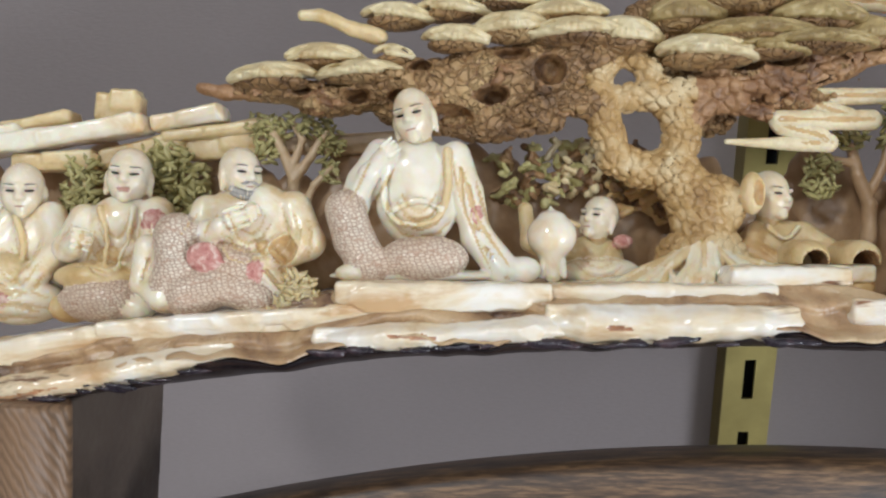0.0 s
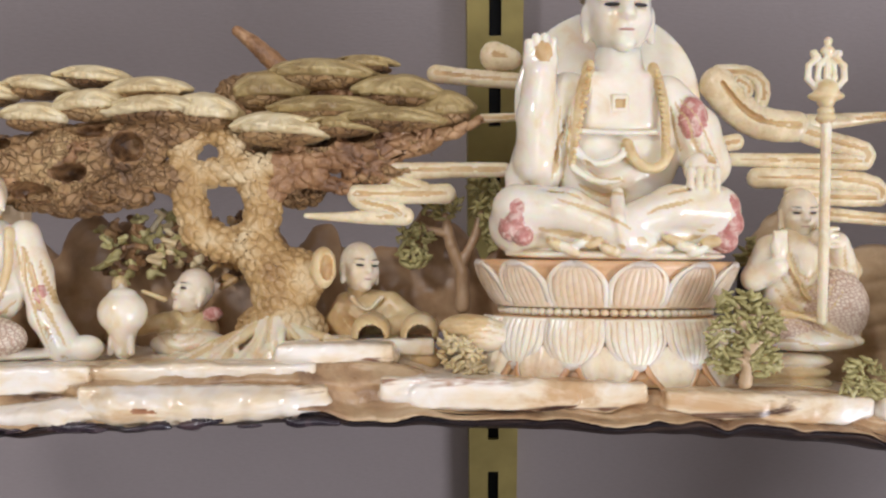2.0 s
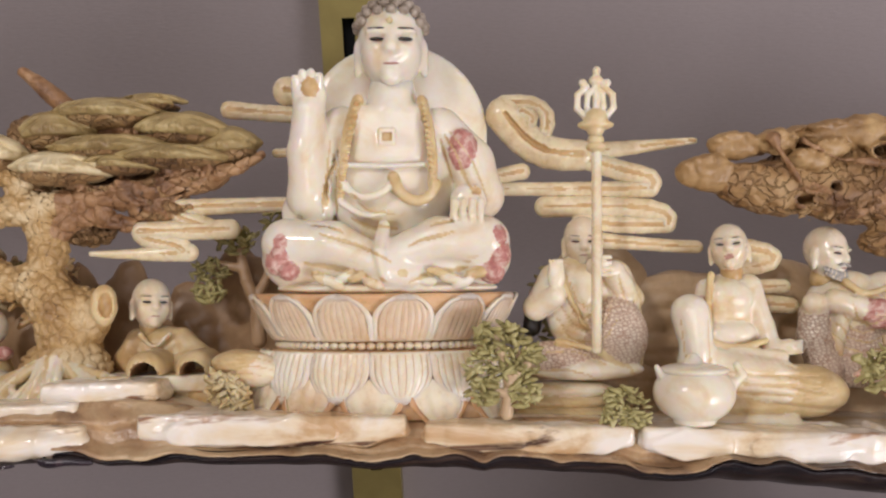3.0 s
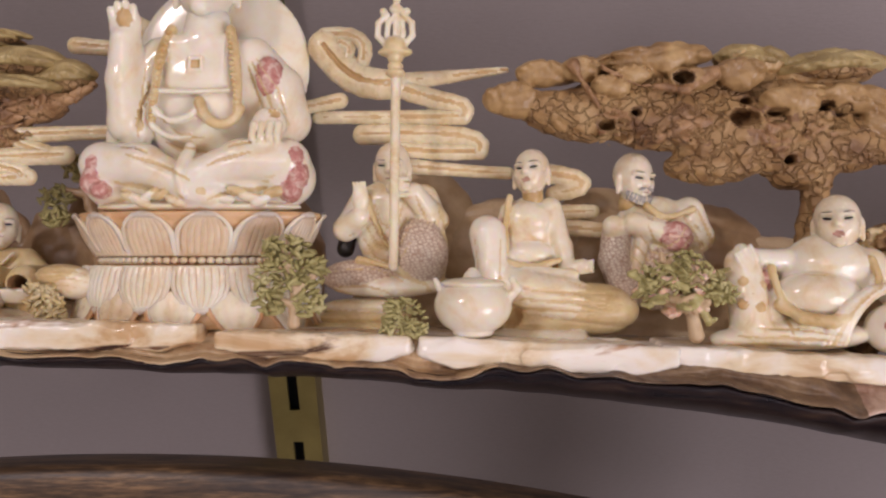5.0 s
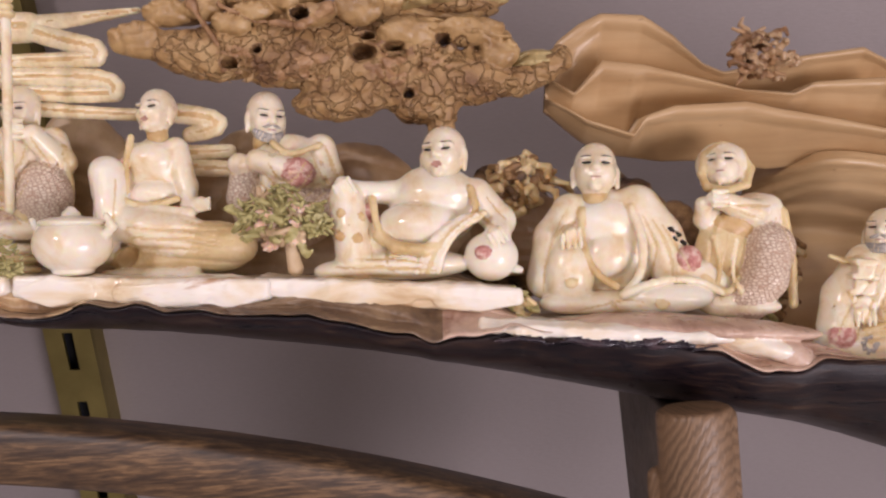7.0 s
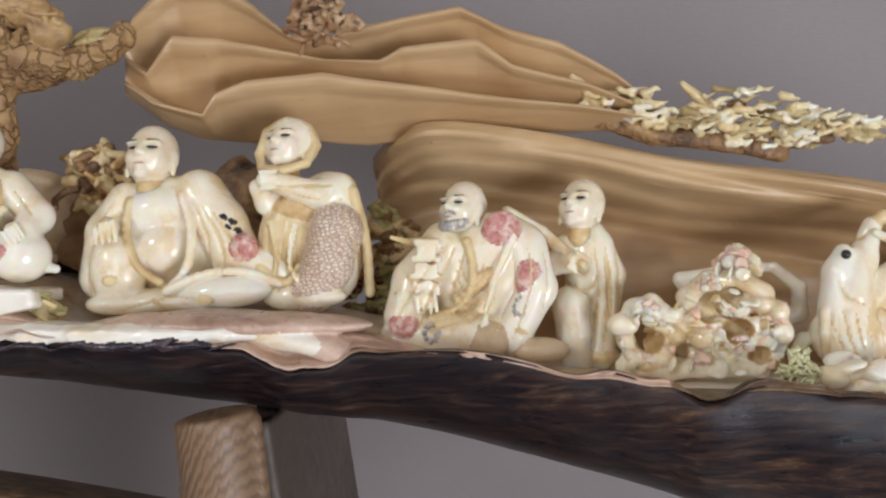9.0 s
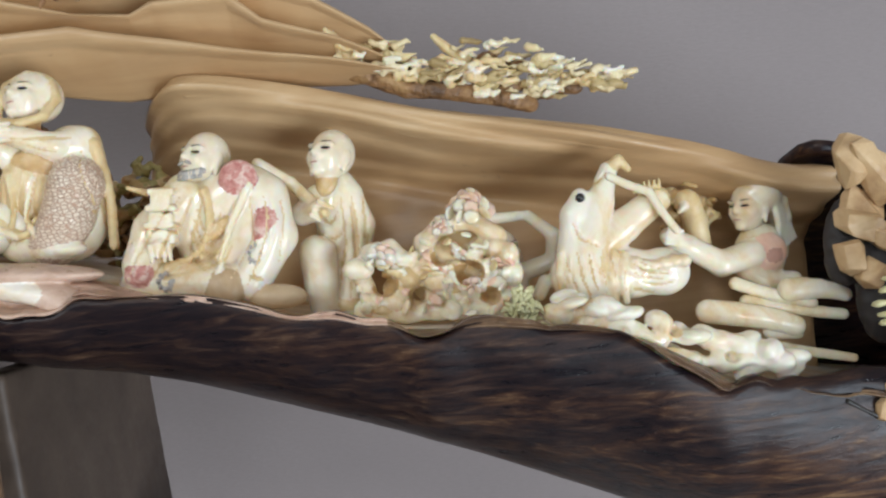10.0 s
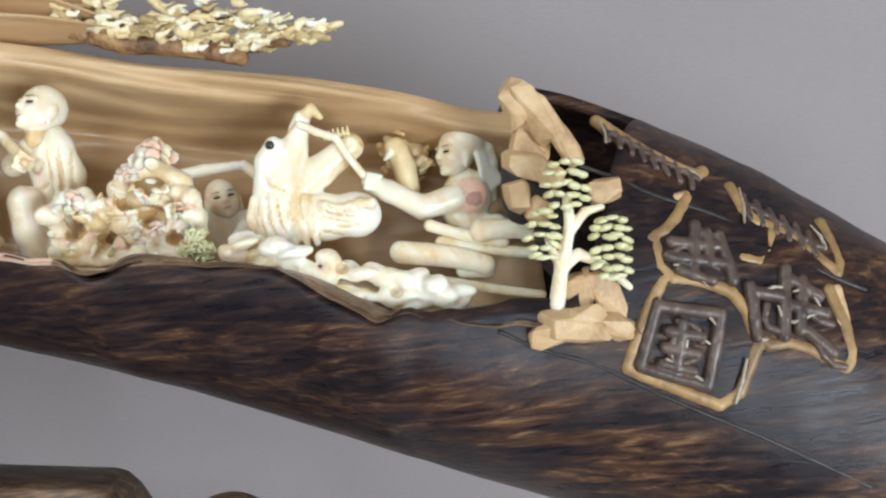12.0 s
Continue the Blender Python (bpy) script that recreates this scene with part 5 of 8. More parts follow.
def hollow_wall():
    """The smooth hollow behind the figures at the thick end."""
    xs, n, rows = list(np.arange(0.690, 1.004, 0.003)), 60, []
    for x in xs:
        zt, zf = along(x, WALLTOP), along(x, FLOORZ) - 0.004
        close = math.sqrt(smooth_step(x, 0.690, 0.724))
        row = []
        for j in range(n):
            t = j / (n - 1)
            z = zf + (zt - zf) * t
            d = (zt - z)
            y = 0.458 - 0.050 * close * math.exp(-(((d - 0.012) / 0.017) ** 2)) - 0.012 * math.exp(-((d / 0.005) ** 2)) * 0
            for off, deep, wid in ((0.013, 0.0075, 0.0032), (0.021, 0.0065, 0.0034), (0.030, 0.0050, 0.0030), (0.006, 0.0045, 0.0022), (0.041, 0.0045, 0.0045)):
                y += deep * math.exp(-(((d - off - 0.002 * math.sin(x * 34 + off * 200)) / wid) ** 2))
            if t > 0.955:
                y += 0.05 * (t - 0.955) / 0.045
            row.append((x, y, z))
        rows.append(row)
    v = np.array(rows).reshape(-1, 3)
    v[:, 1] += 0.0009 * soft_noise(v, 120, 7)
    f = [(i * n + j, (i + 1) * n + j, (i + 1) * n + j + 1, i * n + j + 1) for i in range(len(xs) - 1) for j in range(n - 1)]
    ob = mesh_object("hollow_wall", v, f, STRATA, tusk, label="smooth tan hollow with long ridges")
    m = ob.modifiers.new("thickness", "SOLIDIFY")
    m.thickness, m.offset = 0.004, -1


hollow_wall()


# ---- clouds ----
CLOUD = carved("cloud_ivory", (0.86, 0.77, 0.57), (0.80, 0.68, 0.45), (0.62, 0.45, 0.23), 0.26, 90, 500, 0.2)


def cloud_bands(name, at, s, roll, o, bands, label, mat=CLOUD, groove=0.13):
    ob = thing(name, at, label, "cloud", "carved clouds")
    for i, (pts, r0, r1) in enumerate(bands):
        r0, r1 = r0 * 1.22, r1 * 1.22
        c = Carving(at, s, roll, o, [mat, STAIN], 2.6)
        fine = []
        for (p, q) in zip(pts[:-1], pts[1:]):
            fine += [tuple(p[k] + (q[k] - p[k]) * t for k in range(3)) for t in (0.0, 0.5)]
        fine.append(pts[-1])
        for _ in range(2):
            fine = [fine[0]] + [tuple((fine[j - 1][k] + 2 * fine[j][k] + fine[j + 1][k]) / 4 for k in range(3)) for j in range(1, len(fine) - 1)] + [fine[-1]]
        c.tube(fine, r0, mat, 2, end=r1, flat=0.75)
        if groove:
            c.tube([(u, v, w + r0 * 0.74) for u, v, w in fine], r0 * groove, STAIN, 3, cut=True, end=r1 * groove)
        c.ripple = [(0.8, 0.05, 51 + i)]
        carve("band", c, ob)
    return ob


cloud_bands("cloud_scroll", (0.1491, 0.410, 0.0615), 0.000259, -1.3, (480, 370),
            [([(665, 330, 0), (560, 331, 0), (465, 334, 0)], 11, 13), ([(465, 338, 0), (462, 352, 2), (520, 368, 4)], 13, 13), ([(560, 374, 4), (400, 376, 4)], 15, 15),
             ([(400, 380, 4), (410, 392, 4), (470, 400, 4), (478, 412, 5)], 14, 14), ([(486, 415, 5), (400, 418, 5), (310, 415, 5)], 14, 4)], "cream cloud scroll of flat winding bands beside the pine")
cloud_bands("cloud_scroll", (0.2, 0.43, 0.12), 0.00027, -1.5, (680, 175),
            [([(555, 178, 0), (700, 192, 0), (820, 190, -10)], 14, 10), ([(660, 145, 0), (690, 150, 0)], 22, 16), ([(640, 258, 0), (720, 254, 0)], 7, 7)], "pale cloud wisps behind the halo")
cloud_bands("cloud_scroll", (0.3481, 0.415, 0.0667), 0.000277, -2.3, (750, 230),
            [([(895, 124, 0), (790, 136, 0), (700, 146, 0)], 5, 14), ([(700, 150, 0), (640, 150, -4), (600, 120, -6), (570, 80, -8)], 22, 26), ([(570, 60, -4), (620, 55, -4), (650, 80, 0), (640, 110, 4)], 12, 10),
             ([(600, 75, 4), (625, 85, 6), (610, 105, 8)], 9, 6), ([(690, 150, 4), (770, 180, 2), (832, 185, 0), (820, 206, 0)], 15, 13), ([(820, 207, 0), (700, 208, 0), (560, 208, -4)], 12, 9), ([(600, 178, 0), (540, 190, 0)], 12, 10),
             ([(640, 238, -6), (790, 234, -6), (855, 246, -6), (850, 266, -6)], 15, 13), ([(850, 268, -6), (760, 270, -6), (700, 262, -6)], 12, 12), ([(690, 290, -8), (780, 300, -8), (900, 306, -8)], 11, 9),
             ([(960, 305, -10), (1030, 312, -10), (1038, 332, -10), (980, 342, -10)], 15, 12), ([(960, 375, -10), (1050, 372, -10)], 12, 10), ([(985, 400, -8), (1060, 405, -8)], 13, 12)], "cream cloud scroll of looping bands behind the ringed staff")


# ---- throne, halo and great seated statue ----
PETAL = carved("petal_ivory", (0.87, 0.79, 0.63), (0.84, 0.71, 0.51), (0.68, 0.45, 0.24), 0.28, 70, 500, 0.25)

RIM = carved("rust_rim_ivory", (0.74, 0.46, 0.26), (0.62, 0.33, 0.15), (0.45, 0.20, 0.08), 0.35, 90, 500, 0.25)
PALERIM = carved("pale_rim_ivory", (0.86, 0.78, 0.66), (0.84, 0.72, 0.56), (0.74, 0.55, 0.36), 0.32, 90, 500, 0.2)


PETALWHITE = carved("white_petal_ivory", (0.87, 0.81, 0.70), (0.85, 0.77, 0.61), (0.74, 0.55, 0.33), 0.22, 70, 500, 0.2)
GROOVE = carved("rust_groove_ivory", (0.78, 0.60, 0.40), (0.68, 0.47, 0.27), (0.50, 0.28, 0.13), 0.4, 120, 500, 0.2)


UPPERPETAL = carved("tinted_petal_ivory", (0.82, 0.68, 0.50), (0.76, 0.58, 0.40), (0.60, 0.38, 0.21), 0.3, 70, 500, 0.25)
RUSTSEAT = carved("rust_seat_ivory", (0.80, 0.58, 0.36), (0.70, 0.43, 0.22), (0.52, 0.26, 0.11), 0.3, 80, 500, 0.25)


def lotus_throne():
    at, s, roll, o = (0.2395, 0.395, -0.0245), 0.000250, -1.6, (840, 700)
    ob = thing("lotus_throne", at, "two-tiered ivory lotus throne with rust-tinted petals", "throne")

    def core(name, rings, mat):
        n, rows = 72, []
        for v, r in rings:
            rows.append([(840 + r * math.sin(2 * math.pi * j / n), v, 0.42 * r * math.cos(2 * math.pi * j / n) - 6) for j in range(n)])
        pts = np.array(rows).reshape(-1, 3)
        f = [(i * n + j, i * n + (j + 1) % n, (i + 1) * n + (j + 1) % n, (i + 1) * n + j) for i in range(len(rings) - 1) for j in range(n)]
        f += [tuple(range(n))[::-1], tuple(len(pts) - n + j for j in range(n))]
        mesh_object(name, frame_points(pts, at, s, roll, o), f, mat, ob)

    core("seat", [(490, 190), (490, 230), (495, 236), (504, 230), (530, 210), (556, 192), (568, 184), (574, 176), (586, 176), (590, 200), (600, 206), (640, 210), (680, 228), (704, 242)], RUSTSEAT)

    def petal(theta, v0, v1, half, r0, r1, bulge, up, name, mats, blunt=2.2, ribs=9):
        """A cupped petal on the oval drum, its tip up or down, with fine ribs and a raised rim."""
        nu, nv, pts = 61, 22, []
        for i in range(nv):
            t = i / (nv - 1)
            q = t if up else 1 - t
            width = half * max(0.0, 1 - max(0, (q - 0.30) / 0.70) ** blunt) ** 0.62
            width *= 0.90 + 0.10 * math.sin(math.pi * min(1, q + 0.25))
            for j in range(nu):
                e = -1 + 2 * j / (nu - 1)
                edge = max(abs(e), q ** 3)
                r = r0 + (r1 - r0) * t + bulge * math.sin(math.pi * min(0.92, 0.22 + q * 0.72)) * (1 - e ** 4)
                r += 1.5 * math.cos(e * ribs * 3.1416) * math.sin(math.pi * min(0.9, q + 0.08)) * (1 - e * e * 0.5) + (4.0 if edge > 0.86 and q > 0.1 else 0)
                a = theta + e * width / r0
                pts.append((840 + r * math.sin(a), v1 + (v0 - v1) * t, 0.42 * r * math.cos(a) - 6 + bulge * 0.35))
        f = [(i * nu + j, i * nu + j + 1, (i + 1) * nu + j + 1, (i + 1) * nu + j) for i in range(nv - 1) for j in range(nu - 1)]
        tint = []
        for i in range(nv - 1):
            q = (i + 0.5) / (nv - 1) if up else 1 - (i + 0.5) / (nv - 1)
            for j in range(nu - 1):
                e = -1 + 2 * (j + 0.5) / (nu - 1)
                tint.append(1 if abs(e) > 0.86 or q > 0.94 else (2 if math.cos(e * ribs * 3.1416) < -0.62 and 0.04 < q < 0.86 else 0))
        p = mesh_object(name, frame_points(np.array(pts), at, s, roll, o), f, mats, ob, tint)
        m = p.modifiers.new("thickness", "SOLIDIFY")
        m.thickness, m.offset = 0.0014, 0

    step = radians(28.5)
    for i in range(-3, 4):
        petal((i + 0.5) * step - 0.06, 494, 570, 48, 188, 234, 9, True, "upper_petal", [UPPERPETAL, PALERIM, GROOVE], 3.4)
        petal((i + 0.45) * step - 0.06, 590, 674, 54, 222, 204, 18, False, "lower_petal", [PETALWHITE, PALERIM, GROOVE], 2.6, 8)
        petal(i * step - 0.06, 636, 720, 60, 246, 214, 10, False, "base_petal", [PETAL, RIM, PETAL], 1.7, 4)
    for i in range(-17, 18):
        a = i * 0.088
        c = Carving(at, s, roll, o, [PETAL], 3)
        c.bead(840 + 186 * math.sin(a), 580, 0.42 * 192 * math.cos(a) - 4, 8.5, 7.5, 8, PETAL, n=10)
        carve("bead", c, ob)


lotus_throne()


def halo():
    at, s, roll, o = (0.2435, 0.395, 0.0277), 0.000251, -1.6, (850, 490)
    c = Carving(at, s, roll, o, [WHITE], 4)
    c.ell(857, 192, -92, 178, 178, 13, WHITE, 3)
    c.ell(857, 192, -78, 158, 158, 6, WHITE, 3, cut=True)
    carve("halo", c, None, "round white ivory halo standing behind the seated statue", "halo")


halo()


def great_statue():
    at, s, roll, o = (0.2435, 0.395, 0.0277), 0.000251, -1.6, (850, 490)
    c = Carving(at, s, roll, o, [WHITE, IVORY, STAIN, CREAM, RED], 2.6)
    # torso, chest panel and shoulders
    c.ell(855, 285, -8, 118, 130, 56, WHITE, 12).ell(856, 205, 0, 112, 56, 46, WHITE, 14)
    c.box(853, 212, 26, 66, 56, 24, WHITE, 6, soft=20).ell(853, 240, 30, 66, 40, 24, WHITE, 8)
    c.cap((858, 128, 0), (858, 165, 2), 42, 50, WHITE, 8)
    # raised arm, its wide sleeve and the hand
    c.tube([(768, 192, -6), (722, 262, 0), (712, 318, 12)], 40, WHITE, 10, end=42)
    c.tube([(712, 312, 22), (708, 240, 32), (714, 168, 38)], 37, WHITE, 8, end=29)
    c.tube([(752, 230, 4), (742, 300, 16), (728, 352, 14)], 30, WHITE, 9, end=24)
    c.tube([(694, 300, -10), (682, 340, -8), (680, 372, -4)], 22, WHITE, 9)
    c.ell(714, 140, 40, 31, 38, 17, WHITE, 6)
    for du, top in ((-24, 114), (-10, 104), (6, 103), (21, 110)):
        c.cap((714 + du * 0.9, 132, 44), (714 + du * 0.95, top, 54), 8.2, 7.4, WHITE, 1.6)
    c.ell(718, 130, 55, 14, 17, 6, STAIN, 2)
    # resting arm and the hand on the knee
    c.tube([(945, 196, -6), (998, 255, 0), (1016, 318, 10)], 40, WHITE, 10, end=42)
    c.tube([(1012, 318, 16), (996, 330, 44)], 36, WHITE, 8, end=30)
    c.ell(992, 330, 62, 32, 30, 18, WHITE, 5)
    for i in range(4):
        c.tube([(968 + i * 15, 334, 78), (966 + i * 15, 356, 84), (970 + i * 14, 372, 78)], 7.4, WHITE, 1.4, end=6)
    c.ell(1008, 312, 76, 10, 9, 8, STAIN, 2, cut=True)
    # knees, crossed shins and the cloth between them
    c.ell(684, 428, 18, 56, 54, 58, WHITE, 12).ell(1012, 424, 18, 56, 56, 58, WHITE, 12)
    c.tube([(676, 402, 46), (760, 404, 66), (850, 446, 78), (890, 462, 76)], 44, WHITE, 10, end=26)
    c.tube([(1020, 400, 46), (940, 396, 64), (856, 428, 74)], 44, WHITE, 10, end=30)
    c.ell(850, 446, 22, 184, 42, 60, WHITE, 12).ell(850, 480, 28, 194, 13, 62, IVORY, 5)
    c.tube([(846, 376, 66), (840, 420, 104), (848, 462, 106)], 13, WHITE, 4, end=9)
    rng = random.Random(2)
    for i in range(13):
        u = 740 + i * 22
        c.ell(u, 462 + 9 * math.sin(i * 1.9), 96 - abs(u - 850) * 0.14, 21, 10, 12, (CREAM, IVORY, WHITE)[i % 3], 2.5, turn=rng.uniform(-34, 34))
    # robe borders, sash loop and belly folds
    hem(c, [(800, 148, 34), (784, 200, 52), (774, 260, 54), (768, 322, 52)], 11, CREAM)
    hem(c, [(912, 150, 36), (926, 200, 50), (932, 260, 54), (930, 306, 56)], 10, CREAM)
    for i in range(15):
        c.ell(799 - i * 2.1, 156 + i * 11.2, 50 + min(i, 4) * 3, 7, 4.4, 5, STAIN if i % 3 == 0 else CREAM, 1.0, turn=-8)
        c.ell(915 + i * 1.2, 158 + i * 10, 50 + min(i, 4) * 3, 6, 4.0, 5, CREAM, 1.0)
    hem(c, [(862, 288, 62), (870, 312, 66), (894, 332, 66), (924, 326, 62), (938, 300, 58)], 11, CREAM)
    hem(c, [(786, 266, 54), (852, 270, 60), (916, 266, 54)], 5, WHITE)
    hem(c, [(776, 300, 56), (800, 326, 62), (846, 318, 66), (866, 288, 62)], 8, WHITE)
    hem(c, [(770, 330, 54), (808, 356, 62), (850, 350, 72)], 7, WHITE)
    for pts in ([(790, 318, 62), (806, 336, 68), (848, 332, 72)], [(884, 340, 72), (934, 348, 66), (960, 330, 60)], [(690, 372, 66), (766, 378, 96), (830, 400, 112)], [(1000, 366, 66), (940, 368, 96), (872, 392, 106)], [(742, 300, 36), (748, 352, 42)], [(760, 240, 30), (740, 330, 44)],
                [(700, 340, 22), (690, 372, 34)], [(960, 262, 40), (985, 296, 54)], [(700, 462, 74), (790, 440, 108), (850, 470, 112)], [(940, 440, 106), (1000, 470, 72)]):
        engrave(c, pts, 3.0)
    # painted crests
    for u, v, w, r in ((676, 402, 72, 19), (664, 436, 70, 22), (684, 450, 76, 17), (672, 420, 76, 15)):
        medal(c, u, v, w, r, r, side=-24, depth=20)
    medal(c, 984, 238, 32, 26, 38, side=25, depth=22)
    for u, v, w, r in ((1034, 394, 62, 20), (1042, 424, 60, 22), (1032, 452, 62, 20)):
        medal(c, u, v, w, r, r * 1.15, side=35, depth=24)
    medal(c, 996, 407, 66, 32, 32, CREAM, depth=14)
    c.ell(996, 407, 79, 22, 22, 4, IVORY, 1)
    c.box(851, 217, 50, 15, 15, 6, IVORY, 0.6, soft=2)
    c.box(851, 217, 58, 8, 8, 5, STAIN, 0.6, soft=1, cut=True)
    # cloth folds
    c.folds([(800, 330), (826, 350), (862, 352)], [(786, 356), (826, 378), (868, 376)], 3, 6, 3.4)
    c.folds([(960, 205), (1004, 262), (1026, 330)], [(944, 216), (962, 276), (972, 312)], 4)
    c.folds([(752, 214), (742, 290), (738, 350)], [(772, 220), (764, 290), (758, 350)], 3)
    c.folds([(740, 388), (800, 404), (860, 436)], [(712, 436), (780, 446), (840, 470)], 3, 8, 4)
    c.folds([(970, 384), (930, 394), (890, 410)], [(990, 446), (940, 452), (890, 470)], 3, 8, 4)
    h = head(c, 857, 49, 4, 84, 3, 2, 0, slim=0.98, mat=WHITE, hair=HAIR)
    h.bead(858, 16, 68, 6, 6, 5, CREAM)
    carve("seated_statue", [c, h], None, "white ivory seated robed statue with red crests on lotus throne", "statue")


great_statue()


# ---- seated monks, one mesh each ----
MONKS = "carved ivory monks"


def monk(name, carvings, label, category="statuette"):
    return carve(name, carvings, None, label, category, MONKS)


def first_monks():
    at, s, roll, o = (-0.2159, 0.410, -0.0310), 0.000261, 0.0, (40, 575)
    c = Carving(at, s, roll, o, [IVORY, STAIN, CREAM, RED], 3.4)
    c.ell(45, 455, -20, 66, 92, 44, k=10).tube([(70, 385, -10), (95, 440, 10), (60, 490, 40)], 28, k=8, end=24)
    c.ell(30, 535, 20, 78, 42, 46, k=10).ell(0, 480, 20, 60, 30, 36, CREAM, 6)
    c.tube([(0, 390, -10), (-40, 450, 10), (0, 500, 40)], 28, k=8)
    hem(c, [(20, 385, 22), (40, 440, 28), (30, 490, 36)], 7, CREAM)
    for p in ([(60, 430, 28), (90, 470, 20)], [(10, 505, 60), (60, 515, 60)], [(40, 540, 66), (80, 555, 52)]):
        engrave(c, p)
    medal(c, 15, 532, 58, 15, 13, depth=9)
    medal(c, 85, 430, 12, 16, 22, STAIN, depth=16)
    c.drape(40, 470, 44, 60, 5).folds([(-20, 520), (40, 510), (95, 530)], [(-20, 565), (40, 560), (95, 565)], 4)
    monk("seated_monk", [c, head(c, 18, 340, -8, 52, 18)], "cream ivory monk seated cross-legged on the ledge")

    at, s, roll, o = (-0.1748, 0.405, -0.0294), 0.000257, 0.0, (190, 570)
    c = Carving(at, s, roll, o, [IVORY, STAIN, CREAM, RED, ROBE], 3.2)
    c.ell(195, 450, -22, 84, 100, 46, k=10).ell(200, 395, -8, 60, 50, 36, k=10)
    c.tube([(260, 380, -16), (262, 440, 6), (255, 530, 34)], 32, k=8, end=26)
    c.tube([(130, 390, -14), (108, 440, 10), (140, 432, 44)], 30, k=8, end=20)
    fist(c, 150, 425, 52, 25, 10)
    c.ell(180, 532, 30, 80, 40, 46, ROBE, 6).ell(120, 545, 20, 40, 28, 34, STAIN, 6).ell(245, 545, 40, 32, 24, 26, IVORY, 6)
    c.ell(160, 490, 24, 70, 26, 36, CREAM, 8)
    hem(c, [(170, 370, 20), (190, 420, 34), (185, 470, 38)], 7, CREAM)
    hem(c, [(230, 370, 20), (225, 430, 34), (205, 480, 40)], 7, IVORY)
    for p in ([(215, 400, 30), (225, 470, 34)], [(130, 470, 40), (190, 485, 54)], [(270, 440, 34), (262, 510, 52)], [(150, 380, 22), (170, 440, 34)]):
        engrave(c, p)
    medal(c, 264, 400, 8, 22, 28, depth=15, side=15)
    medal(c, 186, 455, 24, 24, 20, STAIN, depth=8)
    c.drape(200, 430, 46, 66, 6).folds([(240, 380), (240, 450), (236, 520)], [(284, 400), (286, 450), (276, 530)], 4).folds([(120, 400), (98, 450)], [(160, 410), (140, 470)], 3)
    monk("seated_monk", [c, head(c, 210, 314, -14, 54, 8, 8, 4, smile=0.7)], "smiling ivory monk with red sleeve crest and clasped fist")

    at, s, roll, o = (-0.1208, 0.390, -0.0237), 0.000248, -0.2, (390, 550)
    c = Carving(at, s, roll, o, [IVORY, STAIN, CREAM, RED, ROBE], 3.2)
    c.ell(440, 410, -14, 88, 90, 46, k=10).ell(440, 370, -6, 78, 40, 36, k=10)
    c.tube([(360, 375, -8), (345, 420, 10), (400, 405, 44)], 30, k=8, end=20)
    c.tube([(515, 370, -8), (542, 430, 8), (500, 450, 30)], 32, k=8, end=30)
    c.ell(505, 442, 42, 22, 26, 20, STAIN, 4, cut=True)
    fist(c, 425, 392, 54, 26, -20)
    fist(c, 455, 378, 50, 20, 70)
    c.tube([(318, 420, 30), (322, 470, 36), (300, 520, 40)], 42, ROBE, 8, end=34)
    c.tube([(345, 520, 44), (400, 500, 50), (470, 530, 44)], 44, ROBE, 8, end=28)
    c.ell(400, 480, 34, 70, 48, 40, ROBE, 8)
    c.tube([(468, 470, 40), (500, 505, 40), (520, 530, 40)], 20, IVORY, 6, end=15)
    c.tube([(262, 440, 20), (255, 500, 30), (300, 530, 60)], 24, IVORY, 6, end=18)
    c.tube([(470, 440, 30), (510, 480, 34)], 14, STAIN, 5, end=12)
    for p in ([(395, 420, 44), (450, 440, 46)], [(480, 480, 54), (515, 520, 52)], [(540, 400, 18), (520, 430, 34)], [(270, 460, 40), (262, 500, 50)]):
        engrave(c, p)
    medal(c, 378, 455, 74, 32, 26, depth=10)
    medal(c, 460, 478, 56, 15, 22, depth=8)
    c.drape(445, 420, 50, 50, 5).folds([(500, 370), (520, 430), (490, 460)], [(545, 390), (560, 440), (530, 470)], 4).folds([(350, 380), (335, 420)], [(385, 380), (370, 420)], 3).folds([(470, 470), (510, 520)], [(500, 465), (540, 515)], 3)
    monk("seated_monk", [c, head(c, 420, 310, -6, 50, 42, 8, 4, beard=True)], "bearded ivory monk in engraved robe looking aside")

    at, s, roll, o = (-0.0395, 0.392, -0.0113), 0.000246, -0.2, (720, 498)
    c = Carving(at, s, roll, o, [WHITE, STAIN, CREAM, RED, ROBE], 3.0)
    c.ell(738, 340, -8, 78, 100, 46, k=12).ell(735, 300, 4, 60, 48, 36, k=10).ell(742, 375, 12, 58, 30, 34, k=8)
    c.tube([(672, 270, -6), (642, 320, 0), (620, 372, 10)], 28, k=10, end=30)
    c.tube([(622, 365, 16), (655, 310, 30), (690, 270, 36)], 20, k=6, end=17)
    fist(c, 690, 268, 40, 19, -40)
    c.tube([(806, 275, -6), (826, 340, -4), (846, 420, 0), (890, 478, 20)], 28, k=10, end=30)
    c.ell(925, 478, 24, 32, 24, 22, k=6)
    c.tube([(612, 372, 30), (630, 425, 44), (660, 476, 44)], 36, ROBE, 6, end=36)
    c.ell(752, 458, 44, 78, 42, 42, ROBE, 6).ell(690, 470, 34, 60, 28, 36, ROBE, 6)
    c.ell(628, 482, 56, 30, 16, 22, WHITE, 4)
    c.ell(740, 488, 10, 160, 12, 56, WHITE, 6)
    hem(c, [(690, 295, 34), (676, 350, 36), (700, 395, 46), (745, 400, 50)], 8, WHITE)
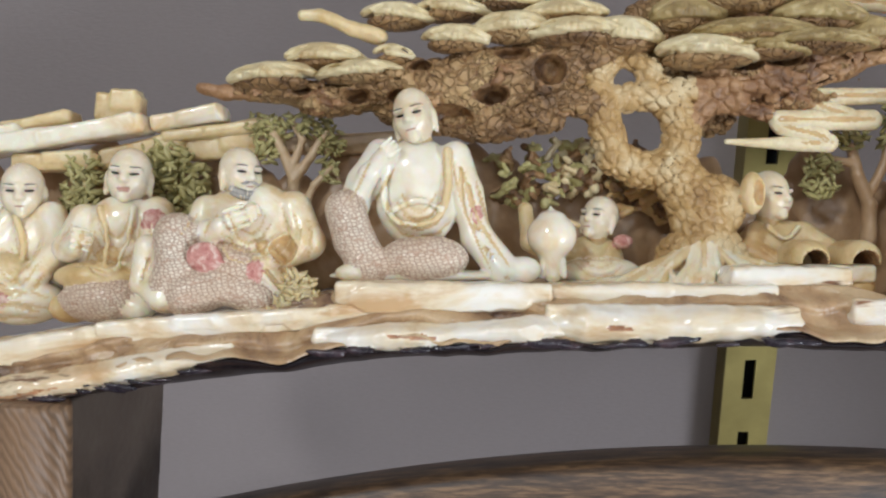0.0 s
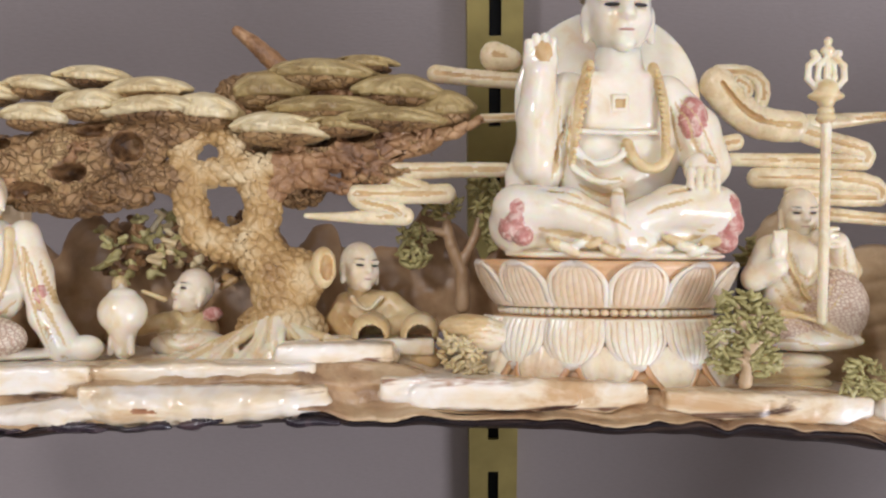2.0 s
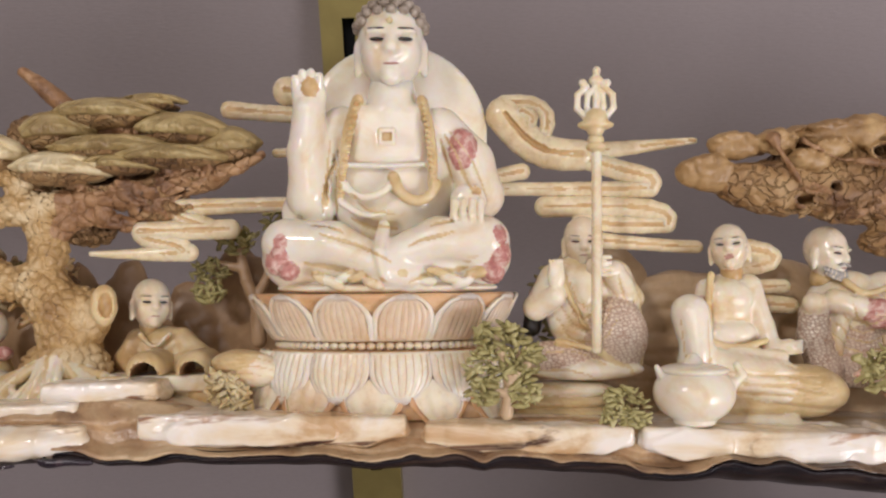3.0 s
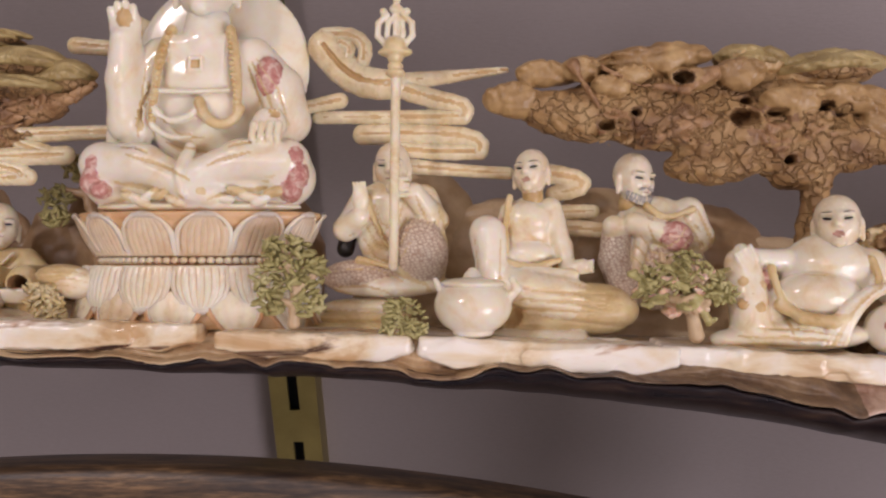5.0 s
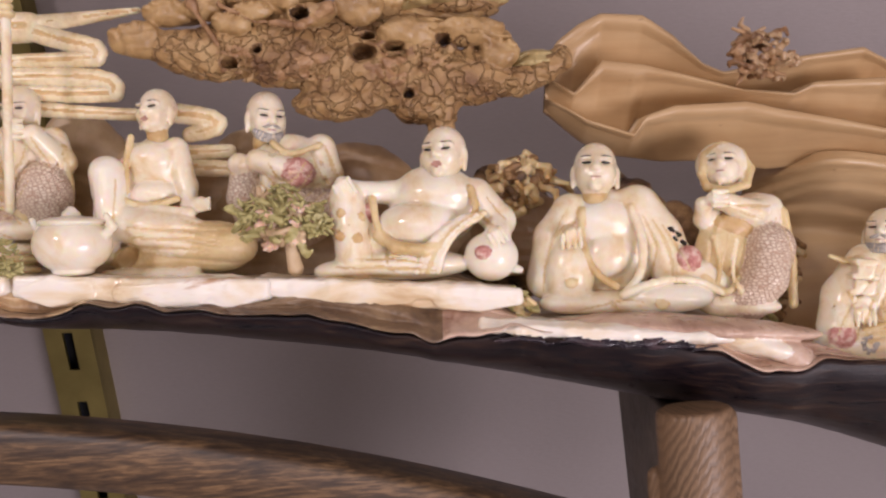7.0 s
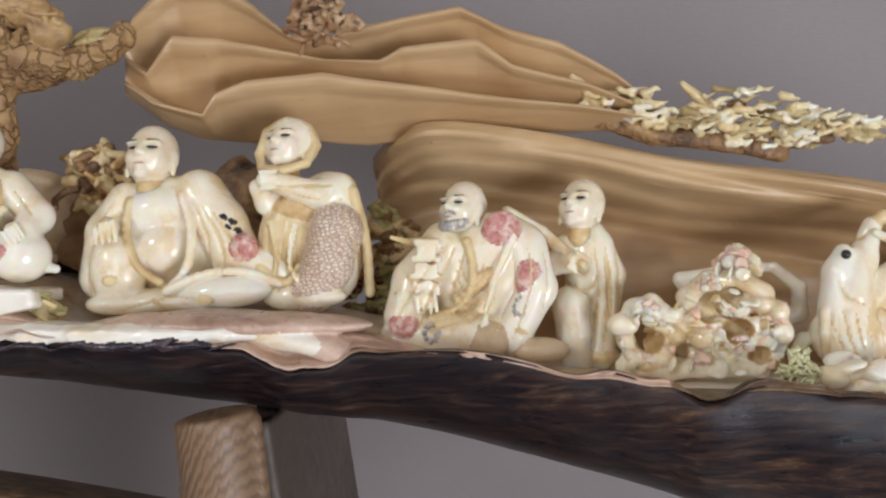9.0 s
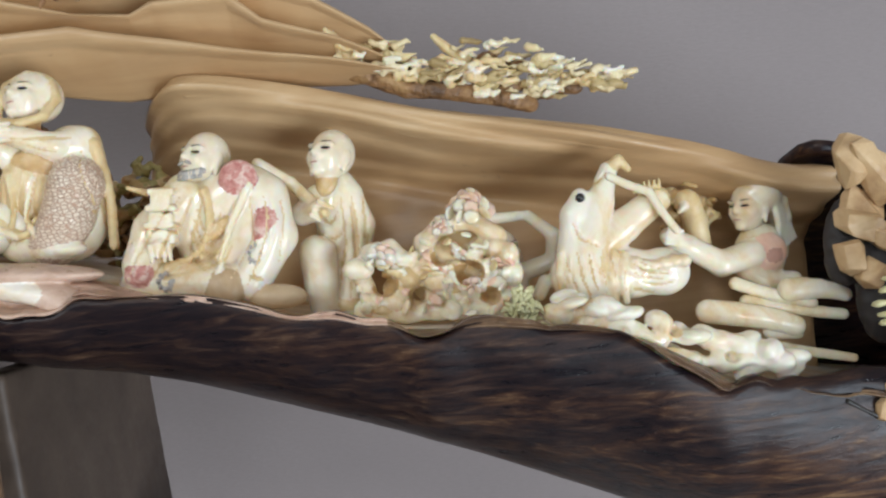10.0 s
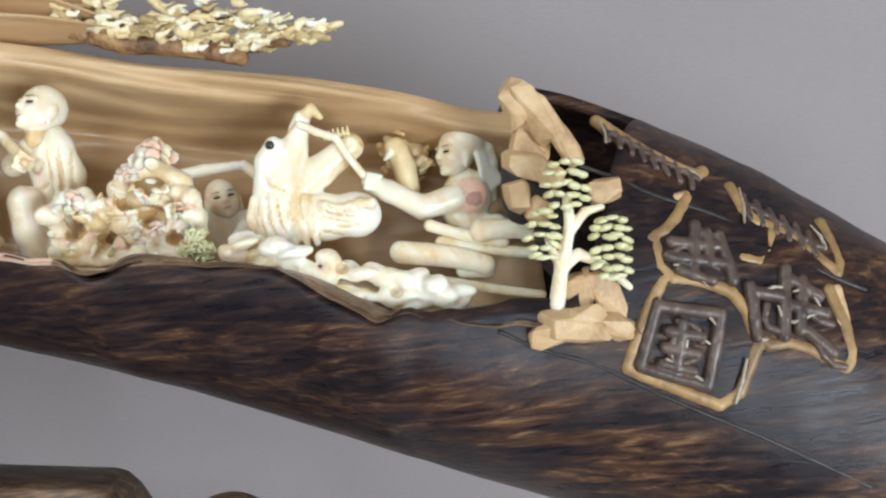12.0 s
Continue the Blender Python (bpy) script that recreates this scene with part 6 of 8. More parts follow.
    hem(c, [(792, 268, 24), (796, 330, 34), (780, 390, 44), (745, 400, 50)], 9, CREAM)
    hem(c, [(700, 372, 42), (742, 352, 48), (782, 372, 44)], 7, WHITE)
    for p in ([(700, 315, 40), (720, 345, 46), (760, 345, 46)], [(828, 330, 22), (846, 410, 26)], [(815, 300, 20), (820, 380, 26)], [(860, 440, 34), (896, 490, 42)], [(700, 410, 54), (780, 412, 56)], [(640, 330, 26), (625, 362, 34)], [(690, 330, 40), (690, 380, 44)]):
        engrave(c, p, 3)
    medal(c, 842, 380, 12, 12, 18, depth=18, side=20)
    c.drape(742, 380, 54, 46, 5).folds([(800, 290), (822, 380), (870, 480)], [(842, 320), (862, 400), (930, 462)], 5).folds([(660, 285), (622, 360)], [(700, 300), (655, 365)], 3)
    monk("seated_monk", [c, head(c, 732, 206, -2, 55, -12, 6, -13, slim=0.92)], "white ivory monk resting chin on hand in engraved trousers")


first_monks()


def pine_group():
    at, s, roll, o = (0.0242, 0.395, -0.0087), 0.000252, -0.2, (975, 485)
    c = Carving(at, s, roll, o, [WHITE, STAIN], 2.2)
    c.ell(975, 418, 0, 43, 40, 40, k=3).ell(975, 385, 0, 24, 12, 22, k=5).cap((974, 376, 0), (973, 368, 0), 9, 3, k=3)
    c.cap((975, 450, 0), (976, 484, 0), 25, 17, k=6)
    engrave(c, [(940, 396, 34), (975, 400, 44), (1010, 396, 34)], 1.6)
    for sx in (-1, 0, 1):
        c.cap((976 + sx * 16, 462, 10), (976 + sx * 19, 487, 14), 7, 6, k=2)
    carve("lidded_jar", c, None, "white ivory lidded jar on short feet", "jar")

    at, s, roll, o = (0.0471, 0.42, -0.0054), 0.000264, -0.2, (1055, 470)
    c = Carving(at, s, roll, o, [CREAM, STAIN, RED, IVORY], 3.0)
    c.ell(1050, 460, -10, 56, 44, 34, k=8).tube([(1010, 440, 0), (970, 450, 10), (935, 430, 4), (930, 370, 0)], 16, k=6, end=13)
    c.ell(1060, 480, 20, 70, 26, 34, IVORY, 6)
    c.tube([(1020, 400, 30), (985, 385, 40)], 5, CREAM, 2, end=4)
    medal(c, 1100, 428, 12, 18, 13, depth=14)
    engrave(c, [(1020, 455, 26), (1060, 462, 34), (1095, 452, 26)])
    c.drape(1055, 460, 40, 34, 4)
    monk("kneeling_monk", [c, head(c, 1060, 388, -2, 43, -42, 14, 4)], "small cream monk peering over a jar beneath the pine")

    at, s, roll, o = (0.1296, 0.42, -0.0010), 0.000266, -0.6, (880, 520)
    c = Carving(at, s, roll, o, [CREAM, STAIN, RED, IVORY], 3.0)
    c.ell(890, 505, -10, 74, 48, 36, k=8).tube([(930, 480, 0), (965, 510, 16), (930, 525, 40)], 20, k=6)
    c.tube([(850, 480, 0), (832, 515, 10), (870, 530, 36)], 20, STAIN, 6)
    hem(c, [(862, 470, 22), (890, 500, 32), (915, 470, 24)], 6, IVORY)
    c.drape(892, 500, 44, 36, 4)
    monk("reading_monk", [c, head(c, 874, 418, -4, 47, 30, 10, 4)], "cream ivory monk reading behind the pine trunk")
    at, s, roll, o = (0.1412, 0.40, -0.0044), 0.000253, -0.7, (930, 535)
    desk = thing("reading_desk", at, "low ivory desk with an open rolled book", "desk")
    c = Carving(at, s, roll, o, [IVORY, STAIN], 3.0)
    c.box(920, 552, 0, 98, 15, 42, IVORY, 2, soft=5).box(930, 574, -8, 80, 16, 34, CREAM, 3, soft=6).ell(1000, 575, 10, 30, 24, 24, STAIN, 5)
    c.ripple = [(1.0, 0.06, 61)]
    carve("desk_block", c, desk)
    c = Carving(at, s, roll, o, [CREAM, STAIN], 2.4)
    for u in (905, 992):
        c.cap((u, 528, -30), (u, 528, 34), 34, 34, CREAM, 2)
    c.box(945, 560, 0, 120, 24, 70, CREAM, 1, cut=True)
    for u in (908, 992):
        c.cap((u, 534, -60), (u, 534, 70), 22, 22, RUSSET, 1, cut=True)
    for i in range(4):
        engrave(c, [(850, 512 + i * 6, 36), (885, 503 + i * 6, 38)], 1.6)
    carve("open_book", c, desk, "cream book with curled pages")


pine_group()


def staff_group():
    at, s, roll, o = (0.3308, 0.405, -0.0142), 0.000269, -1.5, (690, 525)
    c = Carving(at, s, roll, o, [IVORY, STAIN, CREAM, RED, ROBE], 3.0)
    c.ell(692, 400, -6, 66, 88, 42, k=10).ell(692, 355, -2, 66, 34, 36, k=10)
    c.tube([(640, 355, -4), (610, 405, 10), (640, 385, 36)], 24, k=8, end=18)
    c.ell(641, 352, 40, 15, 24, 9, k=4)
    for i in range(4):
        c.cap((632 + i * 6, 345, 42), (630 + i * 6.5, 326, 46), 3.6, 3.2, k=1.5)
    c.tube([(748, 352, -4), (770, 392, 6), (735, 345, 46)], 27, k=8, end=19)
    fist(c, 708, 336, 54, 22, 0)
    c.ell(636, 490, 30, 66, 30, 38, ROBE, 6).ell(742, 452, 30, 52, 62, 42, ROBE, 8).ell(690, 508, 36, 96, 18, 34, IVORY, 6).ell(682, 510, 54, 34, 14, 18, WHITE, 3)
    hem(c, [(650, 350, 26), (668, 400, 38), (690, 440, 40)], 7, CREAM)
    hem(c, [(772, 380, 12), (788, 430, 14), (780, 500, 24)], 9, CREAM)
    hem(c, [(640, 460, 54), (700, 470, 60), (760, 510, 52)], 7, CREAM)
    for p in ([(620, 400, 24), (630, 440, 30)], [(700, 370, 40), (704, 430, 42)], [(760, 360, 24), (770, 400, 30)], [(650, 415, 34), (680, 450, 42)]):
        engrave(c, p)
    c.tube([(612, 400, -30), (605, 440, -20)], 16, INK, 3)
    c.drape(690, 410, 46, 60, 5).folds([(740, 350), (760, 400)], [(775, 360), (790, 420)], 3).folds([(600, 480), (660, 470), (720, 500)], [(590, 505), (660, 505), (700, 520)], 3)
    monk("seated_monk", [c, head(c, 692, 294, -4, 44, -4, 0, 0)], "ivory monk gripping a tall ringed staff, palm raised")

    st = thing("ringed_staff", (0.334, 0.388, -0.0), "tall ivory staff with a ringed openwork head", "staff")
    c = Carving(at, s, roll, o, [IVORY, CREAM], 2.2)
    c.cap((702, 472, 66), (707, 150, 66), 8.5, 8.5, k=2)
    c.ell(706, 140, 66, 17, 9, 15, CREAM, 3).ell(706, 128, 66, 14, 8, 12, CREAM, 3)
    carve("shaft", c, st)
    c = Carving(at, s, roll, o, [IVORY, CREAM], 2.0)
    c.ell(706, 104, 66, 30, 9, 18, CREAM, 4).cap((706, 112, 66), (706, 96, 66), 14, 20, CREAM, 4)
    for sx in (-1, 1):
        c.tube([(706 + sx * 12, 96, 66), (706 + sx * 30, 76, 66), (706 + sx * 29, 54, 66), (706 + sx * 14, 40, 66)], 5.5, IVORY, 2)
        c.tube([(706 + sx * 5, 94, 66), (706 + sx * 14, 74, 66), (706 + sx * 12, 54, 66), (706, 42, 66)], 5, IVORY, 2)
        c.ell(706 + sx * 20, 34, 66, 7, 7, 6, IVORY, 2)
    c.cap((707, 96, 66), (708, 20, 66), 6, 5, IVORY, 2).ell(708, 30, 66, 12, 9, 9, IVORY, 3).ell(709, 14, 66, 7, 8, 7, IVORY, 2)
    carve("staff_head", c, st, "openwork ring head")

    c = Carving(at, s, roll, o, [CREAM, IVORY], 3.4)
    c.ell(652, 542, 24, 84, 15, 44, IVORY, 3).ell(640, 560, 28, 92, 14, 48, CREAM, 3).ell(630, 578, 30, 104, 15, 50, CREAM, 3)
    c.ripple = [(1.2, 0.06, 71)]
    carve("stone_step", c, None, "stacked flat cream stones under the staff bearer", "rock")

    at, s, roll, o = (0.4020, 0.402, -0.0389), 0.000273, -2.34, (520, 540)
    c = Carving(at, s, roll, o, [IVORY, STAIN, CREAM, RED, WHITE], 2.3)
    c.ell(495, 345, -8, 46, 62, 36, k=9).ell(494, 325, 8, 42, 32, 28, k=7).ell(499, 384, 10, 42, 24, 30, WHITE, 5)
    c.tube([(532, 306, -4), (553, 372, 6), (562, 410, 24), (586, 402, 36)], 21, k=7, end=11)
    for i in range(4):
        c.cap((582, 402 + i * 4, 40), (602, 394 + i * 6, 42), 4.2, 3.4, k=1.2)
    c.tube([(462, 310, -8), (448, 360, 0), (470, 405, 22), (500, 416, 40)], 17, k=6, end=11)
    c.tube([(490, 414, 40), (570, 418, 46)], 11, IVORY, 3, end=9)
    c.tube([(424, 350, 30), (432, 410, 40), (420, 470, 30)], 31, WHITE, 7, end=22)
    c.ell(416, 492, 34, 22, 13, 24, IVORY, 4)
    c.tube([(440, 430, 30), (500, 448, 48), (560, 462, 50)], 32, IVORY, 9, end=34)
    c.ell(600, 476, 34, 80, 44, 44, CREAM, 10).ell(545, 440, 40, 52, 22, 34, IVORY, 7, turn=8).ell(520, 500, 24, 96, 36, 40, CREAM, 9)
    c.tube([(432, 528, 52), (500, 522, 62), (580, 522, 60)], 15, IVORY, 4, end=13).tube([(560, 532, 62), (640, 534, 58), (690, 540, 46)], 13, IVORY, 4, end=10)
    c.ell(462, 488, 60, 22, 20, 22, STAIN, 4, cut=True)
    hem(c, [(462, 286, 20), (454, 330, 26), (456, 380, 30)], 6, CREAM)
    hem(c, [(456, 398, 36), (500, 408, 42), (546, 394, 36)], 7, CREAM)
    engrave(c, [(468, 362, 34), (496, 368, 40), (530, 360, 34)])
    c.folds([(470, 440), (540, 448), (640, 450)], [(480, 510), (560, 508), (670, 520)], 8, 4.6, 3.4).folds([(404, 360), (416, 460)], [(446, 360), (444, 450)], 3, 4.6, 3).folds([(560, 430), (600, 440)], [(540, 460), (640, 476)], 4, 4, 3)
    medal(c, 446, 334, 14, 8, 13, depth=12)
    c.ripple = [(0.9, 0.12, 301)]
    monk("seated_monk", [c, head(c, 499, 243, -2, 43, -20, 16, -5, smile=1.0)], "laughing bare-chested ivory monk with one raised knee")

    at, s, roll, o = (0.3704, 0.368, -0.0317), 0.000249, -1.8, (640, 555)
    pot = thing("lidded_pot", at, "round white ivory pot with lid and small foot", "pot")
    c = Carving(at, s, roll, o, [WHITE], 2.4)
    c.ell(641, 500, 0, 68, 52, 60, k=3).box(641, 446, 0, 80, 14, 80, k=3, soft=2, cut=True).ell(641, 548, 0, 36, 9, 34, k=4)
    c.tube([(690, 500, 10), (718, 470, 12), (708, 452, 14)], 9, WHITE, 4, end=6)
    c.tube([(584, 470, 10), (576, 456, 12)], 8, WHITE, 3, end=5)
    carve("body", c, pot)
    c = Carving(at, s, roll, o, [WHITE], 2.2)
    c.ell(641, 462, 0, 58, 12, 52, k=3).ell(640, 448, 0, 16, 10, 14, k=3).ell(640, 440, 0, 9, 7, 8, k=2)
    carve("lid", c, pot)

    at, s, roll, o = (0.4546, 0.412, -0.0167), 0.000270, -1.9, (965, 480)
    c = Carving(at, s, roll, o, [IVORY, STAIN, CREAM, RED, ROBE], 3.0)
    c.ell(975, 385, -14, 80, 80, 42, k=10).ell(985, 440, -10, 84, 70, 44, ROBE, 8)
    c.tube([(1035, 335, -10), (1050, 380, 6), (1000, 380, 30), (930, 356, 38)], 28, k=8, end=20)
    c.tube([(902, 380, 20), (900, 420, 24), (920, 470, 20)], 25, ROBE, 6, end=30)
    c.ell(898, 362, 34, 21, 20, 19, k=4)
    c.tube([(950, 380, 26), (935, 440, 30)], 15, IVORY, 5, end=12)
    hem(c, [(955, 325, 24), (985, 350, 34), (1040, 330, 20)], 7, CREAM)
    for p in ([(960, 400, 32), (1010, 410, 34)], [(1040, 360, 28), (1055, 410, 26)], [(915, 345, 40), (960, 352, 46)]):
        engrave(c, p)
    medal(c, 1003, 380, 44, 29, 27, depth=16)
    c.ell(1003, 380, 61, 18, 3, 3, PINK, 0.6)
    c.drape(985, 400, 60, 50, 5).folds([(1020, 340), (1050, 400)], [(1045, 330), (1070, 400)], 3)
    monk("seated_monk", [c, head(c, 938, 276, -6, 47, 32, 0, 3, beard=True)], "bearded ivory monk with round red chest crest")

    at, s, roll, o = (0.5227, 0.388, -0.0427), 0.000261, -2.34, (970, 540)
    c = Carving(at, s, roll, o, [WHITE, STAIN, CREAM, RED, IVORY], 2.3)
    c.ell(990, 410, -4, 80, 70, 46, k=10).ell(995, 392, 14, 64, 32, 34, k=8).ell(964, 446, 26, 74, 42, 46, k=5)
    c.tube([(926, 388, -2), (880, 388, 12), (846, 380, 30)], 22, k=7, end=15)
    fist(c, 838, 378, 40, 21, 60)
    c.tube([(840, 396, 26), (848, 450, 30), (858, 510, 28)], 30, IVORY, 6, end=36).ell(880, 480, 14, 44, 50, 30, IVORY, 9)
    for u, v, w in ((836, 424, 55), (832, 462, 60), (862, 466, 60), (848, 446, 58), (866, 430, 50)):
        c.ell(u, v, w, 9, 8, 4, STAIN, 0.8)
    medal(c, 878, 424, 26, 12, 18, depth=14)
    c.ell(826, 522, 36, 42, 18, 30, k=6).ell(935, 512, 22, 118, 28, 50, k=9)
    c.ell(1086, 500, 34, 46, 42, 42, k=4).cap((1120, 520, 24), (1134, 524, 22), 9, 7, k=2)
    c.tube([(1060, 396, -4), (1102, 440, 8), (1098, 462, 40)], 32, k=8, end=22)
    fist(c, 1094, 464, 62, 19, 60)
    for i in range(5):
        hem(c, [(1074 - i * 9, 428 + i * 2, 52 + i), (1030 - i * 9, 452 + i * 3, 66 + i), (1004 - i * 8, 490 + i * 2, 70), (996 - i * 9, 524, 64)], 7.5, (IVORY, WHITE, CREAM)[i % 3])
    c.tube([(896, 462, 52), (925, 482, 66), (975, 488, 70), (1006, 476, 62)], 11, CREAM, 3)
    hem(c, [(886, 400, 36), (892, 440, 52), (904, 466, 60)], 7, CREAM)
    hem(c, [(1052, 384, 30), (1064, 420, 40), (1050, 440, 52)], 7, CREAM)
    for i in range(4):
        hem(c, [(918 + (i % 2) * 4, 496 + i * 9, 74), (936, 498 + i * 9, 76)], 3.4, IVORY)
    engrave(c, [(922, 408, 44), (990, 412, 56), (1050, 406, 42)], 2.6)
    medal(c, 1071, 492, 72, 14, 11, depth=8)
    c.folds([(850, 500), (900, 500), (990, 512)], [(800, 530), (900, 532), (1000, 532)], 4, 4.6, 3.2).folds([(876, 440), (886, 500)], [(906, 470), (912, 510)], 3, 4.4, 3).folds([(1080, 400), (1112, 440)], [(1060, 420), (1090, 450)], 3, 4.4, 3)
    monk("laughing_monk", [c, head(c, 1006, 324, 2, 51, -18, 14, -3, smile=0.8, slim=1.06)], "fat laughing white monk with bare belly and bag")


staff_group()


def right_monks():
    at, s, roll, o = (0.6131, 0.398, -0.0631), 0.000265, -2.28, (1310, 600)
    c = Carving(at, s, roll, o, [IVORY, STAIN, CREAM, RED, WHITE], 2.3)
    c.ell(1285, 480, -10, 96, 96, 44, k=10).ell(1275, 440, 10, 56, 36, 32, WHITE, 7).ell(1281, 500, 14, 48, 42, 36, WHITE, 6)
    c.tube([(1222, 425, -6), (1192, 470, 4), (1178, 540, 8)], 34, k=9, end=36)
    c.ell(1214, 528, 34, 44, 60, 36, IVORY, 6).ell(1206, 580, 38, 44, 18, 32, IVORY, 6)
    fist(c, 1213, 464, 62, 23, 85)
    c.tube([(1338, 420, -8), (1372, 470, 4), (1404, 540, 14)], 42, k=9, end=40)
    c.ell(1440, 545, 10, 66, 44, 40, IVORY, 9)
    c.ell(1380, 572, 44, 76, 27, 38, WHITE, 6).ell(1290, 582, 24, 110, 22, 48, k=8)
    hem(c, [(1238, 424, 26), (1232, 470, 46), (1252, 528, 58), (1290, 552, 64)], 8, CREAM)
    hem(c, [(1322, 420, 28), (1340, 476, 46), (1332, 536, 58), (1306, 560, 66)], 9, IVORY)
    hem(c, [(1300, 566, 70), (1356, 542, 70), (1420, 540, 62), (1470, 566, 50)], 8, IVORY)
    hem(c, [(1440, 540, 46), (1480, 572, 48), (1500, 540, 44)], 7, CREAM)
    engrave(c, [(1236, 472, 44), (1278, 464, 46), (1322, 470, 42)])
    engrave(c, [(1268, 560, 70), (1290, 590, 70)], 2.4)
    medal(c, 1416, 507, 44, 22, 22, depth=16, side=15)
    for u, v in ((1386, 458), (1400, 466), (1392, 474), (1408, 480)):
        c.ell(u, v, 40, 6, 3.4, 8, INK, 0.6, turn=30)
    for u, v, w in ((1214, 545, 70), (1362, 582, 80)):
        c.ell(u, v, w, 12, 9, 3, CREAM, 1.0)
    c.folds([(1340, 432), (1366, 490), (1356, 540)], [(1372, 450), (1410, 510), (1420, 545)], 5, 4.8, 3.4).folds([(1206, 430), (1176, 490), (1170, 560)], [(1232, 440), (1206, 450), (1190, 470)], 3, 4.8, 3.4).folds([(1230, 590), (1300, 572), (1340, 580)], [(1240, 602), (1310, 596), (1350, 602)], 3, 4.4, 3)
    monk("seated_monk", [c, head(c, 1266, 354, -4, 53, -6, 22, 2)], "ivory monk resting a fist on his raised knee")

    at, s, roll, o = (0.6655, 0.398, -0.0666), 0.000264, -2.27, (1510, 605)
    c = Carving(at, s, roll, o, [IVORY, STAIN, CREAM, RED, ROBE], 2.3)
    c.ell(1532, 505, -14, 66, 104, 44, k=10).ell(1546, 450, -8, 48, 56, 40, k=9)
    c.tube([(1566, 424, -2), (1530, 430, 30), (1470, 408, 46)], 26, k=7, end=16)
    fist(c, 1462, 406, 50, 19, 0)
    c.tube([(1490, 420, 0), (1450, 440, 16), (1444, 415, 36)], 19, k=7, end=14)
    c.ell(1498, 452, 26, 34, 24, 18, STAIN, 5).ell(1480, 500, 14, 46, 62, 34, CREAM, 8)
    c.tube([(1560, 490, 26), (1546, 540, 38), (1520, 580, 34)], 42, ROBE, 7, end=36)
    c.ell(1530, 590, 44, 42, 14, 26, IVORY, 4).ell(1490, 585, 22, 56, 24, 34, IVORY, 7)
    hem(c, [(1586, 430, 10), (1606, 500, 8), (1604, 590, 12)], 11, CREAM)
    hem(c, [(1460, 470, 40), (1474, 530, 48), (1450, 575, 46)], 7, CREAM)
    hem(c, [(1500, 480, 40), (1486, 540, 54), (1510, 575, 60)], 6, IVORY)
    c.folds([(1462, 450), (1452, 510), (1450, 575)], [(1506, 470), (1496, 520), (1486, 580)], 5, 4.6, 3.4).folds([(1570, 440), (1590, 510), (1586, 580)], [(1600, 440), (1612, 510), (1610, 580)], 3, 4.6, 3.2).folds([(1500, 428), (1540, 440)], [(1480, 416), (1560, 420)], 3, 4, 2.6)
    h = head(c, 1487, 352, -2, 47, -20, 30, -4)
    h.ell(1490, 346, -12, 46, 42, 38, IVORY, 4)
    h.tube([(1446, 362, 20), (1452, 386, 34), (1486, 392, 40), (1520, 382, 30), (1534, 354, 8), (1520, 324, -4), (1488, 312, 0), (1456, 328, 4), (1446, 362, 20)], 7, CREAM, 4)
    monk("singing_monk", [c, h], "hooded ivory monk with lifted face and hands at his mouth")

    at, s, roll, o = (0.7320, 0.392, -0.0929), 0.000231, -6.4, (580, 590)
    c = Carving(at, s, roll, o, [IVORY, STAIN, CREAM, RED, WHITE, ROBE], 3.0)
    c.ell(590, 450, -6, 96, 110, 50, k=12).ell(620, 400, 0, 66, 60, 42, IVORY, 10)
    c.tube([(520, 395, -4), (470, 460, 16), (455, 520, 34)], 40, k=10, end=38)
    c.tube([(660, 400, 0), (680, 470, 16), (640, 550, 36)], 42, WHITE, 10, end=34)
    c.ell(540, 548, 28, 118, 38, 50, k=10).ell(600, 560, 60, 34, 34, 22, PALEROCK, 4).ell(690, 575, 44, 50, 22, 28, PALEROCK, 4).ell(450, 555, 30, 40, 30, 36, WHITE, 6)
    fist(c, 492, 490, 58, 24, 80)
    for i, (v, r) in enumerate(((470, 24), (450, 30), (440, 20), (420, 26), (410, 17), (392, 22))):
        c.box(492, v, 48, r, 6 if i % 2 else 12, 18, IVORY, 1, soft=3)
    c.tube([(505, 388, 20), (460, 392, 34), (430, 384, 40)], 9, CREAM, 3, end=4)
    hem(c, [(560, 390, 34), (575, 440, 46), (560, 500, 54), (500, 520, 58)], 8, CREAM)
    hem(c, [(640, 380, 40), (600, 470, 54), (590, 540, 66)], 8, IVORY)
    for p in ([(640, 430, 50), (620, 520, 66)], [(530, 420, 42), (530, 480, 52)], [(650, 540, 64), (690, 555, 60)], [(440, 480, 50), (450, 530, 60)], [(560, 520, 70), (500, 540, 72)]):
        engrave(c, p)
    for u, v, w, a, b in ((620, 368, 34, 34, 32), (668, 458, 40, 24, 40), (455, 535, 62, 26, 22)):
        medal(c, u, v, w, a, b, depth=13)
    for u, v, w in ((580, 462, 46), (592, 452, 46)):
        c.ell(u, v, w, 22, 14, 9, STAIN, 0.8, turn=-30)
    for k in range(7):
        a = k * 0.8
        c.ell(502 + 12 * math.cos(a), 545 + 14 * math.sin(a), 74, 4, 4, 5, GREY, 0.6)
        c.ell(652 + 10 * math.cos(a), 500 + 16 * math.sin(a), 62, 3, 5, 6, GREY, 0.6)
    c.folds([(520, 400), (470, 470), (440, 540)], [(560, 400), (540, 470), (520, 540)], 4).folds([(640, 400), (650, 470), (610, 550)], [(690, 400), (705, 470), (670, 560)], 4).drape(570, 470, 40, 60, 5)
    monk("seated_monk", [c, head(c, 552, 334, -4, 52, -36, 22, -4, beard=True)], "bearded ivory monk with red crests holding a small pagoda")

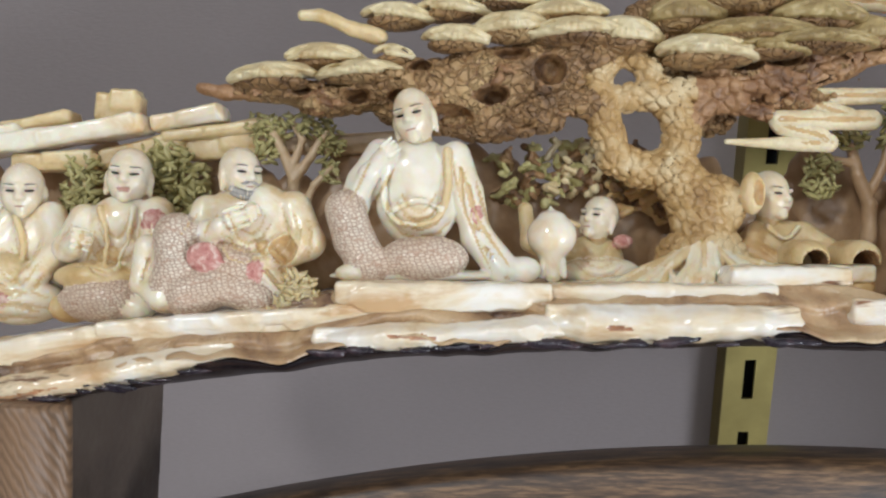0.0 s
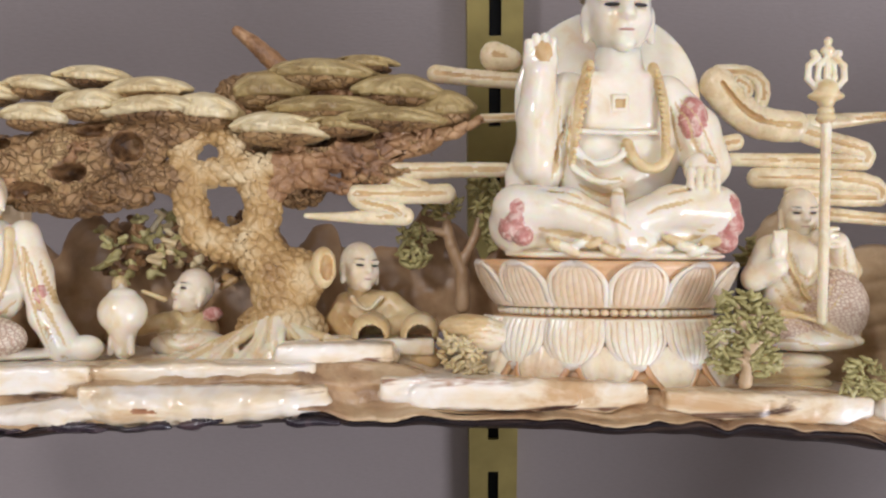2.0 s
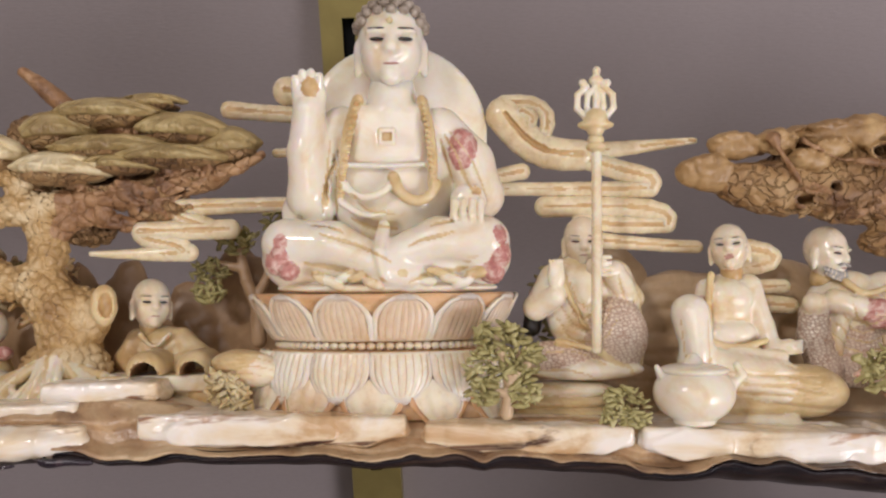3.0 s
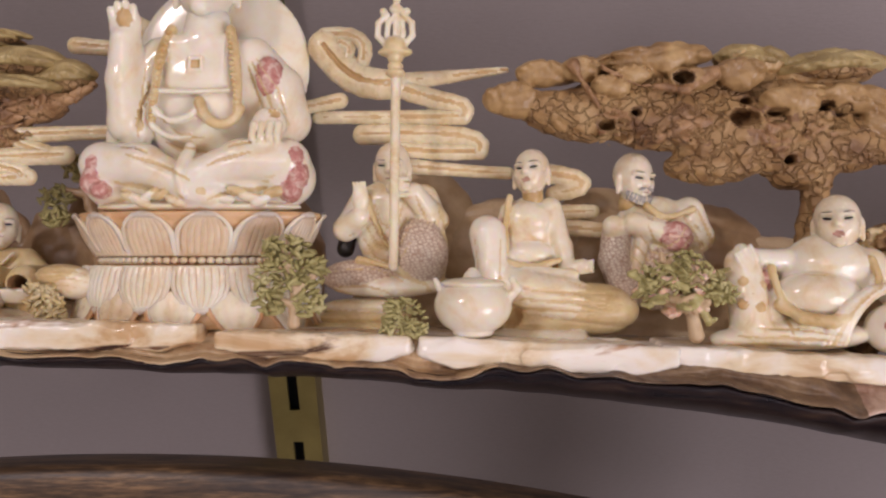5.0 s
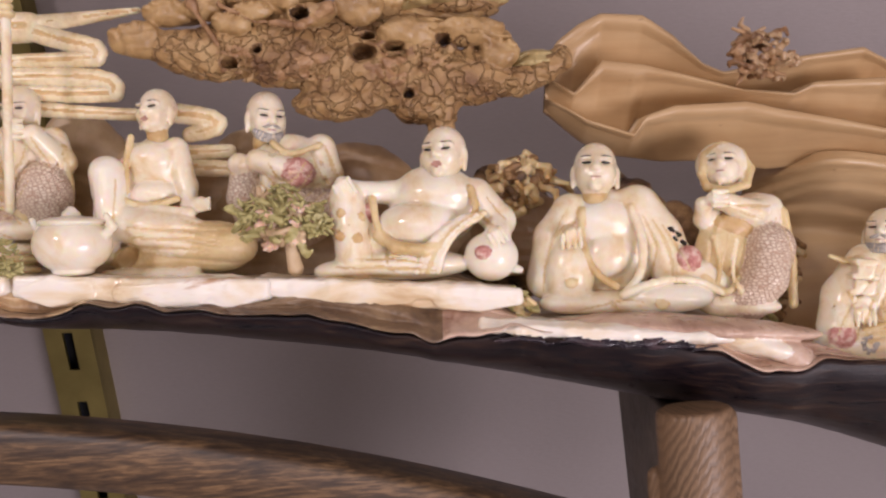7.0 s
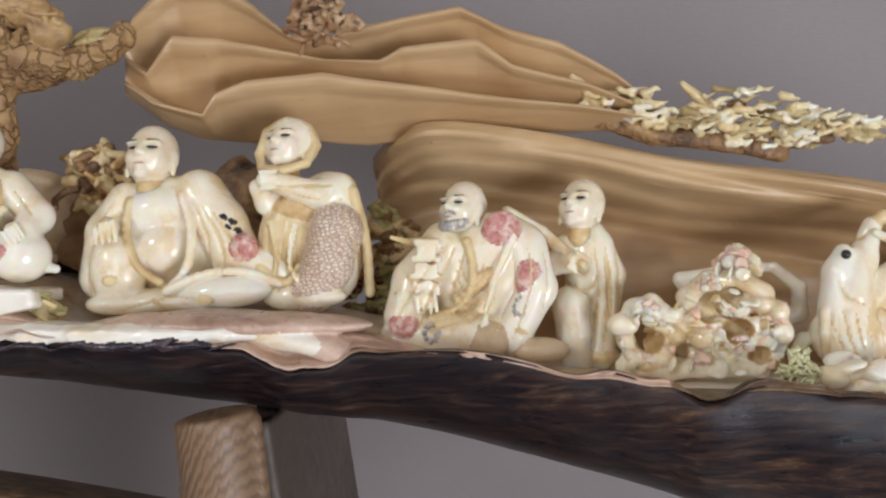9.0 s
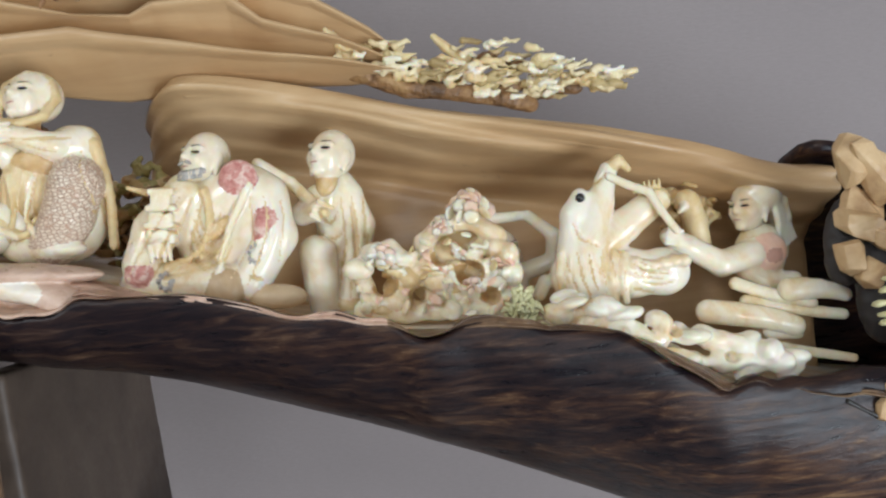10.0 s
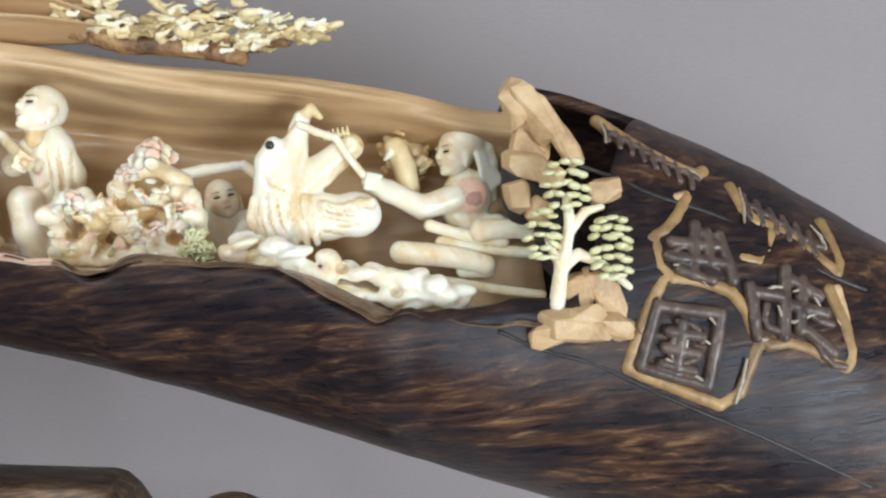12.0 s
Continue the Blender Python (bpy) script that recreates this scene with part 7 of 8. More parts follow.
    at, s, roll, o = (0.7749, 0.408, -0.1020), 0.000242, -6.4, (770, 600)
    c = Carving(at, s, roll, o, [IVORY, STAIN, CREAM, WHITE], 3.0)
    c.ell(785, 440, -10, 44, 90, 40, k=10).tube([(800, 400, -6), (818, 450, -4), (800, 590, 4)], 28, IVORY, 8, end=30)
    c.tube([(745, 400, -4), (722, 430, 14), (752, 428, 40)], 22, k=8, end=17)
    fist(c, 756, 425, 46, 22, 30)
    c.ell(765, 430, 62, 9, 9, 8, CREAM, 1)
    c.tube([(750, 500, 30), (756, 550, 32), (762, 600, 22)], 34, WHITE, 6, end=26)
    c.tube([(640, 340, -6), (700, 375, 10), (740, 410, 30)], 11, IVORY, 4)
    c.ell(800, 590, 4, 40, 16, 32, CREAM, 5)
    for p in ([(785, 470, 34), (800, 560, 36)], [(730, 450, 34), (760, 465, 44)], [(810, 420, 24), (820, 520, 24)]):
        engrave(c, p)
    c.folds([(790, 400), (800, 480), (785, 580)], [(825, 400), (838, 480), (825, 580)], 4).drape(770, 450, 26, 30, 3)
    monk("seated_monk", [c, head(c, 770, 330, -4, 52, -34, 26, -4)], "ivory monk with raised face and one knee drawn up")


right_monks()




def bank_slab():
    at, s, roll, o = (0.63, 0.373, -0.068), 0.000238, -5.1, (650, 545)
    c = Carving(at, s, roll, o, [PINKROCK, LEDGE], 3.4)
    c.ell(690, 545, 10, 230, 22, 74, PINKROCK, 5, turn=1).ell(800, 570, 20, 120, 24, 60, LEDGE, 6, turn=12).ell(860, 590, 26, 60, 30, 50, PINKROCK, 6, turn=30)
    c.ripple = [(2.2, 0.05, 74), (1.2, 0.14, 75)]
    carve("rock_bank", c, None, "pale pinkish rock bank under the seated pair", "rock")


bank_slab()


# ---- the thick end: flowers, beast, rider, clouds ----
def blossom(owner, at, s, roll, o, u, v, w, r, seed):
    rng = random.Random(seed)
    c = Carving(at, s, roll, o, [PINK], 2.4)
    for ring, (n, q, up) in enumerate(((9, 1.0, 0.0), (7, 0.7, 0.3), (5, 0.4, 0.6))):
        for i in range(n):
            a = 6.283 * (i + 0.5 * ring) / n
            c.bead(u + r * q * 0.75 * math.cos(a) + rng.uniform(-3, 3), v - r * up * 0.9 + r * 0.25 * math.sin(a) * q + rng.uniform(-3, 3), w + r * q * 0.6 * math.sin(a), r * 0.36, r * 0.32, r * 0.07, PINK if rng.random() < 0.4 else IVORY, rot=turned(rng.uniform(-60, 60), rng.uniform(-70, 20), 62 * math.cos(a) * q + rng.uniform(-14, 14)), n=8)
    carve("blossom", c, owner, "pink-tipped blossom")


def flower_rock():
    at, s, roll, o = (0.8211, 0.388, -0.1066), 0.000226, -7.4, (600, 500)
    ob = thing("flowering_rock", at, "pierced cream rock overgrown with pink-tipped blossoms", "rock")
    rng = random.Random(12)
    c = Carving(at, s, roll, o, [CREAM, IVORY, STAIN], 2.8)
    for cu, cv, ru, rv in ((500, 440, 44, 50), (640, 400, 74, 70), (690, 430, 44, 50), (560, 470, 50, 34)):
        n = 9
        ring = [(cu + ru * math.cos(6.283 * i / n) * rng.uniform(0.8, 1.1), cv + rv * math.sin(6.283 * i / n) * rng.uniform(0.8, 1.1), 10 + rng.uniform(-14, 18)) for i in range(n)]
        c.tube(ring + ring[:1], 17, IVORY, 6)
        for i in range(5):
            a = ring[rng.randrange(n)]
            c.ell(a[0], a[1], a[2] + 8, rng.uniform(16, 30), rng.uniform(12, 24), 20, rng.choice([CREAM, IVORY, IVORY]), 4)
    c.tube([(460, 500, 16), (540, 506, 20), (640, 494, 16), (700, 500, 10)], 16, IVORY, 6)
    c.ell(630, 430, -18, 90, 80, 16, CREAM, 6)
    for i in range(30):
        c.ell(rng.uniform(462, 715), rng.uniform(385, 500), 16 + rng.uniform(-16, 20), rng.uniform(10, 24), rng.uniform(8, 18), rng.uniform(10, 18), rng.choice([IVORY, IVORY, CREAM]), 3, turn=rng.uniform(-60, 60))
    for i in range(110):
        u, v = rng.uniform(455, 725), rng.uniform(350, 500)
        if v > 350 + abs(u - 640) * 0.35:
            c.ell(u, v, 32 + rng.uniform(-12, 16), rng.uniform(9, 19), rng.uniform(7, 13), 4.2, rng.choice([IVORY, WHITE, CREAM, IVORY, PINK]), 1.0, turn=rng.uniform(-90, 90), tip=rng.uniform(-70, 70), side=rng.uniform(-70, 70))
    for u, v, r in ((500, 452, 24), (600, 400, 20), (650, 430, 26), (690, 470, 18), (560, 470, 16)):
        c.ell(u, v, 38, r, r * 0.85, 40, STAIN, 4, cut=True)
    c.ripple = [(2.0, 0.08, 81), (1.2, 0.2, 82)]
    carve("rock", c, ob)
    for i, (u, v, w, r) in enumerate(((650, 318, 20, 44), (490, 405, 24, 34), (600, 350, 26, 24), (700, 420, 30, 26), (660, 455, 30, 24), (530, 430, 26, 20))):
        blossom(ob, at, s, roll, o, u, v, w, r, 300 + i)


flower_rock()


def dancer():
    at, s, roll, o = (0.86, 0.43, -0.105), 0.000262, -8.0, (400, 400)
    c = Carving(at, s, roll, o, [WHITE, STAIN, PINK], 3.0)
    c.ell(360, 400, -4, 50, 60, 34, k=8)
    c.tube([(320, 372, -4), (272, 330, 0), (250, 300, 4), (330, 282, 8), (380, 276, 10)], 15, k=5, end=9)
    c.tube([(400, 372, -4), (452, 350, 4), (448, 306, 8), (404, 274, 10)], 17, k=5, end=10)
    for i in range(3):
        c.cap((404, 276, 10), (384 - i * 6, 268 + i * 7, 12), 5, 3, k=1.5)
        c.cap((376, 276, 10), (396 + i * 4, 268 + i * 6, 12), 5, 3, k=1.5)
    monk("dancing_figure", [c, head(c, 362, 338, 0, 42, 22, 12, -14)], "white ivory figure with both arms arched overhead")


dancer()


def beast():
    at, s, roll, o = (0.8966, 0.405, -0.1132), 0.000258, -8.0, (560, 430)
    c = Carving(at, s, roll, o, [WHITE, STAIN, CREAM, IVORY, INK], 2.8)
    c.tube([(500, 400, 16), (505, 330, 14), (525, 270, 10), (540, 215, 8)], 44, WHITE, 8, end=15)
    c.tube([(480, 350, 20), (482, 290, 20), (494, 262, 18)], 24, WHITE, 8, end=17)
    c.tube([(540, 215, 8), (556, 198, 10), (572, 212, 12)], 12, CREAM, 4, end=6)
    c.tube([(530, 340, 8), (570, 305, 4), (622, 262, 0)], 30, IVORY, 8, end=24)
    c.ell(622, 260, 2, 22, 20, 18, CREAM, 4)
    for i in range(6):
        c.cap((582 + i * 8, 250 + (i % 2) * 3 - i * 2, 22), (580 + i * 8, 238 - i * 2, 26), 4, 2, CREAM, 1.5)
    for i in range(7):
        u = 462 + i * 17
        c.tube([(u, 346 + abs(i - 3) * 3, 34), (u - 4, 386, 46), (u + 6, 428, 36)], 8, IVORY, 3, end=6)
    c.ell(512, 390, 14, 66, 48, 36, IVORY, 8)
    c.ell(578, 384, 12, 60, 42, 34, WHITE, 10).ell(632, 380, 14, 46, 40, 32, WHITE, 8)
    for i in range(6):
        c.ell(580 + i * 16, 366 + 6 * math.sin(i), 40, 13, 11, 12, IVORY, 3)
    c.ell(545, 262, 50, 8, 14, 5, STAIN, 2, cut=True)
    c.tube([(440, 400, 10), (430, 420, 16)], 12, WHITE, 4)
    c.folds([(468, 352), (476, 395), (500, 432)], [(556, 346), (566, 392), (566, 428)], 9, 4, 3.2)
    c.folds([(572, 352), (600, 372), (630, 376)], [(580, 408), (612, 414), (650, 400)], 7, 3.6, 3)
    c.fold([(500, 250), (520, 236), (534, 222)], 4, 3).fold([(478, 300), (490, 330), (520, 340)], 4, 3)
    c.bead(490, 262, 38, 8, 8, 5, INK)
    carve("rearing_beast", c, None, "white ivory rearing beast with black eye and curled mane", "statuette", "thick end carvings")
    c = Carving(at, s, roll, o, [IVORY], 2.4)
    c.tube([(538, 226, 26), (570, 240, 30), (602, 250, 34), (622, 280, 36), (648, 312, 38)], 7, IVORY, 2, end=7)
    carve("rein", c, None, "thin ivory rein from the beast's mouth", "rein")


beast()


def rider():
    at, s, roll, o = (0.9620, 0.425, -0.1122), 0.000267, -8.2, (810, 390)
    c = Carving(at, s, roll, o, [IVORY, STAIN, RED, WHITE], 2.8)
    c.ell(826, 350, 0, 44, 52, 34, k=8)
    c.tube([(806, 350, 20), (750, 368, 34), (690, 340, 40), (662, 326, 40)], 24, WHITE, 6, end=16)
    fist(c, 660, 324, 44, 19, 10, WHITE)
    c.tube([(842, 236, -10), (862, 290, -12), (868, 350, -14)], 26, IVORY, 6, end=12)
    c.tube([(800, 380, 10), (830, 398, 14), (880, 396, 6)], 18, IVORY, 6)
    for p in ([(850, 250, 14), (866, 330, 6)], [(840, 245, 16), (852, 320, 12)]):
        engrave(c, p, 2.2)
    medal(c, 832, 346, 26, 30, 30, PINK, depth=11)
    medal(c, 838, 352, 32, 14, 12, LIPS, depth=7)
    c.tube([(726, 335, -4), (716, 300, -4), (704, 272, -4)], 18, CREAM, 6, end=22)
    c.ell(700, 262, -2, 20, 18, 18, CREAM, 5)
    c.cap((692, 272, 12), (682, 284, 14), 7, 4, k=2)
    h = head(c, 806, 272, 0, 44, -58, 6, -6)
    h.ell(822, 250, -8, 40, 34, 44, IVORY, 4, turn=24)
    for i in range(6):
        h.tube([(800 + i * 8, 226 + i * 3, 14 - i * 3), (836 + i * 5, 250 + i * 4, 20 - i * 4), (850 + i * 5, 300, 16 - i * 4), (856 + i * 6, 346 - i * 5, 10 - i * 3)], 7.5, WHITE, 1.2, end=4.5)
    monk("long_haired_rider", [c, h], "long-haired ivory woman reaching for the rein")


rider()


def white_clouds():
    at, s, roll, o = (0.9620, 0.405, -0.13), 0.000255, -8.2, (800, 460)
    cloud_bands("cloud_bank", at, s, roll, o, [([(690, 446, 8), (780, 452, 10), (838, 468, 8)], 17, 15), ([(690, 490, 14), (820, 506, 12), (940, 520, 8)], 11, 6), ([(740, 400, -6), (800, 418, -6), (870, 430, -6)], 9, 9),
                                                ([(830, 408, 0), (880, 402, 0), (925, 414, 0)], 17, 10), ([(760, 430, -10), (860, 444, -8), (925, 448, -6)], 9, 8), ([(800, 478, 0), (845, 480, 0)], 12, 10)], "pale ivory cloud bands under the rider", IVORY, 0)
    c = Carving((0.9, 0.378, -0.128), 0.000238, -8.0, (600, 490), [WHITE, IVORY], 2.8)
    rng = random.Random(5)
    for i in range(64):
        t = i / 63
        u, v = 452 + 400 * t, 446 + 92 * t + rng.uniform(-40, 22)
        c.ell(u, v, 10 + rng.uniform(-12, 18), rng.uniform(12, 30), rng.uniform(8, 18), rng.uniform(10, 22), rng.choice([IVORY, WHITE]), 7, turn=rng.uniform(-30, 30))
    for u, v in ((645, 468), (560, 470), (600, 500), (740, 510), (500, 470)):
        c.ell(u, v, 36, 11, 9, 22, IVORY, 5, cut=True)
    c.ripple = [(1.8, 0.07, 83), (1.0, 0.18, 84)]
    carve("foam_rock", c, None, "lumpy cream ivory rock below the rearing beast", "rock")


white_clouds()


def shards(name, at, s, roll, o, lumps, seed, label):
    """A stack of broken, sharp-edged stones, each a part."""
    rng = np.random.RandomState(seed)
    ob = thing(name, at, label, "rock", "boulders")
    for u, v, w, ru, rv, rw, turn in lumps:
        p = rng.normal(size=(26, 3))
        p /= np.linalg.norm(p, axis=1)[:, None]
        p = np.sign(p) * np.abs(p) ** 0.7 * rng.uniform(0.82, 1.0, (26, 1))
        a = radians(turn)
        x, y = p[:, 0] * ru, p[:, 1] * rv
        q = np.stack([u + x * math.cos(a) - y * math.sin(a), v + x * math.sin(a) + y * math.cos(a), w + p[:, 2] * rw], 1)
        bm = bmesh.new()
        for co in frame_points(q, at, s, roll, o):
            bm.verts.new(co)
        hull = bmesh.ops.convex_hull(bm, input=bm.verts)
        bmesh.ops.delete(bm, geom=[g for g in hull["geom_interior"] if isinstance(g, bmesh.types.BMVert)], context="VERTS")
        bmesh.ops.dissolve_limit(bm, angle_limit=radians(16), verts=list(bm.verts), edges=list(bm.edges))
        bmesh.ops.bevel(bm, geom=list(bm.edges), offset=0.0005, segments=2, profile=0.6, affect="EDGES", clamp_overlap=True)
        bm.verts.index_update()
        mesh_object("stone", [tuple(k.co) for k in bm.verts], [[k.index for k in f.verts] for f in bm.faces], GOLDROCK, ob, smooth=False)
        bm.free()
    return ob


def mini_tree():
    at, s, roll, o = (1.0031, 0.366, -0.1468), 0.000241, -8.1, (1000, 510)
    shrub("small_pine", at, s, roll, o, [([(976, 530, 0), (982, 470, 4), (996, 400, 6), (990, 350, 6)], 14, 8), ([(996, 405, 6), (1020, 374, 8), (1048, 366, 8)], 10, 6), ([(982, 470, 4), (1010, 445, 8), (1050, 462, 12), (1096, 500, 12)], 11, 6), ([(982, 470, 4), (966, 440, 8), (956, 415, 10)], 9, 5)],
          [], "small ivory pine with pale green needle tufts", "tree", LEAFPALE, IVORY, 12, 21, "", 1.1)
    owner = bpy.data.objects["small_pine"]
    rng = random.Random(21)
    for u, v, ru, rv in ((986, 328, 42, 44), (950, 412, 32, 44), (1064, 432, 38, 58)):
        c = Carving(at, s, roll, o, [LEAFPALE], 3)
        rows = max(4, int(rv / 8))
        for j in range(rows):
            q = -1 + 2 * (j + 0.5) / rows
            half = ru * math.sqrt(1 - q * q * 0.8)
            n = max(3, int(half / 8))
            for i in range(n):
                p = -1 + 2 * (i + 0.5) / n + rng.uniform(-0.12, 0.12)
                c.bead(u + half * p, v + rv * q + 5 * p * p + rng.uniform(-4, 4), 14 + 16 * (1 - p * p) + rng.uniform(-5, 5), rng.uniform(11, 16), rng.uniform(4.5, 7), rng.uniform(7, 10), LEAFPALE, rot=turned(50 * p, rng.uniform(-10, 30), 24 * p + rng.uniform(-12, 12)), n=8)
        carve("leaf_clump", c, owner)
    shards("boulder", at, s, roll, o, ((1004, 566, 6, 76, 34, 34, 3), (962, 580, 6, 44, 24, 30, -20), (1058, 512, -14, 36, 62, 24, -22), (1016, 520, -16, 34, 54, 24, 8), (1072, 566, 2, 40, 26, 28, 20), (1020, 548, 16, 40, 22, 24, -14)), 5, "tan ivory-core rock at the foot of the small pine")
    shards("boulder", at, s, roll, o, ((906, 186, -58, 30, 52, 26, -14), (938, 205, -50, 26, 74, 28, -30), (970, 226, -54, 24, 74, 28, -34), (996, 258, -52, 20, 50, 24, -30), (924, 292, -58, 50, 30, 24, 18), (966, 308, -60, 36, 28, 22, 30), (914, 350, -62, 28, 38, 22, -24), (950, 374, -64, 28, 30, 20, 20), (1062, 338, -32, 38, 26, 18, -18), (934, 260, -70, 40, 40, 18, 0)), 9, "broken tan rock stack in the mouth of the hollow")
    # Black lumps put the shade of the gap behind the tree into colour.
    c = Carving(at, s, roll, o, [DEEPSHADE], 3.0)
    c.ell(985, 410, -104, 40, 90, 24, DEEPSHADE, 8, turn=-8).ell(925, 320, -104, 40, 80, 20, DEEPSHADE, 8)
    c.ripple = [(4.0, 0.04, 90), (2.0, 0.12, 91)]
    carve("shade_lump", c, None, "black lumps standing in for shade in the mouth of the hollow", "rock", "boulders")


mini_tree()


def cliff_plants():
    at, s, roll, o = (0.6953, 0.400, 0.0263), 0.000245, -6.1, (900, 150)
    gnarl("coral_clump", at, s, roll, o, 838, 50, 20, 52, 44, 60, 7, 14, "russet coral-like clump growing on the cliff", "plant", (RUSSET, ROCK))
    at, s, roll, o = (0.8538, 0.425, -0.0094), 0.000251, -6.6, (1040, 190)
    ob = thing("windswept_pine", at, "windswept pale green ivory branch on the cliff edge", "tree")
    rng = random.Random(8)
    c = Carving(at, s, roll, o, [UNDER, CREAM], 2.8)
    c.tube([(800, 170, -6), (900, 205, 0), (1020, 215, 4), (1120, 235, 4)], 20, UNDER, 6, end=14)
    c.tube([(800, 150, 4), (770, 118, 8), (756, 104, 10)], 14, CREAM, 5, end=5)
    c.tube([(1010, 160, 4), (970, 135, 8), (948, 115, 10)], 13, CREAM, 5, end=5)
    c.tube([(1150, 190, 4), (1250, 190, 6), (1308, 178, 8)], 13, CREAM, 5, end=5)
    c.ripple = [(2.0, 0.1, 91)]
    carve("branch", c, ob)
    for i, (u, v, ru, rv) in enumerate(((830, 150, 70, 26), (920, 175, 80, 22), (1050, 150, 80, 32), (1130, 185, 84, 28), (1080, 205, 90, 22), (1200, 195, 80, 18), (980, 190, 70, 22))):
        c = Carving(at, s, roll, o, [CREAM, LEAFPALE, IVORY], 2.6)
        for k in range(30):
            a, q = rng.uniform(0, 6.283), math.sqrt(rng.random())
            p = [u + ru * q * math.cos(a), v + rv * q * math.sin(a), 12 + rng.uniform(-14, 16)]
            pts = [tuple(p)]
            for _ in range(3):
                p = [p[0] + rng.uniform(4, 15), p[1] + rng.uniform(-7, 6), p[2] + rng.uniform(-6, 6)]
                pts.append(tuple(p))
            c.tube(pts, rng.uniform(4, 8.5), rng.choice([PAD, OLIVEPAD, CREAM, IVORY]), 2.5, end=2.5)
        for k in range(4):
            c.ell(u + ru * rng.uniform(-0.8, 0.8), v + rv * rng.uniform(0.0, 0.8), -2, rng.uniform(18, 30), rng.uniform(6, 10), 10, UNDER, 3)
        c.ripple = [(2.0, 0.10, 92 + i), (1.2, 0.24, 93 + i)]
        carve("needle_mat", c, ob)


cliff_plants()


# ---- bushes among the figures ----
def bushes():
    f0 = ((-0.0945, 0.425, 0.0333), 0.000272, -0.2, (530, 330))
    shrub("leafy_bush", *f0, [([(320, 420, -10), (315, 370, -6), (310, 330, 0)], 8, 5)], [(310, 320, 0, 56, 56), (290, 290, -6, 40, 36), (340, 350, 0, 36, 36)], "cream-green carved leafy bush between two monks", size=13, seed=31)
    shrub("leafy_bush", *f0, [([(150, 400, -10), (152, 350, -6), (150, 320, 0)], 8, 5)], [(150, 325, 0, 40, 48), (140, 370, 0, 32, 36)], "cream-green carved leafy bush behind a monk", size=12, seed=32)
    shrub("willow_tree", *f0, [([(520, 380, 0), (525, 320, 4), (505, 270, 4), (480, 225, 0)], 12, 7), ([(524, 320, 4), (555, 280, 6), (585, 230, 2)], 10, 6), ([(522, 300, 4), (540, 250, 6), (520, 215, 4)], 8, 5), ([(540, 370, 0), (560, 330, 4), (590, 300, 4)], 8, 5)],
          [(478, 250, 2, 26, 44), (590, 270, 4, 22, 60), (540, 225, 0, 50, 22), (470, 225, 0, 30, 24)], "twisted carved willow with drooping olive leaves", "tree", LEAF, PALEROCK, 10, 33, "")
    f1 = ((-0.085, 0.372, -0.02), 0.000238, -0.2, (570, 520))
    shrub("grass_tuft", *f1, [], [(570, 490, 0, 30, 26), (560, 525, 4, 34, 20), (590, 515, 6, 30, 18)], "cream tuft of carved grass on the ledge", "plant", CREAM, CREAM, 12, 34)
    f2 = ((0.02, 0.435, 0.02), 0.000274, -0.2, (900, 380))
    gnarl("pierced_bush", *f2, 880, 320, 0, 60, 60, 46, 8, 15, "dark green carved bush under the pine", "bush", (LEAF, UNDER), group="carved bushes")
    gnarl("pierced_bush", *f2, 985, 300, 0, 70, 50, 52, 9, 16, "olive pierced carved bush under the pine", "bush", (LEAF, PAD, UNDER), group="carved bushes")
    gnarl("pierced_bush", *f2, 1090, 330, -6, 60, 60, 40, 9, 17, "brown pierced carved bush behind the trunk", "bush", (UNDER, STAIN), group="carved bushes")
    f3 = ((0.172, 0.430, 0.02), 0.000272, -0.7, (1030, 430))
    shrub("hanging_tree", *f3, [([(1050, 480, 0), (1050, 420, 4), (1030, 370, 4), (1020, 320, 0)], 14, 9), ([(1045, 410, 4), (1075, 350, 4), (1085, 290, 0)], 10, 6), ([(1026, 350, 4), (980, 340, 4), (960, 345, 4)], 8, 5)],
          [(965, 370, 6, 34, 40), (1090, 290, 4, 30, 56), (1015, 300, 0, 40, 24), (1110, 350, 2, 20, 30)], "slender brown tree with hanging olive leaves", "tree", LEAF, ROCK, 11, 35, "")
    f4 = ((0.175, 0.376, -0.018), 0.000238, -1.6, (575, 680))
    shrub("grass_tuft", *f4, [], [(575, 655, 0, 36, 30), (585, 680, 4, 30, 14), (560, 630, 0, 24, 14)], "cream tuft of carved leaves beside the throne", "plant", CREAM, CREAM, 12, 36)
    # Simple lump in place of the end of the reading monk's robe.
    c = Carving(f4[0], f4[1], f4[2], f4[3], [CREAM, IVORY], 3.2)
    c.ell(590, 604, -40, 56, 24, 36, CREAM, 6).ell(620, 618, -36, 60, 30, 30, IVORY, 6).folds([(545, 596), (600, 590), (650, 604)], [(545, 624), (600, 620), (660, 630)], 4)
    c.ripple = [(2.0, 0.06, 76)]
    carve("boulder", c, None, "cream folded lump standing in for the reading monk's robe", "rock", "boulders")
    f5 = ((0.2900, 0.365, -0.0204), 0.000250, -1.6, (510, 560))
    shrub("leafy_bush", *f5, [([(520, 572, 0), (524, 520, 4), (510, 470, 4), (500, 440, 2)], 11, 6), ([(524, 520, 4), (555, 490, 6), (560, 470, 6)], 8, 5), ([(518, 540, 6), (480, 520, 8)], 7, 5)],
          [(512, 445, 6, 48, 26), (490, 490, 10, 40, 28), (545, 480, 6, 32, 36), (480, 535, 12, 30, 22), (548, 535, 8, 28, 24)], "bushy olive carved shrub beside the throne", leaf=LEAF, wood=PALEROCK, size=11, seed=37)
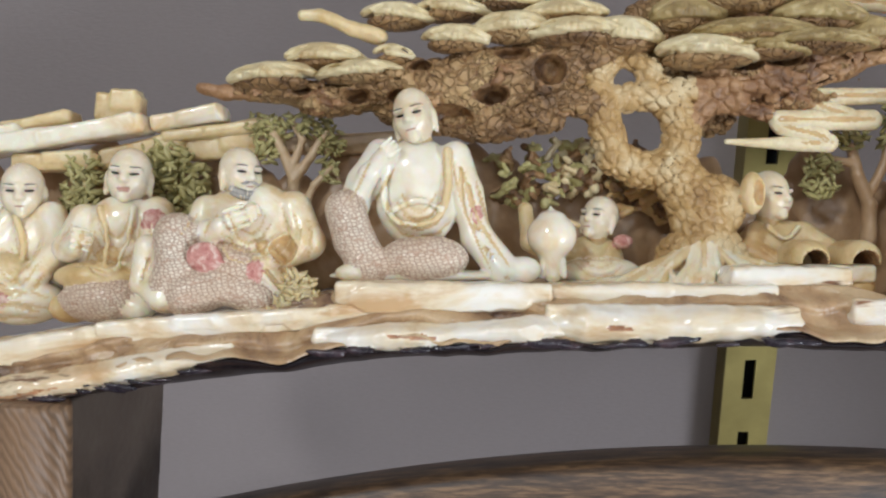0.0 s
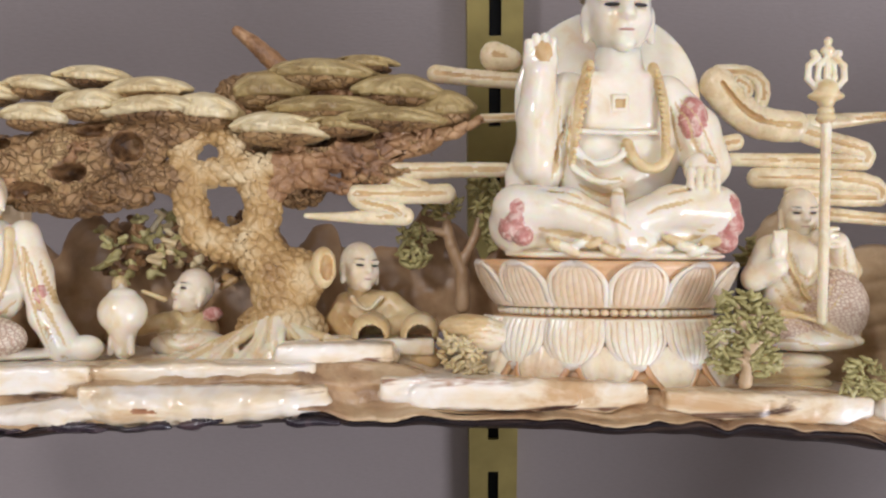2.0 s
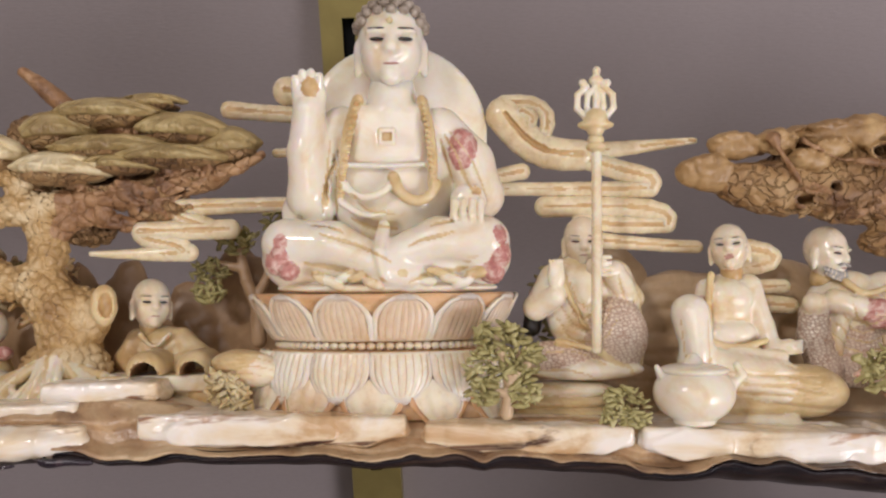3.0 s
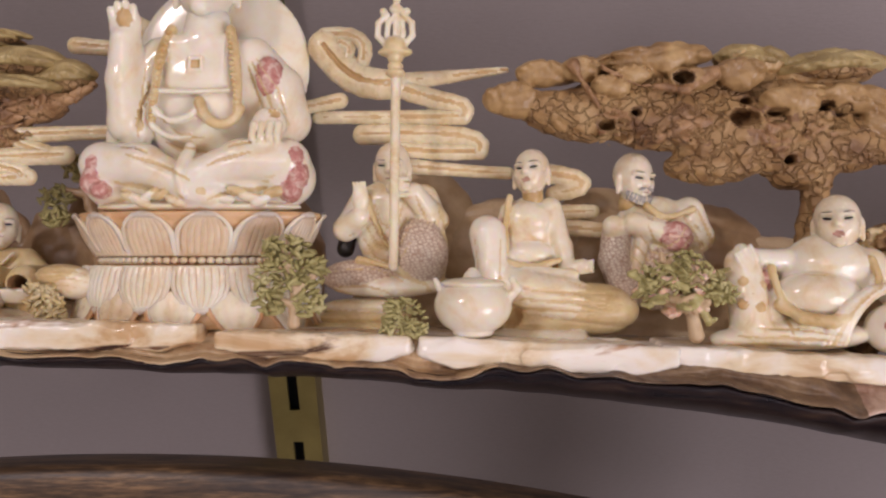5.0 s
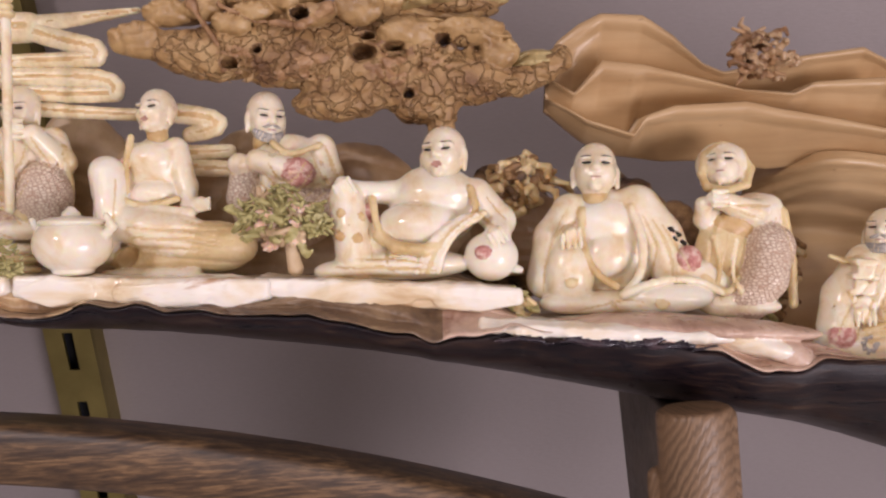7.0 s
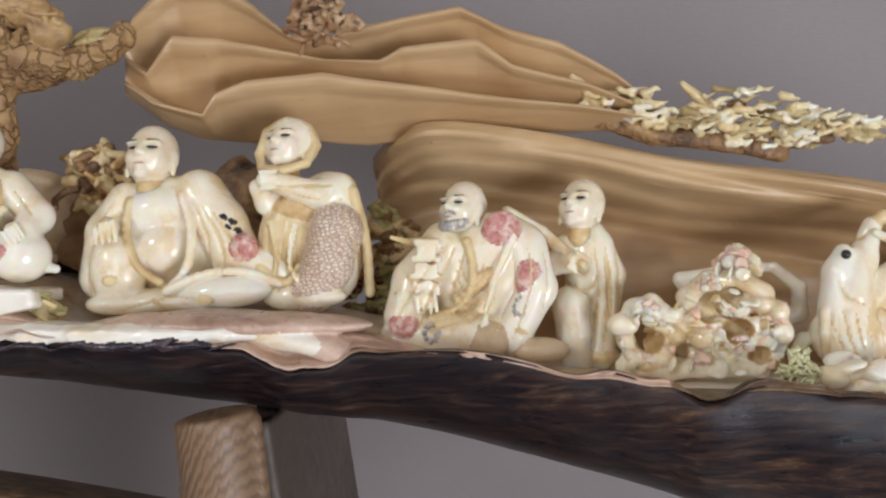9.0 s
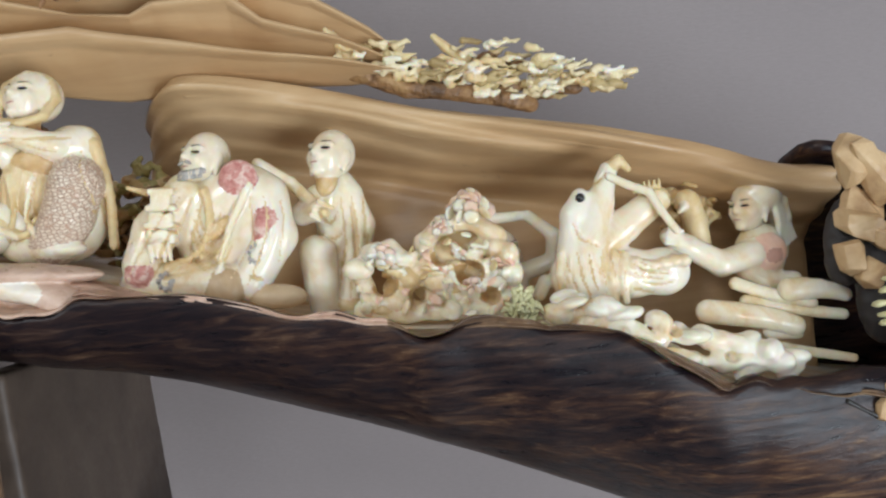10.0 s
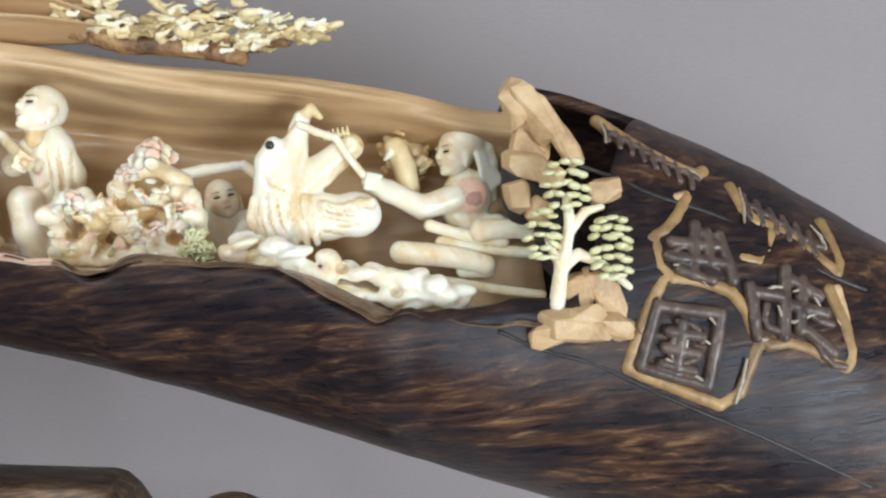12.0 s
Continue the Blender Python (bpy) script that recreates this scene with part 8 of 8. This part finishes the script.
    shrub("leafy_bush", *f5, [([(715, 610, 0), (714, 570, 4)], 9, 6)], [(714, 548, 6, 34, 20), (700, 575, 10, 28, 18), (735, 575, 6, 24, 20)], "small cream shrub before the stone steps", leaf=LEAF, wood=CREAM, size=10, seed=38)
    f6 = ((0.33, 0.43, 0.02), 0.00028, -1.6, (600, 300))
    shrub("leafy_bush", *f6, [([(600, 400, 0), (610, 340, 0), (590, 290, 0)], 12, 7), ([(612, 350, 0), (635, 310, 0)], 9, 5)], [(560, 290, 4, 30, 50), (600, 270, 0, 36, 26), (580, 350, 2, 30, 40), (635, 300, 4, 26, 30)], "olive carved shrub behind the staff bearer", leaf=LEAF, wood=PALEROCK, size=11, seed=39)
    f7 = ((0.4631, 0.372, -0.0138), 0.000248, -1.8, (1010, 470))
    g = gnarl("pierced_bush", *f7, 1010, 470, 0, 80, 44, 64, 8, 18, "pierced green and rose carved bush before the bearded monk", "bush", (LEAF, PALEROCK, LEAF, PINK), group="carved bushes")
    shrub("leafy_bush", *f7, [([(1030, 550, 0), (1020, 500, 0)], 14, 10)], [(1000, 445, 8, 70, 26), (960, 470, 8, 34, 22), (1065, 475, 6, 36, 20), (1010, 420, 4, 34, 16)], "green-tipped carved shrub growing before a monk", leaf=LEAF, wood=PALEROCK, size=9, seed=40)
    f8 = ((0.56, 0.372, -0.055), 0.00024, -5.0, (385, 520))
    gnarl("pierced_bush", *f8, 385, 525, 0, 46, 26, 34, 7, 19, "small cream pierced plant on the ledge", "bush", (CREAM, LEAF), group="carved bushes")
    f9 = ((0.692, 0.435, -0.05), 0.000265, -5.2, (925, 450))
    gnarl("pierced_bush", *f9, 920, 430, 0, 56, 70, 60, 9, 20, "olive and brown pierced bush between the monks", "bush", (LEAF, UNDER, CREAM), group="carved bushes")
    gnarl("pierced_bush", *f9, 915, 520, -6, 54, 60, 46, 9, 22, "dark pierced bush low between the monks", "bush", (UNDER, LEAF, UNDER), group="carved bushes")
    f10 = ((0.57, 0.42, 0.0), 0.00026, -3.0, (1040, 400))
    gnarl("pine_cone", *f10, 1045, 400, 0, 46, 52, 40, 10, 23, "plated tan cone-like growth behind the laughing monk", "plant", (STAIN, CREAM, UNDER))
    f11 = ((0.852, 0.372, -0.115), 0.000228, -8.0, (400, 440))
    shrub("small_pine", *f11, [([(400, 470, 0), (400, 420, 0), (402, 380, 0)], 9, 4)], [(402, 385, 4, 18, 14), (402, 410, 6, 30, 14), (400, 435, 8, 42, 16), (402, 455, 8, 44, 12)], "small yellow-green tiered shrub on the rim", leaf=LEAFPALE, wood=CREAM, size=10, seed=41, density=1.4)
    gnarl("pierced_bush", (0.935, 0.435, -0.085), 0.00027, -8.0, (620, 330), 640, 300, -6, 46, 50, 44, 8, 24, "tan openwork plant behind the beast", "bush", (CREAM, STAIN), group="carved bushes")


bushes()


# ---- the cut inscription on the bark ----
def bark_y(x, z):
    zl, zb, zt = lip_z(x), along(x, LOW) + 0.0005, along(x, TOPZ) - 0.0045
    zc = zl + ((zt + zb) / 2 - zl) * smooth_step(x, 0.93, 1.03)
    q = (z - zc) / ((zt - zc) if z > zc else (zc - zb))
    return MIDY - (MIDY - front_y(x)) * math.sqrt(max(0.02, 1 - q * q))


GOLDCUT = carved("tan_cut_ivory", (0.44, 0.28, 0.11), (0.28, 0.165, 0.06), (0.10, 0.055, 0.025), 0.42, 90, 500, 0.5, 0.0)
RAISED = carved("raised_bark", (0.15, 0.10, 0.075), (0.075, 0.047, 0.035), (0.028, 0.018, 0.015), 0.38, 120, 500, 0.6, 0.0)


def on_bark(name, strokes, mat, r, parent, height=0.0, label=""):
    """Strokes laid along the round of the tusk."""
    s, roll, o, at = 0.000226, -8.1, (1250, 550), (1.0549, 0.36, -0.1610)
    a = radians(roll)
    c = Carving(at, s, roll, o, [mat], 2.6)
    for number, line in enumerate(strokes):
        pts = []
        if len(line) > 2:
            soft = [line[0]]
            for (p, q) in zip(line[:-1], line[1:]):
                soft += [(p[0] * 0.72 + q[0] * 0.28, p[1] * 0.72 + q[1] * 0.28), (p[0] * 0.28 + q[0] * 0.72, p[1] * 0.28 + q[1] * 0.72)]
            line = soft + [line[-1]]
        elif r < 11:
            (ax, ay), (bx, by) = line
            bow = 7 * math.sin(number * 2.1 + ax)
            line = [(ax, ay), ((ax + bx) / 2 + bow * (by - ay) / 60, (ay + by) / 2 - bow * (bx - ax) / 60), (bx, by)]
        for (u0, v0), (u1, v1) in zip(line[:-1], line[1:]):
            n = max(1, int(math.hypot(u1 - u0, v1 - v0) / 26))
            pts += [(u0 + (u1 - u0) * i / n, v0 + (v1 - v0) * i / n) for i in range(n)]
        pts.append(line[-1])
        out = []
        for u, v in pts:
            du, dv = u - o[0], v - o[1]
            x = at[0] + s * (du * math.cos(a) + dv * math.sin(a))
            z = at[2] + s * (du * math.sin(a) - dv * math.cos(a))
            out.append((u, v, (at[1] - bark_y(x, z)) / s + height))
        c.tube(out, r, mat, 2)
    c.ripple = [(0.9, 0.1, 95)]
    return carve(name, c, parent, label)


def inscription():
    on_bark("cut_border", [[(1160, 425), (1200, 405), (1235, 350)], [(1168, 420), (1180, 495), (1250, 500), (1330, 530), (1352, 620), (1430, 610), (1510, 665), (1528, 640), (1518, 590)], [(1180, 500), (1150, 560), (1118, 655)], [(1352, 620), (1310, 735), (1230, 705), (1118, 660)], [(1330, 460), (1375, 470), (1400, 400)], [(1495, 520), (1520, 590)],
                           [(1080, 200), (1150, 255), (1260, 310), (1280, 300)], [(1330, 330), (1350, 390), (1420, 410), (1480, 460), (1530, 500), (1510, 400)]], GOLDCUT, 13, tusk, -8.0, "tan cut channel round the characters")
    on_bark("character_bar", [[(1190, 455), (1300, 470)], [(1200, 430), (1290, 440)], [(1245, 400), (1235, 490)], [(1210, 480), (1270, 500)], [(1290, 420), (1310, 500)], [(1265, 415), (1270, 470)]], RAISED, 12, tusk, 1.5)
    on_bark("character_bar", [[(1170, 540), (1140, 650)], [(1170, 545), (1285, 560)], [(1285, 560), (1262, 690)], [(1140, 655), (1260, 690)], [(1190, 590), (1250, 600)], [(1185, 620), (1240, 632)], [(1215, 575), (1205, 660)], [(1180, 650), (1235, 662)]], RAISED, 12, tusk, 1.5)
    on_bark("character_bar", [[(1340, 510), (1350, 600)], [(1350, 520), (1400, 530)], [(1410, 480), (1400, 600)], [(1420, 500), (1470, 530)], [(1420, 545), (1480, 560)], [(1440, 500), (1430, 590)], [(1440, 590), (1490, 630)]], RAISED, 12, tusk, 1.5)
    on_bark("character_bar", [[(1090 + 22 * i, 212 + 12 * i), (1096 + 22 * i, 240 + 13 * i)] for i in range(8)] + [[(1098 + 22 * i, 224 + 12 * i), (1112 + 22 * i, 230 + 12 * i)] for i in range(8)], RAISED, 6, tusk, 3)
    on_bark("character_bar", [[(1350 + 24 * i, 345 + 14 * i), (1356 + 24 * i, 385 + 14 * i)] for i in range(6)] + [[(1352 + 24 * i, 365 + 14 * i), (1374 + 24 * i, 372 + 14 * i)] for i in range(6)], RAISED, 7, tusk, 3)
    on_bark("bare_patch", [[(1330, 425), (1372, 440)], [(1334, 448), (1372, 462)], [(1388, 405), (1408, 425)], [(1498, 520), (1512, 580)], [(1512, 520), (1520, 575)], [(1218, 350), (1236, 346)]], GOLDROCK, 11, tusk, -8.5, "bare golden patch between the characters")
    # Pale strokes: highlights on the raised characters, painted in as colour.
    edge = carved("edge_highlight", (0.50, 0.44, 0.36), (0.36, 0.29, 0.21), (0.16, 0.12, 0.085), 0.4, 300, 700, 0.5, 0.0)
    on_bark("edge_highlight", [[(1172, 530), (1140, 640)], [(1195, 545), (1285, 566), (1270, 640)], [(1200, 470), (1230, 478), (1260, 508)], [(1185, 640), (1230, 662), (1262, 690)], [(1340, 560), (1355, 606), (1368, 604)], [(1390, 545), (1400, 580), (1460, 560)], [(1360, 520), (1392, 508), (1410, 520)], [(1420, 520), (1450, 512), (1470, 548)], [(1200, 585), (1222, 594), (1220, 620)], [(1240, 600), (1262, 612)], [(1330, 640), (1312, 720)], [(1085, 205), (1090, 245)], [(1240, 292), (1270, 312)], [(1345, 330), (1342, 395)], [(1480, 400), (1500, 445)]], edge, 3.0, tusk, 8, "pale strokes painted as highlights along the characters")
    on_bark("character_bar", [[(1200, 452), (1215, 436), (1238, 442), (1250, 430)], [(1226, 470), (1250, 462), (1282, 478)], [(1200, 600), (1190, 640), (1215, 650), (1240, 640)], [(1205, 572), (1240, 580), (1250, 610)], [(1370, 545), (1362, 580), (1390, 590)], [(1430, 530), (1455, 570), (1490, 580)], [(1452, 600), (1480, 650), (1510, 655)]], RAISED, 7, tusk, 3)
    on_bark("crack", [[(885, 590), (960, 625), (1060, 650), (1140, 690), (1240, 735), (1330, 770), (1420, 810), (1568, 880)]], INK, 4, tusk, -1.5, "black drying crack")
    on_bark("crack", [[(1035, 290), (1110, 315), (1170, 345), (1260, 370), (1320, 395), (1400, 440), (1490, 490), (1568, 520)]], INK, 4.5, tusk, -1.5, "black drying crack")


inscription()
